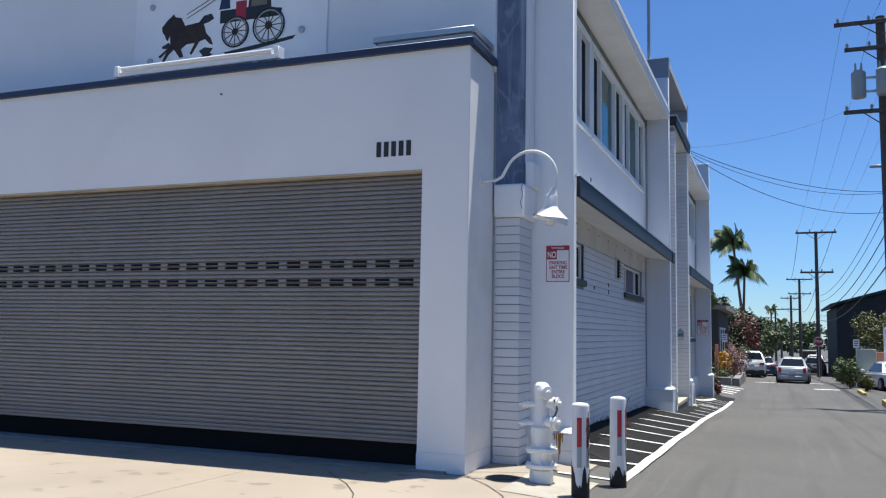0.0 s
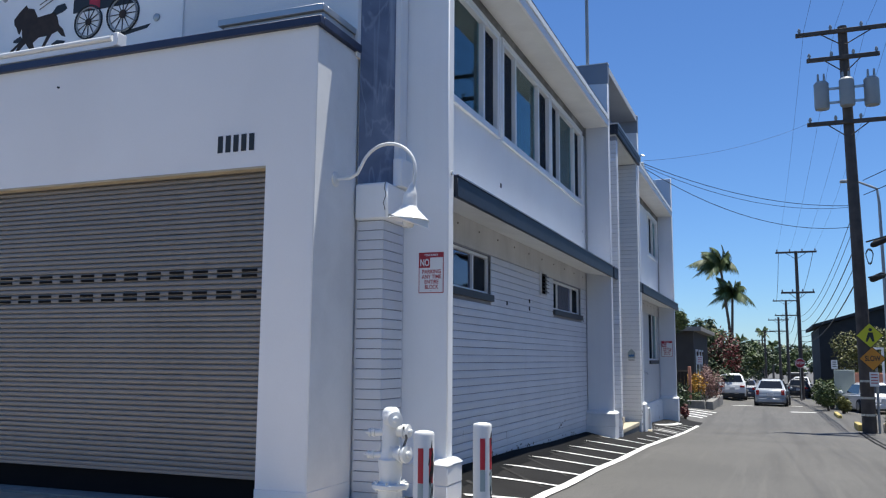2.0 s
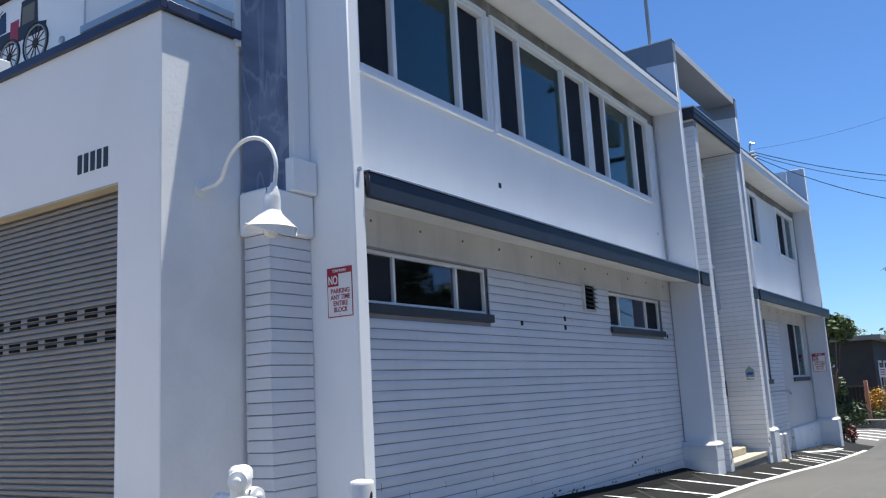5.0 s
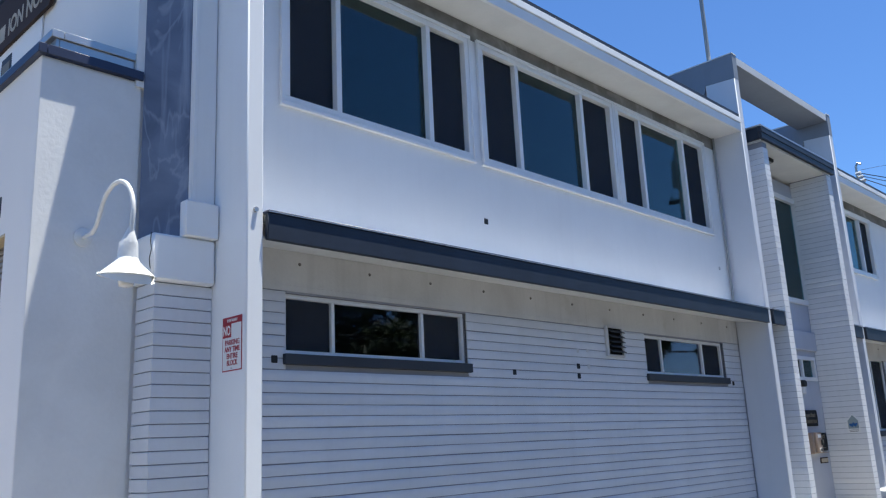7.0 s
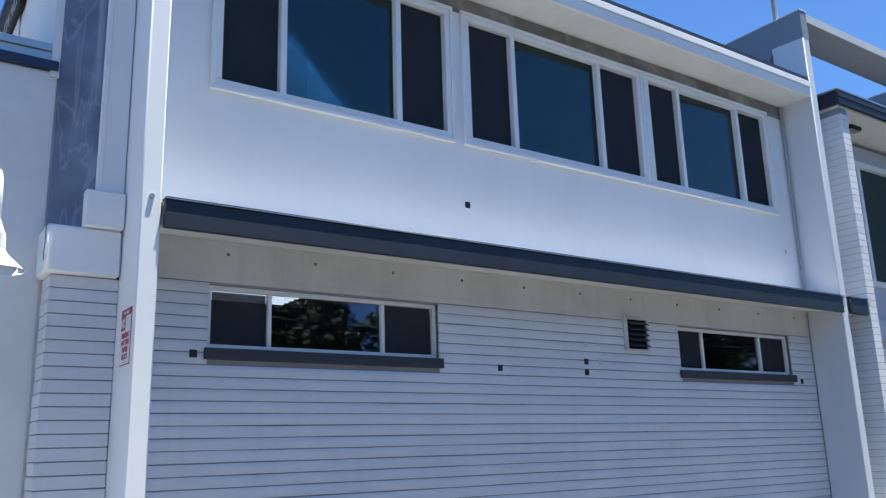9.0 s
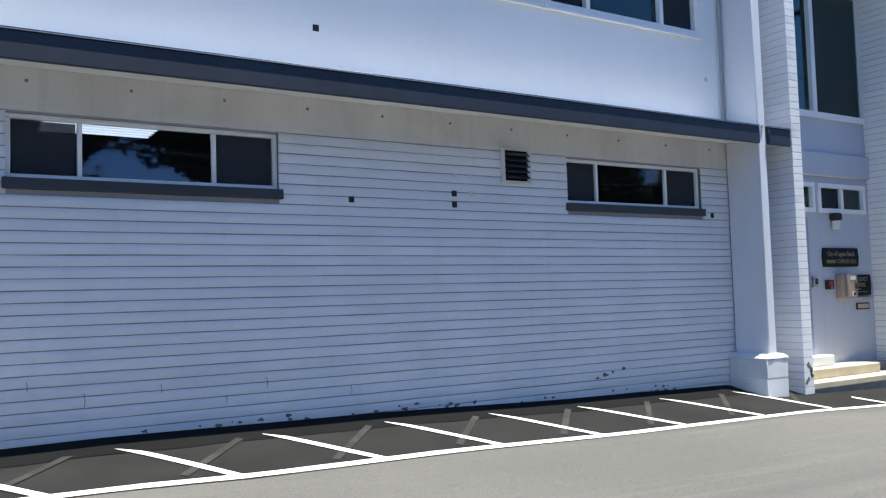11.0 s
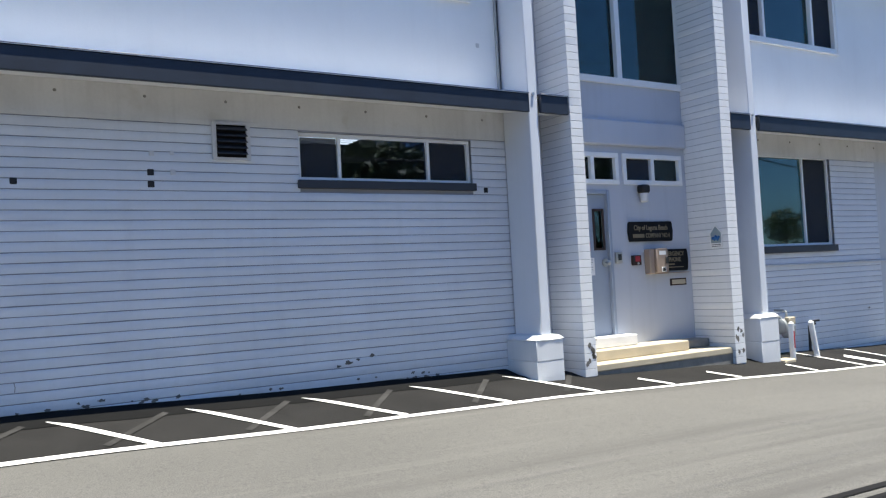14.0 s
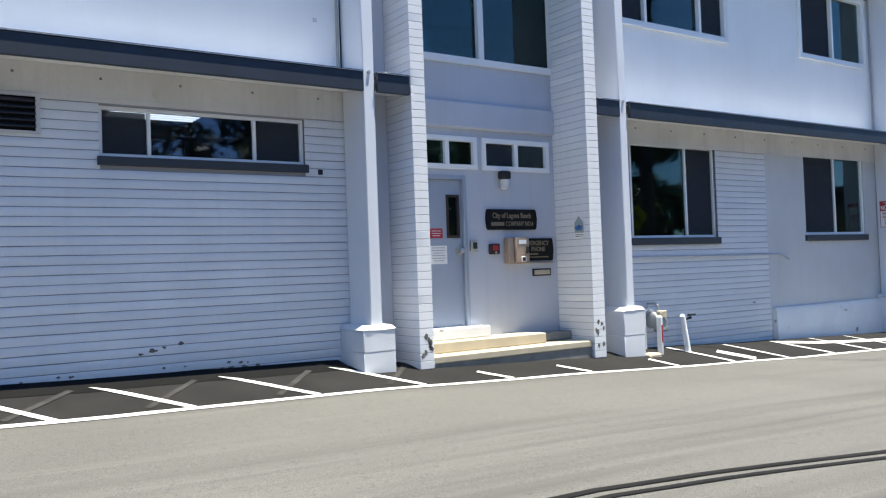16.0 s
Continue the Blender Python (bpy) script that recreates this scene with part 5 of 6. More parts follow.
flat_shape([(-6.98, 5.72), (-6.0, 5.72), (-5.98, 5.82), (-6.15, 5.85), (-6.18, 6.2), (-6.5, 6.2), (-6.52, 5.9), (-6.98, 5.9)], INK, "painted_wagon", 0.003)
flat_shape([(-6.47, 5.9), (-6.22, 5.9), (-6.22, 6.12), (-6.47, 6.12)], GOLD, "painted_boiler", 0.006)
flat_shape([(-6.72, 5.74), (-6.55, 5.74), (-6.55, 6.0), (-6.72, 6.0)], SIGNRED, "painted_seat", 0.006)
flat_shape([(-7.0, 5.92), (-6.82, 5.92), (-6.84, 6.18), (-6.95, 6.16)], TRIMBLUE, "painted_box", 0.005)
for cx, cz, r in ((-6.72, 5.575, 0.215), (-6.18, 5.60, 0.245)):
    for rr in (r, r * 0.86):
        bm = bmesh.new()
        tube(bm, [(cx + rr * math.cos(a), MY - 0.028, cz + rr * math.sin(a)) for a in (2 * math.pi * k / 28 for k in range(29))], 0.011, 6)
        part("painted_wheel", bm, INK if rr == r else POLEGREY, mu)
    for k in range(12):
        a = 2 * math.pi * k / 12
        part("painted_spoke", rod([(cx, MY - 0.027, cz), (cx + r * math.cos(a), MY - 0.027, cz + r * math.sin(a))], 0.006, 5), INK, mu)
for dz in (0.0, 0.06):
    part("painted_rein", rod([(-7.55, MY - 0.025, 5.86 + dz), (-6.9, MY - 0.025, 6.15 + dz)], 0.005, 5), INK, mu)

SIGNGOLD = surface("pale_gold_lettering", (0.42, 0.38, 0.30), 0.1, 0.6, fine=60, relief=0.02)
ss = thing("station_sign", (-6.0, MY, 6.3), "dark carved wooden sign with pale lettering", "sign")
bm = bmesh.new()
prism(bm, [(-7.3, 6.30), (-5.0, 6.30), (-4.90, 6.40), (-4.90, 6.88), (-5.0, 6.98), (-7.3, 6.98)], "y", MY - 0.06, MY - 0.021)
part("board", bm, WOODSIGN, ss)
writing("lettering", "Beach", SIGNGOLD, ss, facing_y(-5.55, MY - 0.062, 6.82), 0.2, 0.5)
writing("lettering", "ION NO. 4", SIGNGOLD, ss, facing_y(-5.62, MY - 0.062, 6.52), 0.3, 1.25)
bar(ss, SIGNGOLD, "y", (-6.75, MY - 0.06, 6.52), 0.8, 0.2, 0.003)
hs = thing("horn_speaker", (-9.3, 9.5, 7.14), "white horn loudspeaker on the roof edge", "loudspeaker")
part("stand", rod([(-9.3, 9.55, 7.14), (-9.3, 9.55, 7.75)], 0.025, 8), STEEL, hs)
part("horn", rod([(-9.3, 9.75, 7.85), (-9.3, 9.55, 7.83), (-9.25, 9.3, 7.8), (-9.2, 9.15, 7.78)], [0.06, 0.08, 0.18, 0.28], 18), HYDRANT, hs)
an = thing("roof_mast", (-2.6, 20.02, 7.9), "tall thin grey mast on the roof", "mast")
part("mast", rod([(-2.6, 20.02, 7.9), (-2.6, 20.02, 14.0)], [0.04, 0.035], 8), POLEGREY, an)
ws = thing("service_mast", (-2.4, 26.6, 6.88), "small white service mast with insulators on the roof", "service mast")
part("mast", rod([(-2.4, 26.6, 6.87), (-2.4, 26.6, 7.4), (-2.36, 26.6, 7.48), (-2.28, 26.6, 7.44)], 0.028, 8), STEEL, ws)
for k in range(3):
    part("insulator", rod([(-2.4, 26.5 + 0.12 * k, 7.2 - 0.06 * k), (-2.28, 26.5 + 0.12 * k, 7.2 - 0.06 * k)], [0.03, 0.05], 8), HYDRANT, ws)

# hydrant and bollards
HX, HY = -2.17, 8.74
HZ = ground_z(HX, HY)
hy = thing("fire_hydrant", (HX, HY, HZ), "white painted fire hydrant on a concrete pad", "fire hydrant")
part("base_flange", rod([(HX, HY, HZ + 0.0), (HX, HY, HZ + 0.13), (HX, HY, HZ + 0.14)], [0.125, 0.12, 0.11], 22), HYDRANT, hy)
for z in (0.15, 0.31):
    part("flange", rod([(HX, HY, HZ + z), (HX, HY, HZ + z + 0.012), (HX, HY, HZ + z + 0.04), (HX, HY, HZ + z + 0.05)], [0.15, 0.165, 0.165, 0.15], 24), HYDRANT, hy)
    for k in range(8):
        a = math.pi * k / 4 + 0.2
        part("flange_bolt", rod([(HX + 0.142 * math.cos(a), HY + 0.142 * math.sin(a), HZ + z - 0.012), (HX + 0.142 * math.cos(a), HY + 0.142 * math.sin(a), HZ + z + 0.066)], 0.014, 6), HYDRANT, hy)
part("spool", rod([(HX, HY, HZ + 0.19), (HX, HY, HZ + 0.315)], 0.11, 22), HYDRANT, hy)
part("barrel", rod([(HX, HY, HZ + h) for h in (0.355, 0.42, 0.52, 0.565, 0.575, 0.60, 0.70, 0.90, 0.95, 0.985, 1.0, 1.012)], [0.094, 0.100, 0.110, 0.112, 0.098, 0.086, 0.078, 0.076, 0.079, 0.072, 0.058, 0.03], 24), HYDRANT, hy)
part("bonnet", rod([(HX, HY, HZ + 0.93), (HX, HY, HZ + 0.985), (HX, HY, HZ + 1.015), (HX, HY, HZ + 1.025)], [0.084, 0.084, 0.064, 0.04], 8), HYDRANT, hy)
for dx, dy, z, r, ln in ((-1, -0.25, 0.80, 0.030, 0.21), (-1, -0.25, 0.605, 0.026, 0.22), (0.62, -0.78, 0.925, 0.056, 0.17), (0.95, -0.05, 0.815, 0.050, 0.19), (0.95, -0.25, 0.62, 0.062, 0.20)):
    d = Vector((dx, dy, 0)).normalized()
    p = Vector((HX, HY, HZ + z))
    nz = part("nozzle", rod([p + d * 0.05, p + d * 0.072, p + d * (ln - 0.06)], [r * 1.5, r * 1.02, r * 0.98], 16), HYDRANT, hy)
    part("outlet_cap", rod([p + d * (ln + q) for q in (-0.07, -0.065, -0.05, -0.045, -0.03, -0.025, -0.008, -0.004, 0.02, 0.024)], [r, r * 1.3, r * 1.3, r * 1.1, r * 1.1, r * 1.28, r * 1.22, r * 0.5, r * 0.45, r * 0.3], 16), HYDRANT, nz)
    part("cap_ring", rod([p + d * (ln - 0.048), p + d * (ln - 0.046)], r * 1.16, 16), CHIP, nz, "dark worn joint")
part("chain", rod([(HX + 0.15, HY - 0.05, HZ + 0.86), (HX + 0.18, HY - 0.06, HZ + 0.76), (HX + 0.15, HY - 0.06, HZ + 0.68)], 0.012, 6), CHIP, hy, "dark hanging chain")


def bollard(x, y, h, tall_paint, turn):
    z = ground_z(x, y)
    t = thing("bollard", (x, y, z), "white steel bollard with red tape and a worn black foot", "bollard", "bollards at the corner")
    part("post", rod([(x, y, z - 0.1), (x, y, z + h - 0.03), (x, y, z + h - 0.014), (x, y, z + h - 0.004), (x, y, z + h + 0.006)], [0.086, 0.086, 0.0845, 0.078, 0.04], 30), PEEL, t)

    def wrap(columns, mat, name, lift, label=""):
        """A thin skin on the post: columns of angle, bottom and top."""
        bm = bmesh.new()
        q = 0.086 + lift
        rows = [[bm.verts.new((x + q * math.cos(a), y + q * math.sin(a), z + v)) for v in (lo, hi)] for a, lo, hi in columns]
        for c, d in zip(rows, rows[1:]):
            bm.faces.new((c[0], d[0], d[1], c[1])).smooth = True
        part(name, bm, mat, t, label)

    def ragged(a, seed):
        p = Vector((math.cos(a) * 1.4 + x * 5, math.sin(a) * 1.4, seed))
        return 0.6 * noise.noise(p) + 0.28 * noise.noise(p * 3.1) + 0.16 * noise.noise(p * 8.0)

    wrap([(a, -0.1, max(0.03, tall_paint * (0.72 + 1.0 * ragged(a, 3.0)))) for a in (2 * math.pi * k / 96 for k in range(97))], BLACK, "black_foot", 0.0014, "peeled black foot")
    for a0, half in ((-1.49 + turn, 0.27), (-0.40 + turn, 0.27)):
        for mat, z0, z1, nm in ((RED, h - 0.41, h - 0.13, "red_tape"), (GREYTAPE, h - 0.60, h - 0.412, "grey_tape")):
            wrap([(a0 + half * (k / 3 - 1), z0, z1) for k in range(7)], mat, nm, 0.0018)
    rng = random.Random(int(h * 1000))
    for k in range(15):
        mid, v = -0.32 + turn + rng.gauss(0, 0.2), rng.uniform(0.18, h - 0.05)
        tall, wide = rng.uniform(0.012, 0.07), rng.uniform(0.05, 0.16)
        cols = []
        for j in range(9):
            u = j / 4 - 1
            e = tall * math.sqrt(max(0.0, 1 - u * u))
            cols.append((mid + wide * u, v + 0.5 * tall * u - e * rng.uniform(0.3, 1.1), v + 0.5 * tall * u + e * rng.uniform(0.3, 1.1)))
        wrap(cols, BLACK, "paint_scar", 0.0023)


bollard(-1.665, 8.30, 0.90, 0.32, 0.0)
bollard(-1.465, 9.22, 0.935, 0.27, 0.27)
setting("hydrant_pad", sheet(span(-2.40, -1.66, 0.12), span(8.02, 9.16, 0.1), 0.012), PADCON, "pale concrete pad round the hydrant", "concrete pad")
setting("corner_apron", sheet(span(-3.0, -2.32, 0.12), span(8.605, 9.62, 0.1), 0.006), CONCRETE, "tan concrete between garage corner and hydrant", "concrete pad")
setting("pedestal_apron", sheet(span(-2.55, -1.90, 0.12), span(9.48, 10.3, 0.1), 0.012), CONCRETE, "concrete patch at the pilaster foot", "concrete pad")
setting("corner_joint", strip([(-4.2, 8.3), (-3.2, 8.75), (-2.4, 9.08)], 0.012, 0.0125), CRACKDARK, "dark joint across the corner concrete", "joint")
for x, y in ((-3.86, 7.66), (-2.60, 8.24)):
    setting("apron_joint", strip([(x - 0.5, y + 0.52), (x, y), (x + 0.3, y - 0.42), (x + 0.75, y - 1.4)], 0.011, 0.0125), CRACKDARK, "fine crack in the concrete apron", "joint")
# Dark disc laid where the gooseneck lamp casts its shadow; shade put into colour.
vc = thing("lamp_shadow_disc", (-2.57, 8.68, ground_z(-2.57, 8.68)), "dark ribbed disc put where the gooseneck lamp's shadow falls", "valve cover")
vz = ground_z(-2.57, 8.68) + 0.008
part("frame", rod([(-2.57, 8.68, vz - 0.03), (-2.57, 8.68, vz + 0.003)], 0.185, 32), CHIP, vc)
part("lid", rod([(-2.57, 8.68, vz), (-2.57, 8.68, vz + 0.006), (-2.57, 8.68, vz + 0.008)], [0.168, 0.168, 0.16], 32), CRACKDARK, vc)
for k in range(5):
    part("disc_rib", boxes((-2.68 + 0.01 * abs(k - 2), -2.46 - 0.01 * abs(k - 2), 8.60 + 0.04 * k - 0.006, 8.60 + 0.04 * k + 0.006, vz + 0.007, vz + 0.011)), CHIP, vc)

rs = thing("rust_stain", (-2.3, 9.92, 0.2), "streak of rust on the pedestal face", "stain")
bm = bmesh.new()
rnd = random.Random(4)
for x, top, ln, w in ((-2.305, 0.372, 0.20, 0.010), (-2.275, 0.375, 0.33, 0.016), (-2.262, 0.372, 0.25, 0.012), (-2.235, 0.37, 0.12, 0.012), (-2.33, 0.372, 0.10, 0.014)):
    edge = [(x + rnd.uniform(-0.004, 0.004), top - ln * k / 7, w * (1 - 0.75 * k / 7) * rnd.uniform(0.6, 1.3)) for k in range(8)]
    prism(bm, [(a - q, z) for a, z, q in edge] + [(a + q, z) for a, z, q in reversed(edge)], "y", 9.9255, 9.9275 + 0.0005 * rnd.random())
part("streak", bm, RUST, rs)

# ---- street ----
def car(at, yaw, paint, L, W, H, kind, label, lit=False):
    """A parked car, built round its own middle with its tail towards -y, then set down and turned."""
    x, y = at
    t = thing("car", (0, 0, 0), label, "car", "cars on the street")
    hw, belt = W / 2, H * (0.62 if kind == "suv" else 0.60)
    clear = 0.2 if kind == "suv" else 0.16
    bm = bmesh.new()
    hood = H * (0.60 if kind == "suv" else 0.52)
    prof = [(-L / 2 + 0.10, clear), (-L / 2, clear + 0.25), (-L / 2 + 0.03, belt * 0.74), (-L / 2 + 0.16, belt), (-L * 0.30, belt + 0.02), (-L * 0.05, belt), (L * 0.20, belt), (L * 0.30, hood), (L / 2 - 0.15, hood * 0.88), (L / 2, hood * 0.65), (L / 2 - 0.02, clear + 0.15), (L / 2 - 0.12, clear)]
    prism(bm, prof, "x", -hw, hw)
    for v in bm.verts:
        v.co.x *= 1 - 0.13 * abs(v.co.y / (L / 2)) ** 5 - 0.05 * max(0, v.co.z / belt - 0.6)
    bmesh.ops.bevel(bm, geom=list(bm.edges), offset=0.075, segments=3, affect="EDGES")
    for f in bm.faces:
        f.smooth = True
    part("body", bm, paint, t)
    y0, y1 = (-L / 2 + 0.20, L * 0.22) if kind == "suv" else (-L / 2 + 0.24, L * 0.26) if kind == "hatch" else (-L * 0.36, L * 0.22)
    r0, r1 = (-L / 2 + 0.62, L * 0.06) if kind == "suv" else (-L / 2 + 1.0, L * 0.02) if kind == "hatch" else (-L * 0.20, L * 0.04)
    low, top, inn = hw - 0.10, hw - 0.33, H - 0.02
    corners = [(-low, y0, belt - 0.03), (low, y0, belt - 0.03), (low, y1, belt - 0.03), (-low, y1, belt - 0.03), (-top, r0, inn), (top, r0, inn), (top, r1, inn), (-top, r1, inn)]
    bm = bmesh.new()
    v = [bm.verts.new(c) for c in corners]
    for f in ((4, 5, 6, 7), (0, 1, 5, 4), (1, 2, 6, 5), (2, 3, 7, 6), (3, 0, 4, 7)):
        bm.faces.new([v[k] for k in f])
    bmesh.ops.recalc_face_normals(bm, faces=bm.faces)
    bmesh.ops.bevel(bm, geom=[e for e in bm.edges if len(e.link_faces) == 2], offset=0.10, segments=3, affect="EDGES")
    for f in bm.faces:
        f.smooth = True
    part("cabin", bm, paint, t)
    c = [Vector(k) for k in corners]

    def pane(name, a, b, d, e, m0=0.12, m1=0.12):
        """A pane on a face of the cabin, inset from its edges."""
        nrm = (b - a).cross(e - a).normalized()
        if nrm.dot((a + b + d + e) / 4 - Vector((0, (y0 + y1) / 2, belt))) < 0:
            nrm = -nrm
        q = bmesh.new()
        def at_(u, w):
            return a.lerp(b, u).lerp(e.lerp(d, u), w)
        inner = [at_(m0, m1 * 0.8), at_(1 - m0, m1 * 0.8), at_(1 - m0, 1 - m1), at_(m0, 1 - m1)]
        lo = [q.verts.new(p + nrm * 0.002) for p in inner]
        hi = [q.verts.new(p + nrm * 0.012) for p in inner]
        q.faces.new(hi)
        for k in range(4):
            q.faces.new((lo[k], lo[(k + 1) % 4], hi[(k + 1) % 4], hi[k]))
        bmesh.ops.recalc_face_normals(q, faces=q.faces)
        part(name, q, CARDARK, t, "dark tinted glass")

    pane("rear_window", c[0], c[1], c[5], c[4], 0.08, 0.2)
    pane("windscreen", c[2], c[3], c[7], c[6], 0.07, 0.12)
    pane("side_window", c[1], c[2], c[6], c[5], 0.10, 0.16)
    pane("side_window", c[3], c[0], c[4], c[7], 0.10, 0.16)
    wr = 0.36 if kind == "suv" else 0.32
    for sx in (-1, 1):
        for wy in (-L * 0.30, L * 0.31):
            bm = bmesh.new()
            tube(bm, [(sx * (hw - 0.22), wy, wr), (sx * (hw - 0.2), wy, wr), (sx * (hw - 0.03), wy, wr), (sx * (hw - 0.0), wy, wr)], [wr * 0.9, wr, wr, wr * 0.88], 22)
            wh = part("wheel", bm, TYRE, t)
            part("rim", rod([(sx * (hw - 0.02), wy, wr), (sx * (hw + 0.008), wy, wr)], [wr * 0.66, wr * 0.6], 16), RIM, wh)
        z0 = belt * (0.76 if kind != "sedan" else 0.76)
        if kind == "hatch":
            part("tail_light", boxes((sx * (hw - 0.24) - 0.08, sx * (hw - 0.24) + 0.08, -L / 2 - 0.012, -L / 2 + 0.16, belt * 0.70, belt * 0.98), bevel=0.02), LAMPRED, t, "red tail light")
        else:
            part("tail_light", boxes((sx * (hw - 0.34) - 0.15, sx * (hw - 0.34) + 0.15, -L / 2 + 0.004, -L / 2 + 0.14, z0, z0 + 0.13), bevel=0.02), LAMPRED, t, "red tail light")
        part("head_light", boxes((sx * (hw - 0.25) - 0.18, sx * (hw - 0.25) + 0.18, L / 2 - 0.12, L / 2 - 0.005, hood * 0.62, hood * 0.78), bevel=0.02), CLEARLENS, t)
        part("mirror", boxes((sx * (hw + 0.07) - 0.08, sx * (hw + 0.07) + 0.08, L * 0.18, L * 0.22, belt + 0.0, belt + 0.14), bevel=0.03), paint, t)
    part("bumper", boxes((-hw + 0.20, hw - 0.20, -L / 2 - 0.03, -L / 2 + 0.1, clear + 0.06, clear + 0.28), bevel=0.04), paint if kind != "suv" else INK, t)
    part("under_trim", boxes((-hw + 0.12, hw - 0.12, -L / 2 - 0.015, -L / 2 + 0.3, clear - 0.02, clear + 0.08), bevel=0.02), INK, t)
    part("number_plate", boxes((-0.16, 0.16, -L / 2 - 0.014, -L / 2 + 0.05, belt * 0.62, belt * 0.62 + 0.16)), PLATE, t, "blank number plate")
    t.matrix_basis = pose(x, y, ground_z(x, y) - 0.005, -1.0, 0, yaw)
    return t


CARDARK = surface("dark_car_glass", (0.012, 0.014, 0.016), 0.1, 0.06, fine=40, relief=0)
WHITECAR, SILVERCAR, BLUECAR, BLACKCAR = (car_paint(n, c) for n, c in (("white_car_paint", (0.70, 0.71, 0.72)), ("silver_blue_car_paint", (0.24, 0.275, 0.32)), ("dark_blue_car_paint", (0.02, 0.035, 0.08)), ("black_car_paint", (0.015, 0.015, 0.017))))
car((0.95, 53.0), -3, SILVERCAR, 4.46, 1.75, 1.49, "hatch", "pale silver hatchback driving down the street")
car((-1.75, 62.5), 6, WHITECAR, 4.8, 1.94, 1.76, "suv", "white sport utility car parked at the verge")
car((5.25, 47.3), 12, WHITECAR, 4.6, 1.82, 1.42, "sedan", "white saloon car parked by the salmon wall")
car((-0.9, 68.0), 2, BLUECAR, 4.6, 1.8, 1.45, "sedan", "dark blue saloon car parked farther down")
car((3.1, 84.0), -4, BLUECAR, 4.6, 1.8, 1.5, "sedan", "dark blue car under the second pole")
car((3.6, 92.0), -4, WHITECAR, 4.6, 1.85, 1.7, "suv", "white car far down the street")
car((2.9, 76.5), -2, BLACKCAR, 4.6, 1.8, 1.5, "suv", "black car parked beside the hedge")


# ---- poles and wires ----
def utility_pole(x, y, h, arms, r0, r1, label, lean=0.0):
    z = ground_z(x, y)
    t = thing("utility_pole", (x, y, z), label, "utility pole", "poles along the street")
    part("pole", rod([(x, y, z - 0.3), (x - lean * 0.5, y, z + h * 0.5), (x - lean, y, z + h)], [r0, (r0 + r1) / 2, r1], 14), WOODPOLE, t)
    for dz, half, off in arms:
        a = part("crossarm", boxes((x - lean + off - half, x - lean + off + half, y - r1 - 0.12, y - r1, z + h + dz - 0.07, z + h + dz + 0.07), bevel=0.012), WOODPOLE, t)
        for u in (-0.92, -0.3, 0.3, 0.92):
            q = x - lean + off + half * u
            part("insulator", rod([(q, y - r1 - 0.06, z + h + dz + 0.07), (q, y - r1 - 0.06, z + h + dz + 0.16), (q, y - r1 - 0.06, z + h + dz + 0.25)], [0.03, 0.06, 0.03], 8), POLEGREY, a)
        for sx in (-1, 1):
            part("brace", rod([(x - lean + off + sx * half * 0.5, y - r1 - 0.05, z + h + dz - 0.05), (x - lean + sx * 0.05, y - r1 - 0.03, z + h + dz - 0.5)], 0.02, 6), WOODPOLE, a)
    return t, z


PX, PY = 3.93, 33.0
up, pz = utility_pole(PX, PY, 13.95, [(-0.22, 1.62, 0.1), (-1.18, 1.15, -0.05), (-3.48, 1.3, 0.02)], 0.225, 0.15, "tall dark timber utility pole with three transformers", 0.16)
for dx in (-0.78, 0.0, 0.78):
    tr = part("transformer", rod([(PX - 0.16 + dx, PY - 0.30 - 0.2 * (dx == 0), pz + 10.95), (PX - 0.16 + dx, PY - 0.30 - 0.2 * (dx == 0), pz + 11.0), (PX - 0.16 + dx, PY - 0.30 - 0.2 * (dx == 0), pz + 11.85), (PX - 0.16 + dx, PY - 0.30 - 0.2 * (dx == 0), pz + 11.93)], [0.22, 0.245, 0.245, 0.18], 18), POLEGREY, up, "grey transformer drum")
    for s in (-0.09, 0.1):
        part("bushing", rod([(PX - 0.16 + dx + s, PY - 0.3, pz + 11.9), (PX - 0.16 + dx + s, PY - 0.3, pz + 12.22)], [0.05, 0.03], 8), POLEGREY, tr)
for z in (11.2, 11.7):
    part("hanger", boxes((PX - 1.1, PX + 0.8, PY - 0.20, PY - 0.14, pz + z - 0.04, pz + z + 0.04)), STEEL, up)
for a, b in (((0.30, -0.25, 6.15), (0.98, -0.30, 6.45)), ((0.22, -0.25, 5.0), (0.70, -0.30, 5.2))):
    p, q = Vector(a) + Vector((PX, PY, pz)), Vector(b) + Vector((PX, PY, pz))
    part("splice_box", rod([p.lerp(q, u) for u in (0, 0.06, 0.2, 0.8, 0.94, 1)], [0.03, 0.08, 0.11, 0.11, 0.08, 0.03], 12), BLACK, up, "black cable splice case")
part("cable_coil", rod([(PX + 0.26 + (0.10 + 0.02 * math.sin(3 * a)) * math.cos(a), PY - 0.22 - 0.004 * a, pz + 5.8 + (0.24 + 0.03 * math.cos(2.3 * a)) * math.sin(a)) for a in (2 * math.pi * k / 16 for k in range(49))], 0.014, 5), WIRE, up)
for k in range(3):
    part("steel_band", rod([(PX, PY, pz + 0.55 + 0.55 * k), (PX, PY, pz + 0.62 + 0.55 * k)], 0.236, 14), STEEL, up)
part("ground_pipe", rod([(PX + 0.28, PY - 0.1, pz - 0.2), (PX + 0.28, PY - 0.1, pz + 2.6)], 0.04, 8), POLEGREY, up)
utility_pole(2.95, 69.0, 10.9, [(-0.1, 1.42, 0), (-3.1, 1.15, 0)], 0.16, 0.11, "timber utility pole with two crossarms")
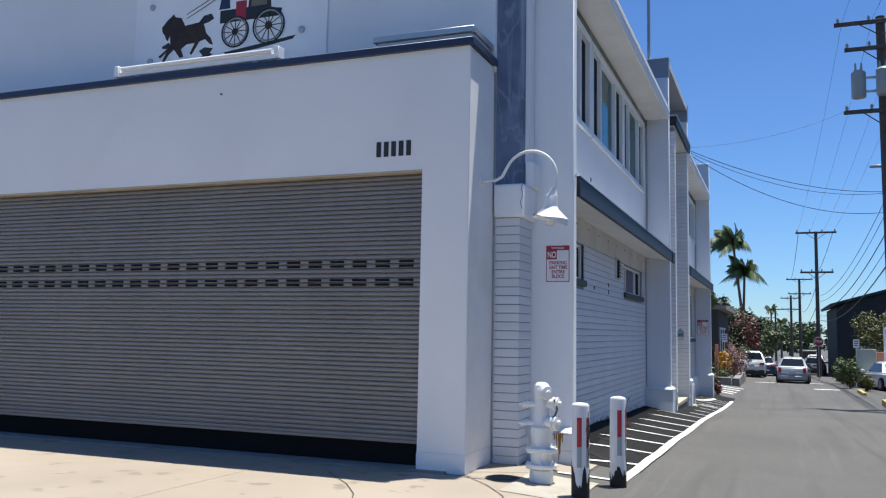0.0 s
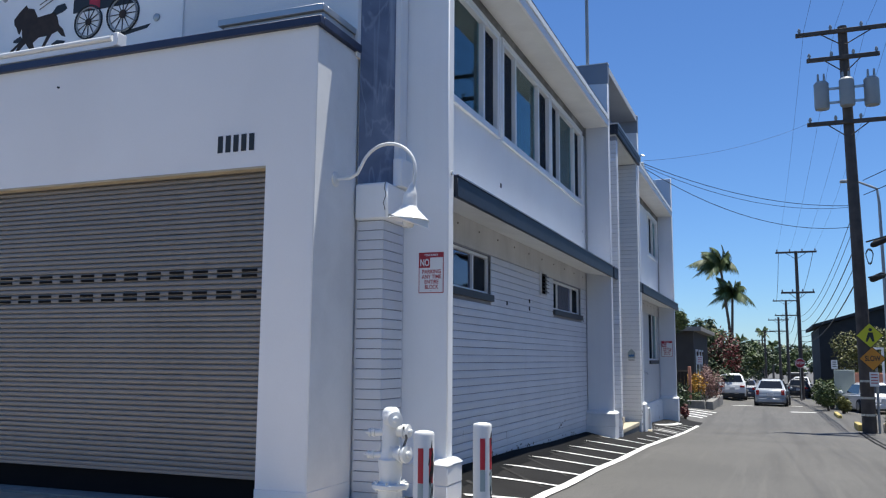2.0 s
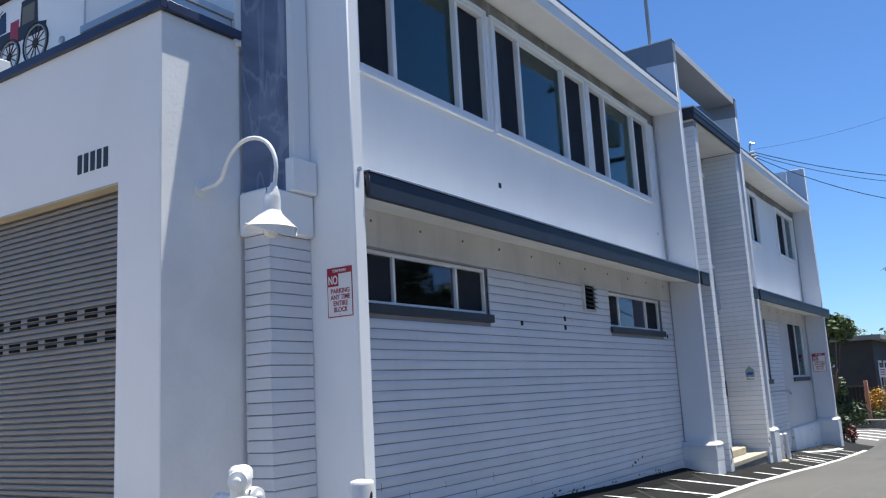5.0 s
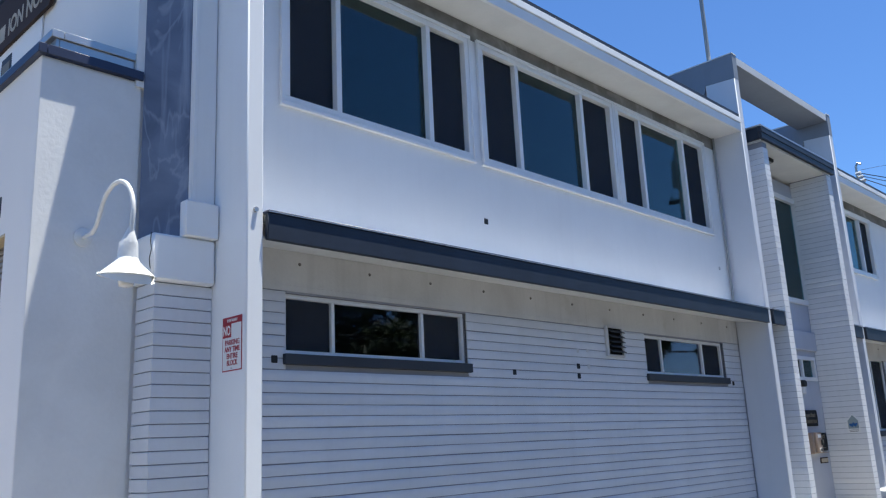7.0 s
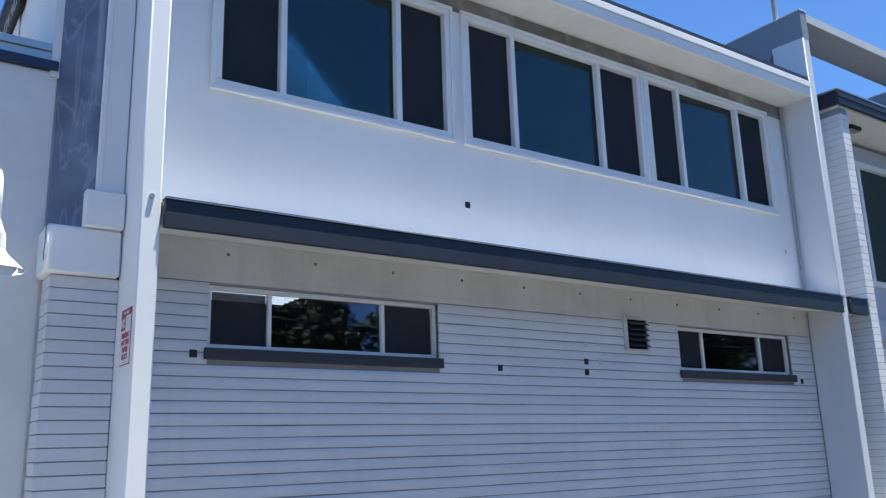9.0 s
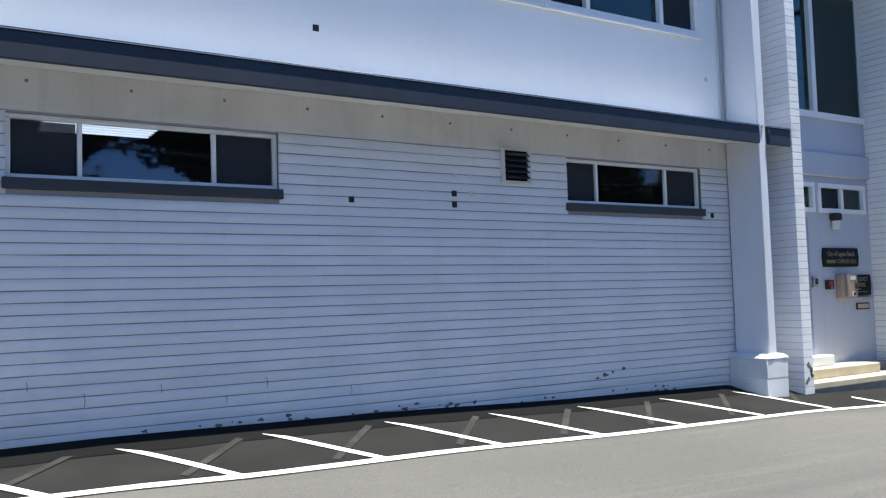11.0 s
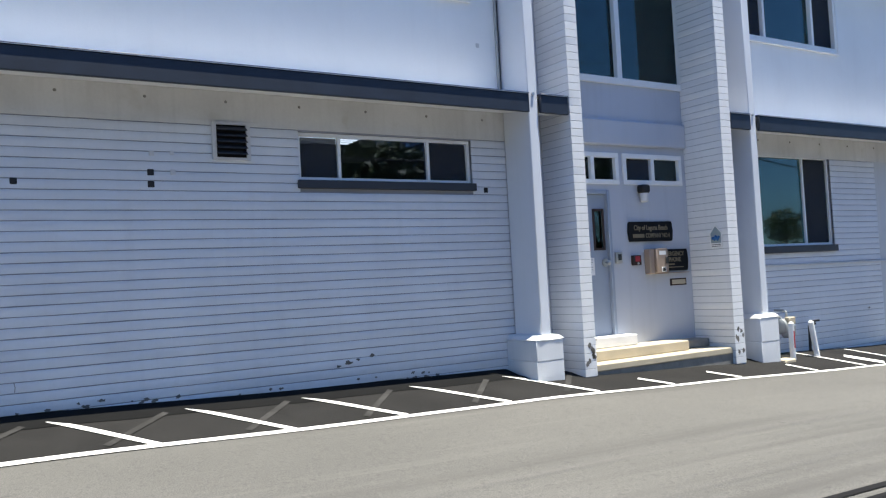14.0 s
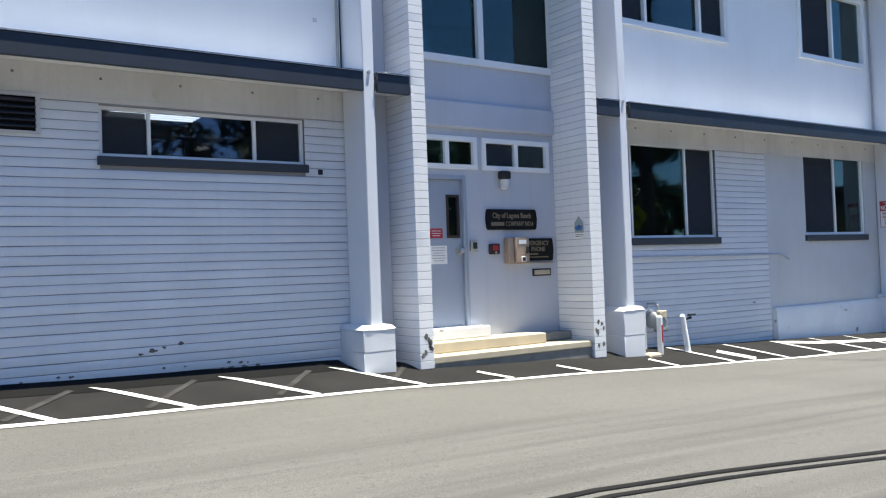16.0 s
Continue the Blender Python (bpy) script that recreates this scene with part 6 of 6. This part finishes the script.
utility_pole(2.9, 120.0, 11.5, [(-0.1, 1.6, 0), (-2.0, 1.4, 0)], 0.22, 0.14, "distant timber utility pole")
utility_pole(2.0, 132.0, 10.0, [(-0.4, 1.4, 0), (-2.0, 1.3, 0)], 0.22, 0.14, "distant timber utility pole")
utility_pole(-0.2, 165.0, 9.5, [(-0.1, 1.6, 0)], 0.22, 0.14, "distant timber utility pole")
utility_pole(-1.8, 210.0, 9.5, [(-0.1, 1.6, 0)], 0.22, 0.14, "distant timber utility pole")
utility_pole(5.6, -14.0, 13.0, [(-0.2, 1.6, 0), (-2.2, 1.2, 0)], 0.22, 0.15, "timber utility pole behind the corner")


def cable(a, b, sag, r, label="thin black overhead cable"):
    t = thing("overhead_cable", a, label, "cable", "overhead cables")
    a, b = Vector(a), Vector(b)
    part("cable", rod([a.lerp(b, k / 14) - Vector((0, 0, sag * 4 * (k / 14) * (1 - k / 14))) for k in range(15)], r, 5), WIRE, t)


cable((-2.3, 26.5, 7.2), (PX - 0.3, PY - 0.2, 6.66), 0.35, 0.010)
cable((-2.3, 26.6, 7.15), (PX - 0.3, PY - 0.2, 6.6), 0.45, 0.008)
cable((-2.3, 26.7, 7.1), (PX - 0.3, PY - 0.2, 5.92), 0.6, 0.010)
cable((-2.3, 26.6, 7.3), (PX - 1.4, PY - 0.3, 9.6), 0.25, 0.004)
for dx, z, z2 in ((-1.4, 13.9, 9.9), (-0.4, 13.9, 9.9), (0.6, 13.9, 9.9), (1.4, 13.9, 9.9)):
    cable((PX + dx, PY - 0.2, pz + z), (2.95 + dx * 0.9, 68.8, ground_z(2.95, 69) + 11.0), 0.6, 0.005)
    cable((PX + dx, PY - 0.2, pz + z), (5.6 + dx, -14.0, 13.2), 0.7, 0.005)
for z, z2, r in ((7.7, 6.0, 0.012), (7.2, 5.6, 0.012), (6.5, 5.0, 0.02), (5.9, 4.6, 0.013), (5.3, 4.3, 0.024)):
    cable((PX, PY + 0.2, pz + z), (2.95, 68.8, ground_z(2.95, 69) + z2), 0.9, r)
for z, r in ((8.4, 0.014), (7.9, 0.014), (6.3, 0.03), (5.1, 0.03)):
    cable((PX + 0.2, PY - 0.2, pz + z), (12.5, 5.0, z + 1.2), 0.7, r)
for dx, z in ((-1.2, 10.9), (1.2, 10.9), (0, 7.0), (0, 5.5)):
    cable((2.95 + dx, 69.2, ground_z(2.95, 69) + z), (2.9 + dx, 119.8, ground_z(2.9, 120) + z + 0.4), 1.0, 0.02)


# signs on and by the pole
def diamond(x, y, z, r, mat, label, text=None):
    t = thing("road_sign", (x, y, z), label, "road sign")
    bm = bmesh.new()
    prism(bm, [(x - r, z), (x, z - r), (x + r, z), (x, z + r)], "y", y - 0.006, y)
    part("plate", bm, INK, t)
    bm = bmesh.new()
    q = r * 0.94
    prism(bm, [(x - q, z), (x, z - q), (x + q, z), (x, z + q)], "y", y - 0.010, y - 0.0065)
    part("field", bm, mat, t)
    if text:
        writing("lettering", text, INK, t, facing_y(x, y - 0.012, z), 0.24, r * 1.15)
    else:
        bm = bmesh.new()
        prism(bm, [(x - 0.05, z + 0.1), (x + 0.09, z + 0.1), (x + 0.13, z - 0.2), (x + 0.06, z - 0.2), (x, z - 0.04), (x - 0.08, z - 0.2), (x - 0.14, z - 0.2)], "y", y - 0.014, y - 0.011)
        part("symbol", bm, INK, t, "plain dark symbol")
        part("symbol_dot", rod([(x + 0.02, y - 0.011, z + 0.19), (x + 0.02, y - 0.014, z + 0.19)], 0.055, 12), INK, t)
    return t


diamond(4.06, PY - 0.24, 2.28, 0.42, YELLOWSIGN, "yellow-green diamond crossing sign on the pole")
diamond(4.10, PY - 0.26, 1.52, 0.40, ORANGESIGN, "amber diamond sign reading slow on the pole", "SLOW")
sp = thing("notice_plate", (4.12, PY - 0.26, 0.7), "small white notice plate on the pole", "sign")
part("plate", boxes((3.98, 4.26, PY - 0.262, PY - 0.256, 0.62, 1.08)), SIGNWHITE, sp)
for k in range(4):
    bar(sp, SIGNRED, "y", (4.12, PY - 0.262, 1.0 - k * 0.09), 0.2, 0.03, 0.002)
st = thing("stop_sign", (2.75, 64.0, ground_z(2.75, 64)), "red octagonal stop sign on a post", "stop sign")
sz = ground_z(2.75, 64)
part("post", rod([(2.75, 64.05, sz), (2.75, 64.05, sz + 2.9)], 0.03, 8), STEEL, st)
bm = bmesh.new()
prism(bm, [(2.75 + 0.34 * math.cos(a), sz + 2.55 + 0.34 * math.sin(a)) for a in (math.pi / 8 + math.pi / 4 * k for k in range(8))], "y", 63.99, 64.0)
part("plate", bm, SIGNWHITE, st)
bm = bmesh.new()
prism(bm, [(2.75 + 0.31 * math.cos(a), sz + 2.55 + 0.31 * math.sin(a)) for a in (math.pi / 8 + math.pi / 4 * k for k in range(8))], "y", 63.98, 63.989)
part("field", bm, SIGNRED, st)
writing("lettering", "STOP", SIGNWHITE, st, facing_y(2.75, 63.975, sz + 2.55), 0.24, 0.49)
for x, y, h in ((4.0, 50.0, 2.5), (-2.6, 49.0, 2.5)):
    t = thing("post_sign", (x, y, ground_z(x, y)), "small white sign on a thin post", "sign", "small post signs")
    z = ground_z(x, y)
    part("post", rod([(x, y, z), (x, y, z + h)], 0.03, 8), STEEL, t)
    part("plate", boxes((x - 0.15, x + 0.15, y - 0.05, y - 0.04, z + h - 0.45, z + h)), SIGNWHITE, t)
    for k in range(3):
        bar(t, SIGNRED if x < 0 else INK, "y", (x, y - 0.05, z + h - 0.1 - 0.11 * k), 0.2, 0.04, 0.002)
sp = thing("street_lamp", (5.5, 40.5, ground_z(5.5, 40.5)), "tall grey metal street lamp post", "street lamp")
part("post", rod([(5.5, 40.5, ground_z(5.5, 40.5)), (5.45, 40.5, 8.0), (5.4, 40.5, 8.6), (4.6, 40.5, 9.0)], [0.09, 0.06, 0.055, 0.04], 10), POLEGREY, sp)
part("head", boxes((4.0, 4.65, 40.4, 40.6, 8.94, 9.06), bevel=0.03), POLEGREY, sp)

# kerbs, planters, fences and walls
def block(name, row, mat, label, category):
    x0, x1, y0, y1, z0, z1 = row
    t = thing(name, ((x0 + x1) / 2, (y0 + y1) / 2, ground_z((x0 + x1) / 2, (y0 + y1) / 2)), label, category)
    part("body", boxes(row, bevel=0.02), mat, t)
    return t


def gz(x, y, d=0.0):
    return ground_z(x, y) + d


block("kerb", (4.4, 6.8, 33.4, 33.75, gz(5, 33.5) - 0.2, gz(5, 33.5) + 0.30), CONCRETE, "pale raised kerb beside the pole", "kerb")
block("kerb", (3.45, 3.62, 40.5, 43.0, gz(3.5, 42) - 0.2, gz(3.5, 42) + 0.14), YELLOWKERB, "yellow painted kerb", "kerb")
block("kerb", (3.62, 3.8, 33.6, 35.0, gz(3.7, 35) - 0.2, gz(3.7, 35) + 0.22), YELLOWKERB, "yellow painted kerb end", "kerb")
block("kerb", (-5.6, -1.95, 42.6, 42.95, gz(-3, 43) - 0.3, gz(-3, 43) + 0.34), ROUGHCON, "low concrete planter wall", "planter wall")
block("kerb", (-1.95, -1.6, 42.952, 51.0, gz(-3, 46) - 0.3, gz(-3, 43) + 0.30), ROUGHCON, "low concrete planter wall", "planter wall")
fe = thing("wooden_fence", (-5, 43.4, gz(-5, 43.4)), "dark timber fence with a pale top rail", "fence")
bm = bmesh.new()
box(bm, 0, 0.14, 0, 0.03, 0, 1.75, bevel=0.006)
board = mesh_of("board", bm, DARKFENCE)
for k in range(28):
    s = new("board", board)
    s.matrix_basis = pose(-7.0 + k * 0.152, 43.3 + random.uniform(-0.004, 0.004), gz(-5, 43.4) - 0.1)
    s.parent, s.matrix_parent_inverse = fe, fe.matrix_basis.inverted()
part("rail", boxes((-7.0, -2.7, 43.26, 43.38, gz(-5, 43.4) + 1.652, gz(-5, 43.4) + 1.72)), BARK, fe)
part("gate_post", boxes((-2.72, -2.58, 43.25, 43.39, gz(-5, 43.4) - 0.1, gz(-5, 43.4) + 1.9), bevel=0.01), TERRACOTTA, fe, "orange-stained gate post")
block("garden_wall", (4.9, 12, 50.0, 50.25, gz(8, 50) - 0.2, gz(8, 50) + 1.9), TERRACOTTA, "salmon painted garden wall", "wall")
block("garden_fence", (3.9, 4.85, 49.0, 49.1, gz(5, 49) - 0.2, gz(5, 49) + 2.0), PALEFENCE, "pale grey-green board fence", "fence")
ga = thing("gate_frame", (5.6, 48.0, gz(5.6, 48)), "bare white gate frame", "gate frame")
part("frame", boxes((5.1, 5.2, 47.95, 48.05, gz(5, 48), gz(5, 48) + 3.1), (6.0, 6.1, 47.95, 48.05, gz(5, 48), gz(5, 48) + 3.1), (5.201, 5.999, 47.95, 48.05, gz(5, 48) + 3.0, gz(5, 48) + 3.1)), WHITEFRAME, ga)
for y in (36.3, 37.6, 39.2, 40.8):
    setting("crossing_bar", strip([(-4.6, y), (-1.6 + 0.05 * (y - 36), y + 0.1)], 0.38, 0.01), PAINTLINE, "worn white painted bar across a driveway", "road marking")
for x, y in ((1.9, 52.0), (-0.6, 50.0), (2.2, 44.0)):
    setting("road_patch", strip([(x - 0.5, y), (x + 0.6, y + 0.25)], 0.5, 0.01), PAINTLINE, "worn white painted arrow patch on the road", "road marking")


# ---- houses ----
def house(name, x0, x1, y0, y1, h, mat, roof, label, slope=0.0, windows=()):
    z = ground_z((x0 + x1) / 2, (y0 + y1) / 2)
    t = thing(name, ((x0 + x1) / 2, (y0 + y1) / 2, z), label, "house")
    bm = bmesh.new()
    prism(bm, [(x0, z - 1), (x1, z - 1), (x1, z + h + slope), (x0, z + h)], "y", y0, y1)
    part("wall", bm, mat, t)
    bm = bmesh.new()
    prism(bm, [(x0 - 0.45, z + h - 0.02), (x1 + 0.45, z + h + slope - 0.02), (x1 + 0.45, z + h + slope + 0.2), (x0 - 0.45, z + h + 0.2)], "y", y0 - 0.45, y1 + 0.45)
    part("roof", bm, roof, t)
    for face, a, b, c, d in windows:
        if face == "x":
            w = part("window", boxes((x1, x1 + 0.05, a, b, z + c, z + d), bevel=0.01), WHITEFRAME, t)
            part("pane", boxes((x1 + 0.051, x1 + 0.06, a + 0.12, b - 0.12, z + c + 0.12, z + d - 0.12)), CARDARK, w)
        else:
            w = part("window", boxes((a, b, y0 - 0.05, y0, z + c, z + d), bevel=0.01), WHITEFRAME, t)
            part("pane", boxes((a + 0.12, b - 0.12, y0 - 0.06, y0 - 0.051, z + c + 0.12, z + d - 0.12)), CARDARK, w)
    return t


house("house", -11.0, -2.95, 49.5, 60.0, 4.0, HOUSEGREY, ROUGHCON, "low brown-grey house with a pale flat roof", 0.0, [("x", 50.6, 51.7, 1.5, 3.0), ("x", 52.6, 53.7, 1.5, 3.0), ("x", 54.6, 55.7, 1.5, 3.0), ("y", -6.2, -4.6, 2.2, 2.9)])
house("house", 4.4, 16.0, 72.0, 86.0, 5.6, CHARCOAL, CHARCOAL, "charcoal house with a rising shed roof", 3.6, [("y", 6.0, 7.2, 1.2, 2.6)])
house("house", 9.5, 18.0, 58.0, 68.0, 6.4, CHARCOAL, BROWNHOUSE, "tall dark house with a steep roof edge", -1.5)
house("house", -14.0, -7.0, 68.0, 80.0, 5.2, BROWNHOUSE, CHARCOAL, "brown house behind the trees")
house("apartment_building", -34.0, -18.0, 120.0, 140.0, 11.0, STAINED, STAINED, "plain grey flat-roofed block far behind the trees")
house("house", 3.4, 5.4, 140.0, 150.0, 2.0, BROWNHOUSE, ROUGHCON, "low brown house far down the street")


# ---- plants ----
def leaves(bm, centre, radii, count, size, rng, droop=0.0):
    """Small bent leaf clumps scattered through an ellipsoid, denser towards its skin."""
    c = Vector(centre)
    for _ in range(count):
        d = Vector((rng.gauss(0, 1), rng.gauss(0, 1), rng.gauss(0, 1))).normalized()
        k = rng.uniform(0.45, 1.0) ** 0.6
        lump = 0.78 + 0.34 * noise.noise(d * 2.3 + c)
        p = c + Vector((d.x * radii[0], d.y * radii[1], d.z * radii[2])) * (k * lump)
        s = size * rng.uniform(0.6, 1.3)
        u = Vector((rng.gauss(0, 1), rng.gauss(0, 1), rng.gauss(0, 0.6))).normalized()
        w = (d + Vector((rng.gauss(0, 0.5), rng.gauss(0, 0.5), rng.gauss(0, 0.5)))).normalized()
        v = u.cross(w)
        if v.length < 0.05:
            continue
        v.normalize()
        q = [p - u * s, p - v * s * 0.42 + w * s * 0.12, p + u * s - Vector((0, 0, droop * s)), p + v * s * 0.42 + w * s * 0.12]
        bm.faces.new([bm.verts.new(x) for x in q])


def tree(x, y, h, spread, mat, label, seed, n=2600, size=0.16, trunk_r=0.16, blobs=6, name="tree", category="tree", low=0.35):
    rng = random.Random(seed)
    z = ground_z(x, y)
    t = thing(name, (x, y, z), label, category)
    tops = []
    tr = bmesh.new()
    tube(tr, [(x, y, z - 0.2), (x + rng.uniform(-0.1, 0.1), y, z + h * 0.25), (x + rng.uniform(-0.2, 0.2), y + rng.uniform(-0.2, 0.2), z + h * 0.55)], [trunk_r, trunk_r * 0.8, trunk_r * 0.5], 9)
    crown = bmesh.new()
    for k in range(blobs):
        a = 2 * math.pi * k / blobs + rng.uniform(-0.4, 0.4)
        e = spread * rng.uniform(0.35, 0.68) * (0.4 if k == 0 else 1)
        c = (x + e * math.cos(a), y + e * math.sin(a), z + h * (rng.uniform(low + 0.12, 0.84) if k else 0.82))
        r = spread * rng.uniform(0.38, 0.58)
        tube(tr, [(x, y, z + h * 0.3), ((x + c[0]) / 2, (y + c[1]) / 2, z + h * 0.5), c], [trunk_r * 0.5, trunk_r * 0.3, trunk_r * 0.1], 6)
        leaves(crown, c, (r, r, min(r, h * 0.26) * rng.uniform(0.75, 1.0)), n // blobs, size, rng)
    part("trunk", tr, BARK, t)
    part("crown", crown, mat, t)
    return t


def bush(x, y, h, rx, ry, mat, label, seed, n=900, size=0.1, name="bush"):
    rng = random.Random(seed)
    z = ground_z(x, y)
    t = thing(name, (x, y, z), label, "bush")
    stem = bmesh.new()
    crown = bmesh.new()
    for k in range(5):
        c = (x + rng.uniform(-0.5, 0.5) * rx, y + rng.uniform(-0.5, 0.5) * ry, z + h * rng.uniform(0.35, 0.65))
        tube(stem, [(x + (c[0] - x) * 0.3, y + (c[1] - y) * 0.3, z - 0.1), c], [0.03, 0.012], 6)
        leaves(crown, c, (rx * 0.62, ry * 0.62, h * 0.42), n // 5, size, rng)
    part("stems", stem, BARK, t)
    part("foliage", crown, mat, t)
    return t


tree(-3.5, 41.4, 5.0, 1.5, LEAF, "broad-leaved green tree by the fence", 1, 3400, 0.12, 0.1, 6, low=0.2)
bush(-3.3, 41.6, 1.7, 0.9, 0.7, LEAFDARK, "dark green shrub before the fence", 2, 700, 0.11)
bush(-2.35, 34.6, 0.9, 0.35, 0.6, LEAFDARK, "dark shrub at the end of the building", 3, 500, 0.07)
bush(-2.05, 34.4, 0.6, 0.22, 0.4, REDBLOOM, "small shrub with red flowers at the building's end", 4, 350, 0.05)
bush(-2.45, 44.6, 1.75, 0.75, 0.8, YELLOWBLOOM, "yellow flowering shrub in the planter", 5, 900, 0.07)
bush(-2.6, 43.9, 0.9, 0.8, 0.6, LEAF, "green shrub under the yellow flowers", 6, 600, 0.08)
bush(-1.95, 47.5, 2.2, 0.7, 1.6, PINKBLOOM, "dusty pink flowering shrub on the verge", 7, 2600, 0.055)
bush(-2.9, 64.5, 4.8, 2.2, 2.2, REDBLOOM, "large bougainvillea with dark red flowers", 8, 3000, 0.10)
bush(-2.4, 64.3, 4.0, 2.2, 2.3, LEAFDARK, "green foliage through the bougainvillea", 11, 3600, 0.12)
bush(-2.6, 61.0, 2.2, 1.6, 1.6, LEAFDARK, "dark green undergrowth below the bougainvillea", 9, 1200, 0.14)
for k, (x, y, h, s, mat) in enumerate(((-3.2, 70, 5.0, 2.4, LEAF), (-2.2, 76, 4.4, 2.3, LEAFDARK), (-1.6, 84, 4.4, 2.5, LEAF), (-5.4, 78, 5.8, 3.0, LEAFDARK), (-2.0, 98, 5.0, 3.0, LEAFDARK), (-5.6, 92, 6.6, 3.2, LEAFYELLOW), (-9.5, 86, 7.0, 3.4, LEAFYELLOW), (-2.2, 120, 6.0, 3.4, LEAF), (-7.5, 112, 9.0, 4.2, LEAFDARK), (-3.0, 150, 7.0, 4.0, LEAFDARK), (4.2, 150, 6.0, 3.5, LEAF), (-12, 66, 7.6, 3.0, LEAFDARK), (-1.2, 180, 7, 4.5, LEAFDARK), (5.5, 190, 8, 5, LEAFDARK))):
    tree(x, y, h, s, mat, ("leafy green tree beside the street", "dark leafy tree beside the street", "olive-green tree behind the houses")[(LEAF, LEAFDARK, LEAFYELLOW).index(mat)], 20 + k, 4200 if y < 100 else 2200, 0.15 if y < 100 else 0.3, 0.15, 6, low=0.1)
for k, (x, y, h, s) in enumerate(((6.2, 55.5, 4.6, 2.2), (8.3, 53.0, 4.5, 2.4), (10.8, 46.0, 4.6, 2.2))):
    tree(x, y, h, s, LEAFYELLOW, "olive-green tree by the dark house", 50 + k, 4200, 0.10, 0.1, 7, low=0.15)
for k, (x, y, h) in enumerate(((3.55, 47.0, 1.5), (3.7, 49.5, 1.6), (3.8, 52.0, 1.7), (3.65, 54.5, 1.5))):
    bush(x, y, h, 0.75, 1.4, LEAF, "green hedge plant along the street", 60 + k, 900, 0.1)
bush(3.95, 44.6, 0.8, 0.45, 0.5, LEAFYELLOW, "dry tawny grass clump by the hedge", 65, 500, 0.1)
bush(4.75, 33.2, 1.0, 0.4, 0.4, LEAFDARK, "low dark shrub behind the pole", 66, 500, 0.07)
for k in range(9):
    tree(-60 + k * 16 + 5 * (k % 2), 300 + 30 * (k % 3), 12, 12, LEAFDARK, "far dark woodland on the slope", 70 + k, 900, 1.1, 0.3, 6, low=0.05)
# garden trees across the street
for k in range(12):
    tree(14.6 + 1.5 * math.sin(k * 2.3), -5 + 4.4 * k, 9.4 + 1.3 * math.sin(k * 1.7), 3.9, LEAF if k % 2 else LEAFDARK, "leafy garden tree across the street", 90 + k, 11000, 0.18, 0.16, 7, low=0.1)


def palm(x, y, h, reach, fronds, label, seed, lean=(0, 0), wind=0.0):
    rng = random.Random(seed)
    z = ground_z(x, y)
    t = thing("palm_tree", (x, y, z), label, "palm tree")
    top = Vector((x + lean[0], y + lean[1], z + h))
    part("trunk", rod([(x, y, z - 0.3), (x + lean[0] * 0.3, y + lean[1] * 0.3, z + h * 0.5), top], [0.30, 0.23, 0.19], 10), BARK, t)
    part("crownshaft", rod([top - Vector((0, 0, 0.2)), top + Vector((0, 0, 0.5)), top + Vector((0, 0, 1.0))], [0.17, 0.2, 0.06], 10), PALMLEAF, t)
    for k in range(fronds):
        a = 2 * math.pi * k / fronds + rng.uniform(-0.25, 0.25)
        up = rng.uniform(0.1, 1.55)
        ln = reach * rng.uniform(0.8, 1.15)
        out = Vector((math.cos(a), math.sin(a), 0))
        side = Vector((-math.sin(a), math.cos(a), 0))
        bm = bmesh.new()
        spine = []
        for i in range(13):
            u = i / 12
            spine.append(top + Vector((-wind * ln * u * u, 0, 0.7)) + out * (ln * (u * math.cos(up * 0.8))) + Vector((0, 0, ln * (1.2 * u * math.sin(up) - (0.55 + 0.35 * math.cos(up)) * u * u))))
        tube(bm, spine, [0.035 * (1 - 0.8 * i / 12) for i in range(13)], 4)
        for i in range(1, 13):
            for s in (-1, 1):
                for j in (0, 0.17, 0.33, 0.5, 0.67, 0.83):
                    p = spine[i - 1].lerp(spine[i], j)
                    l_ = ln * 0.42 * math.sin(math.pi * min(1, (i + j) / 13 * 0.9 + 0.12)) * rng.uniform(0.75, 1.1)
                    tip = p + side * (s * l_ * 0.5) + out * (l_ * 0.4) - Vector((wind * l_ * 0.7, 0, 0)) - Vector((0, 0, l_ * rng.uniform(0.6, 1.2)))
                    w = (spine[i] - spine[i - 1]) * 0.2
                    bm.faces.new([bm.verts.new(q) for q in (p - w, p + w, tip)])
        part("frond", bm, PALMLEAF, t)
    return t


palm(-5.1, 150.0, 19.4, 4.5, 34, "tall feather palm with drooping fronds", 5, (-1.5, 0), 0.30)
palm(-5.3, 150.6, 14.3, 4.2, 30, "shorter feather palm beside the tall one", 6, (0.4, 0), 0.16)
for k, (x, y, h) in enumerate(((1.5, 230.0, 9.5), (3.5, 235.0, 8.5), (6.6, 240.0, 12.0), (9.0, 236.0, 8.5))):
    palm(x - 8, y, h, 2.5, 16, "distant palm above the trees", 10 + k)
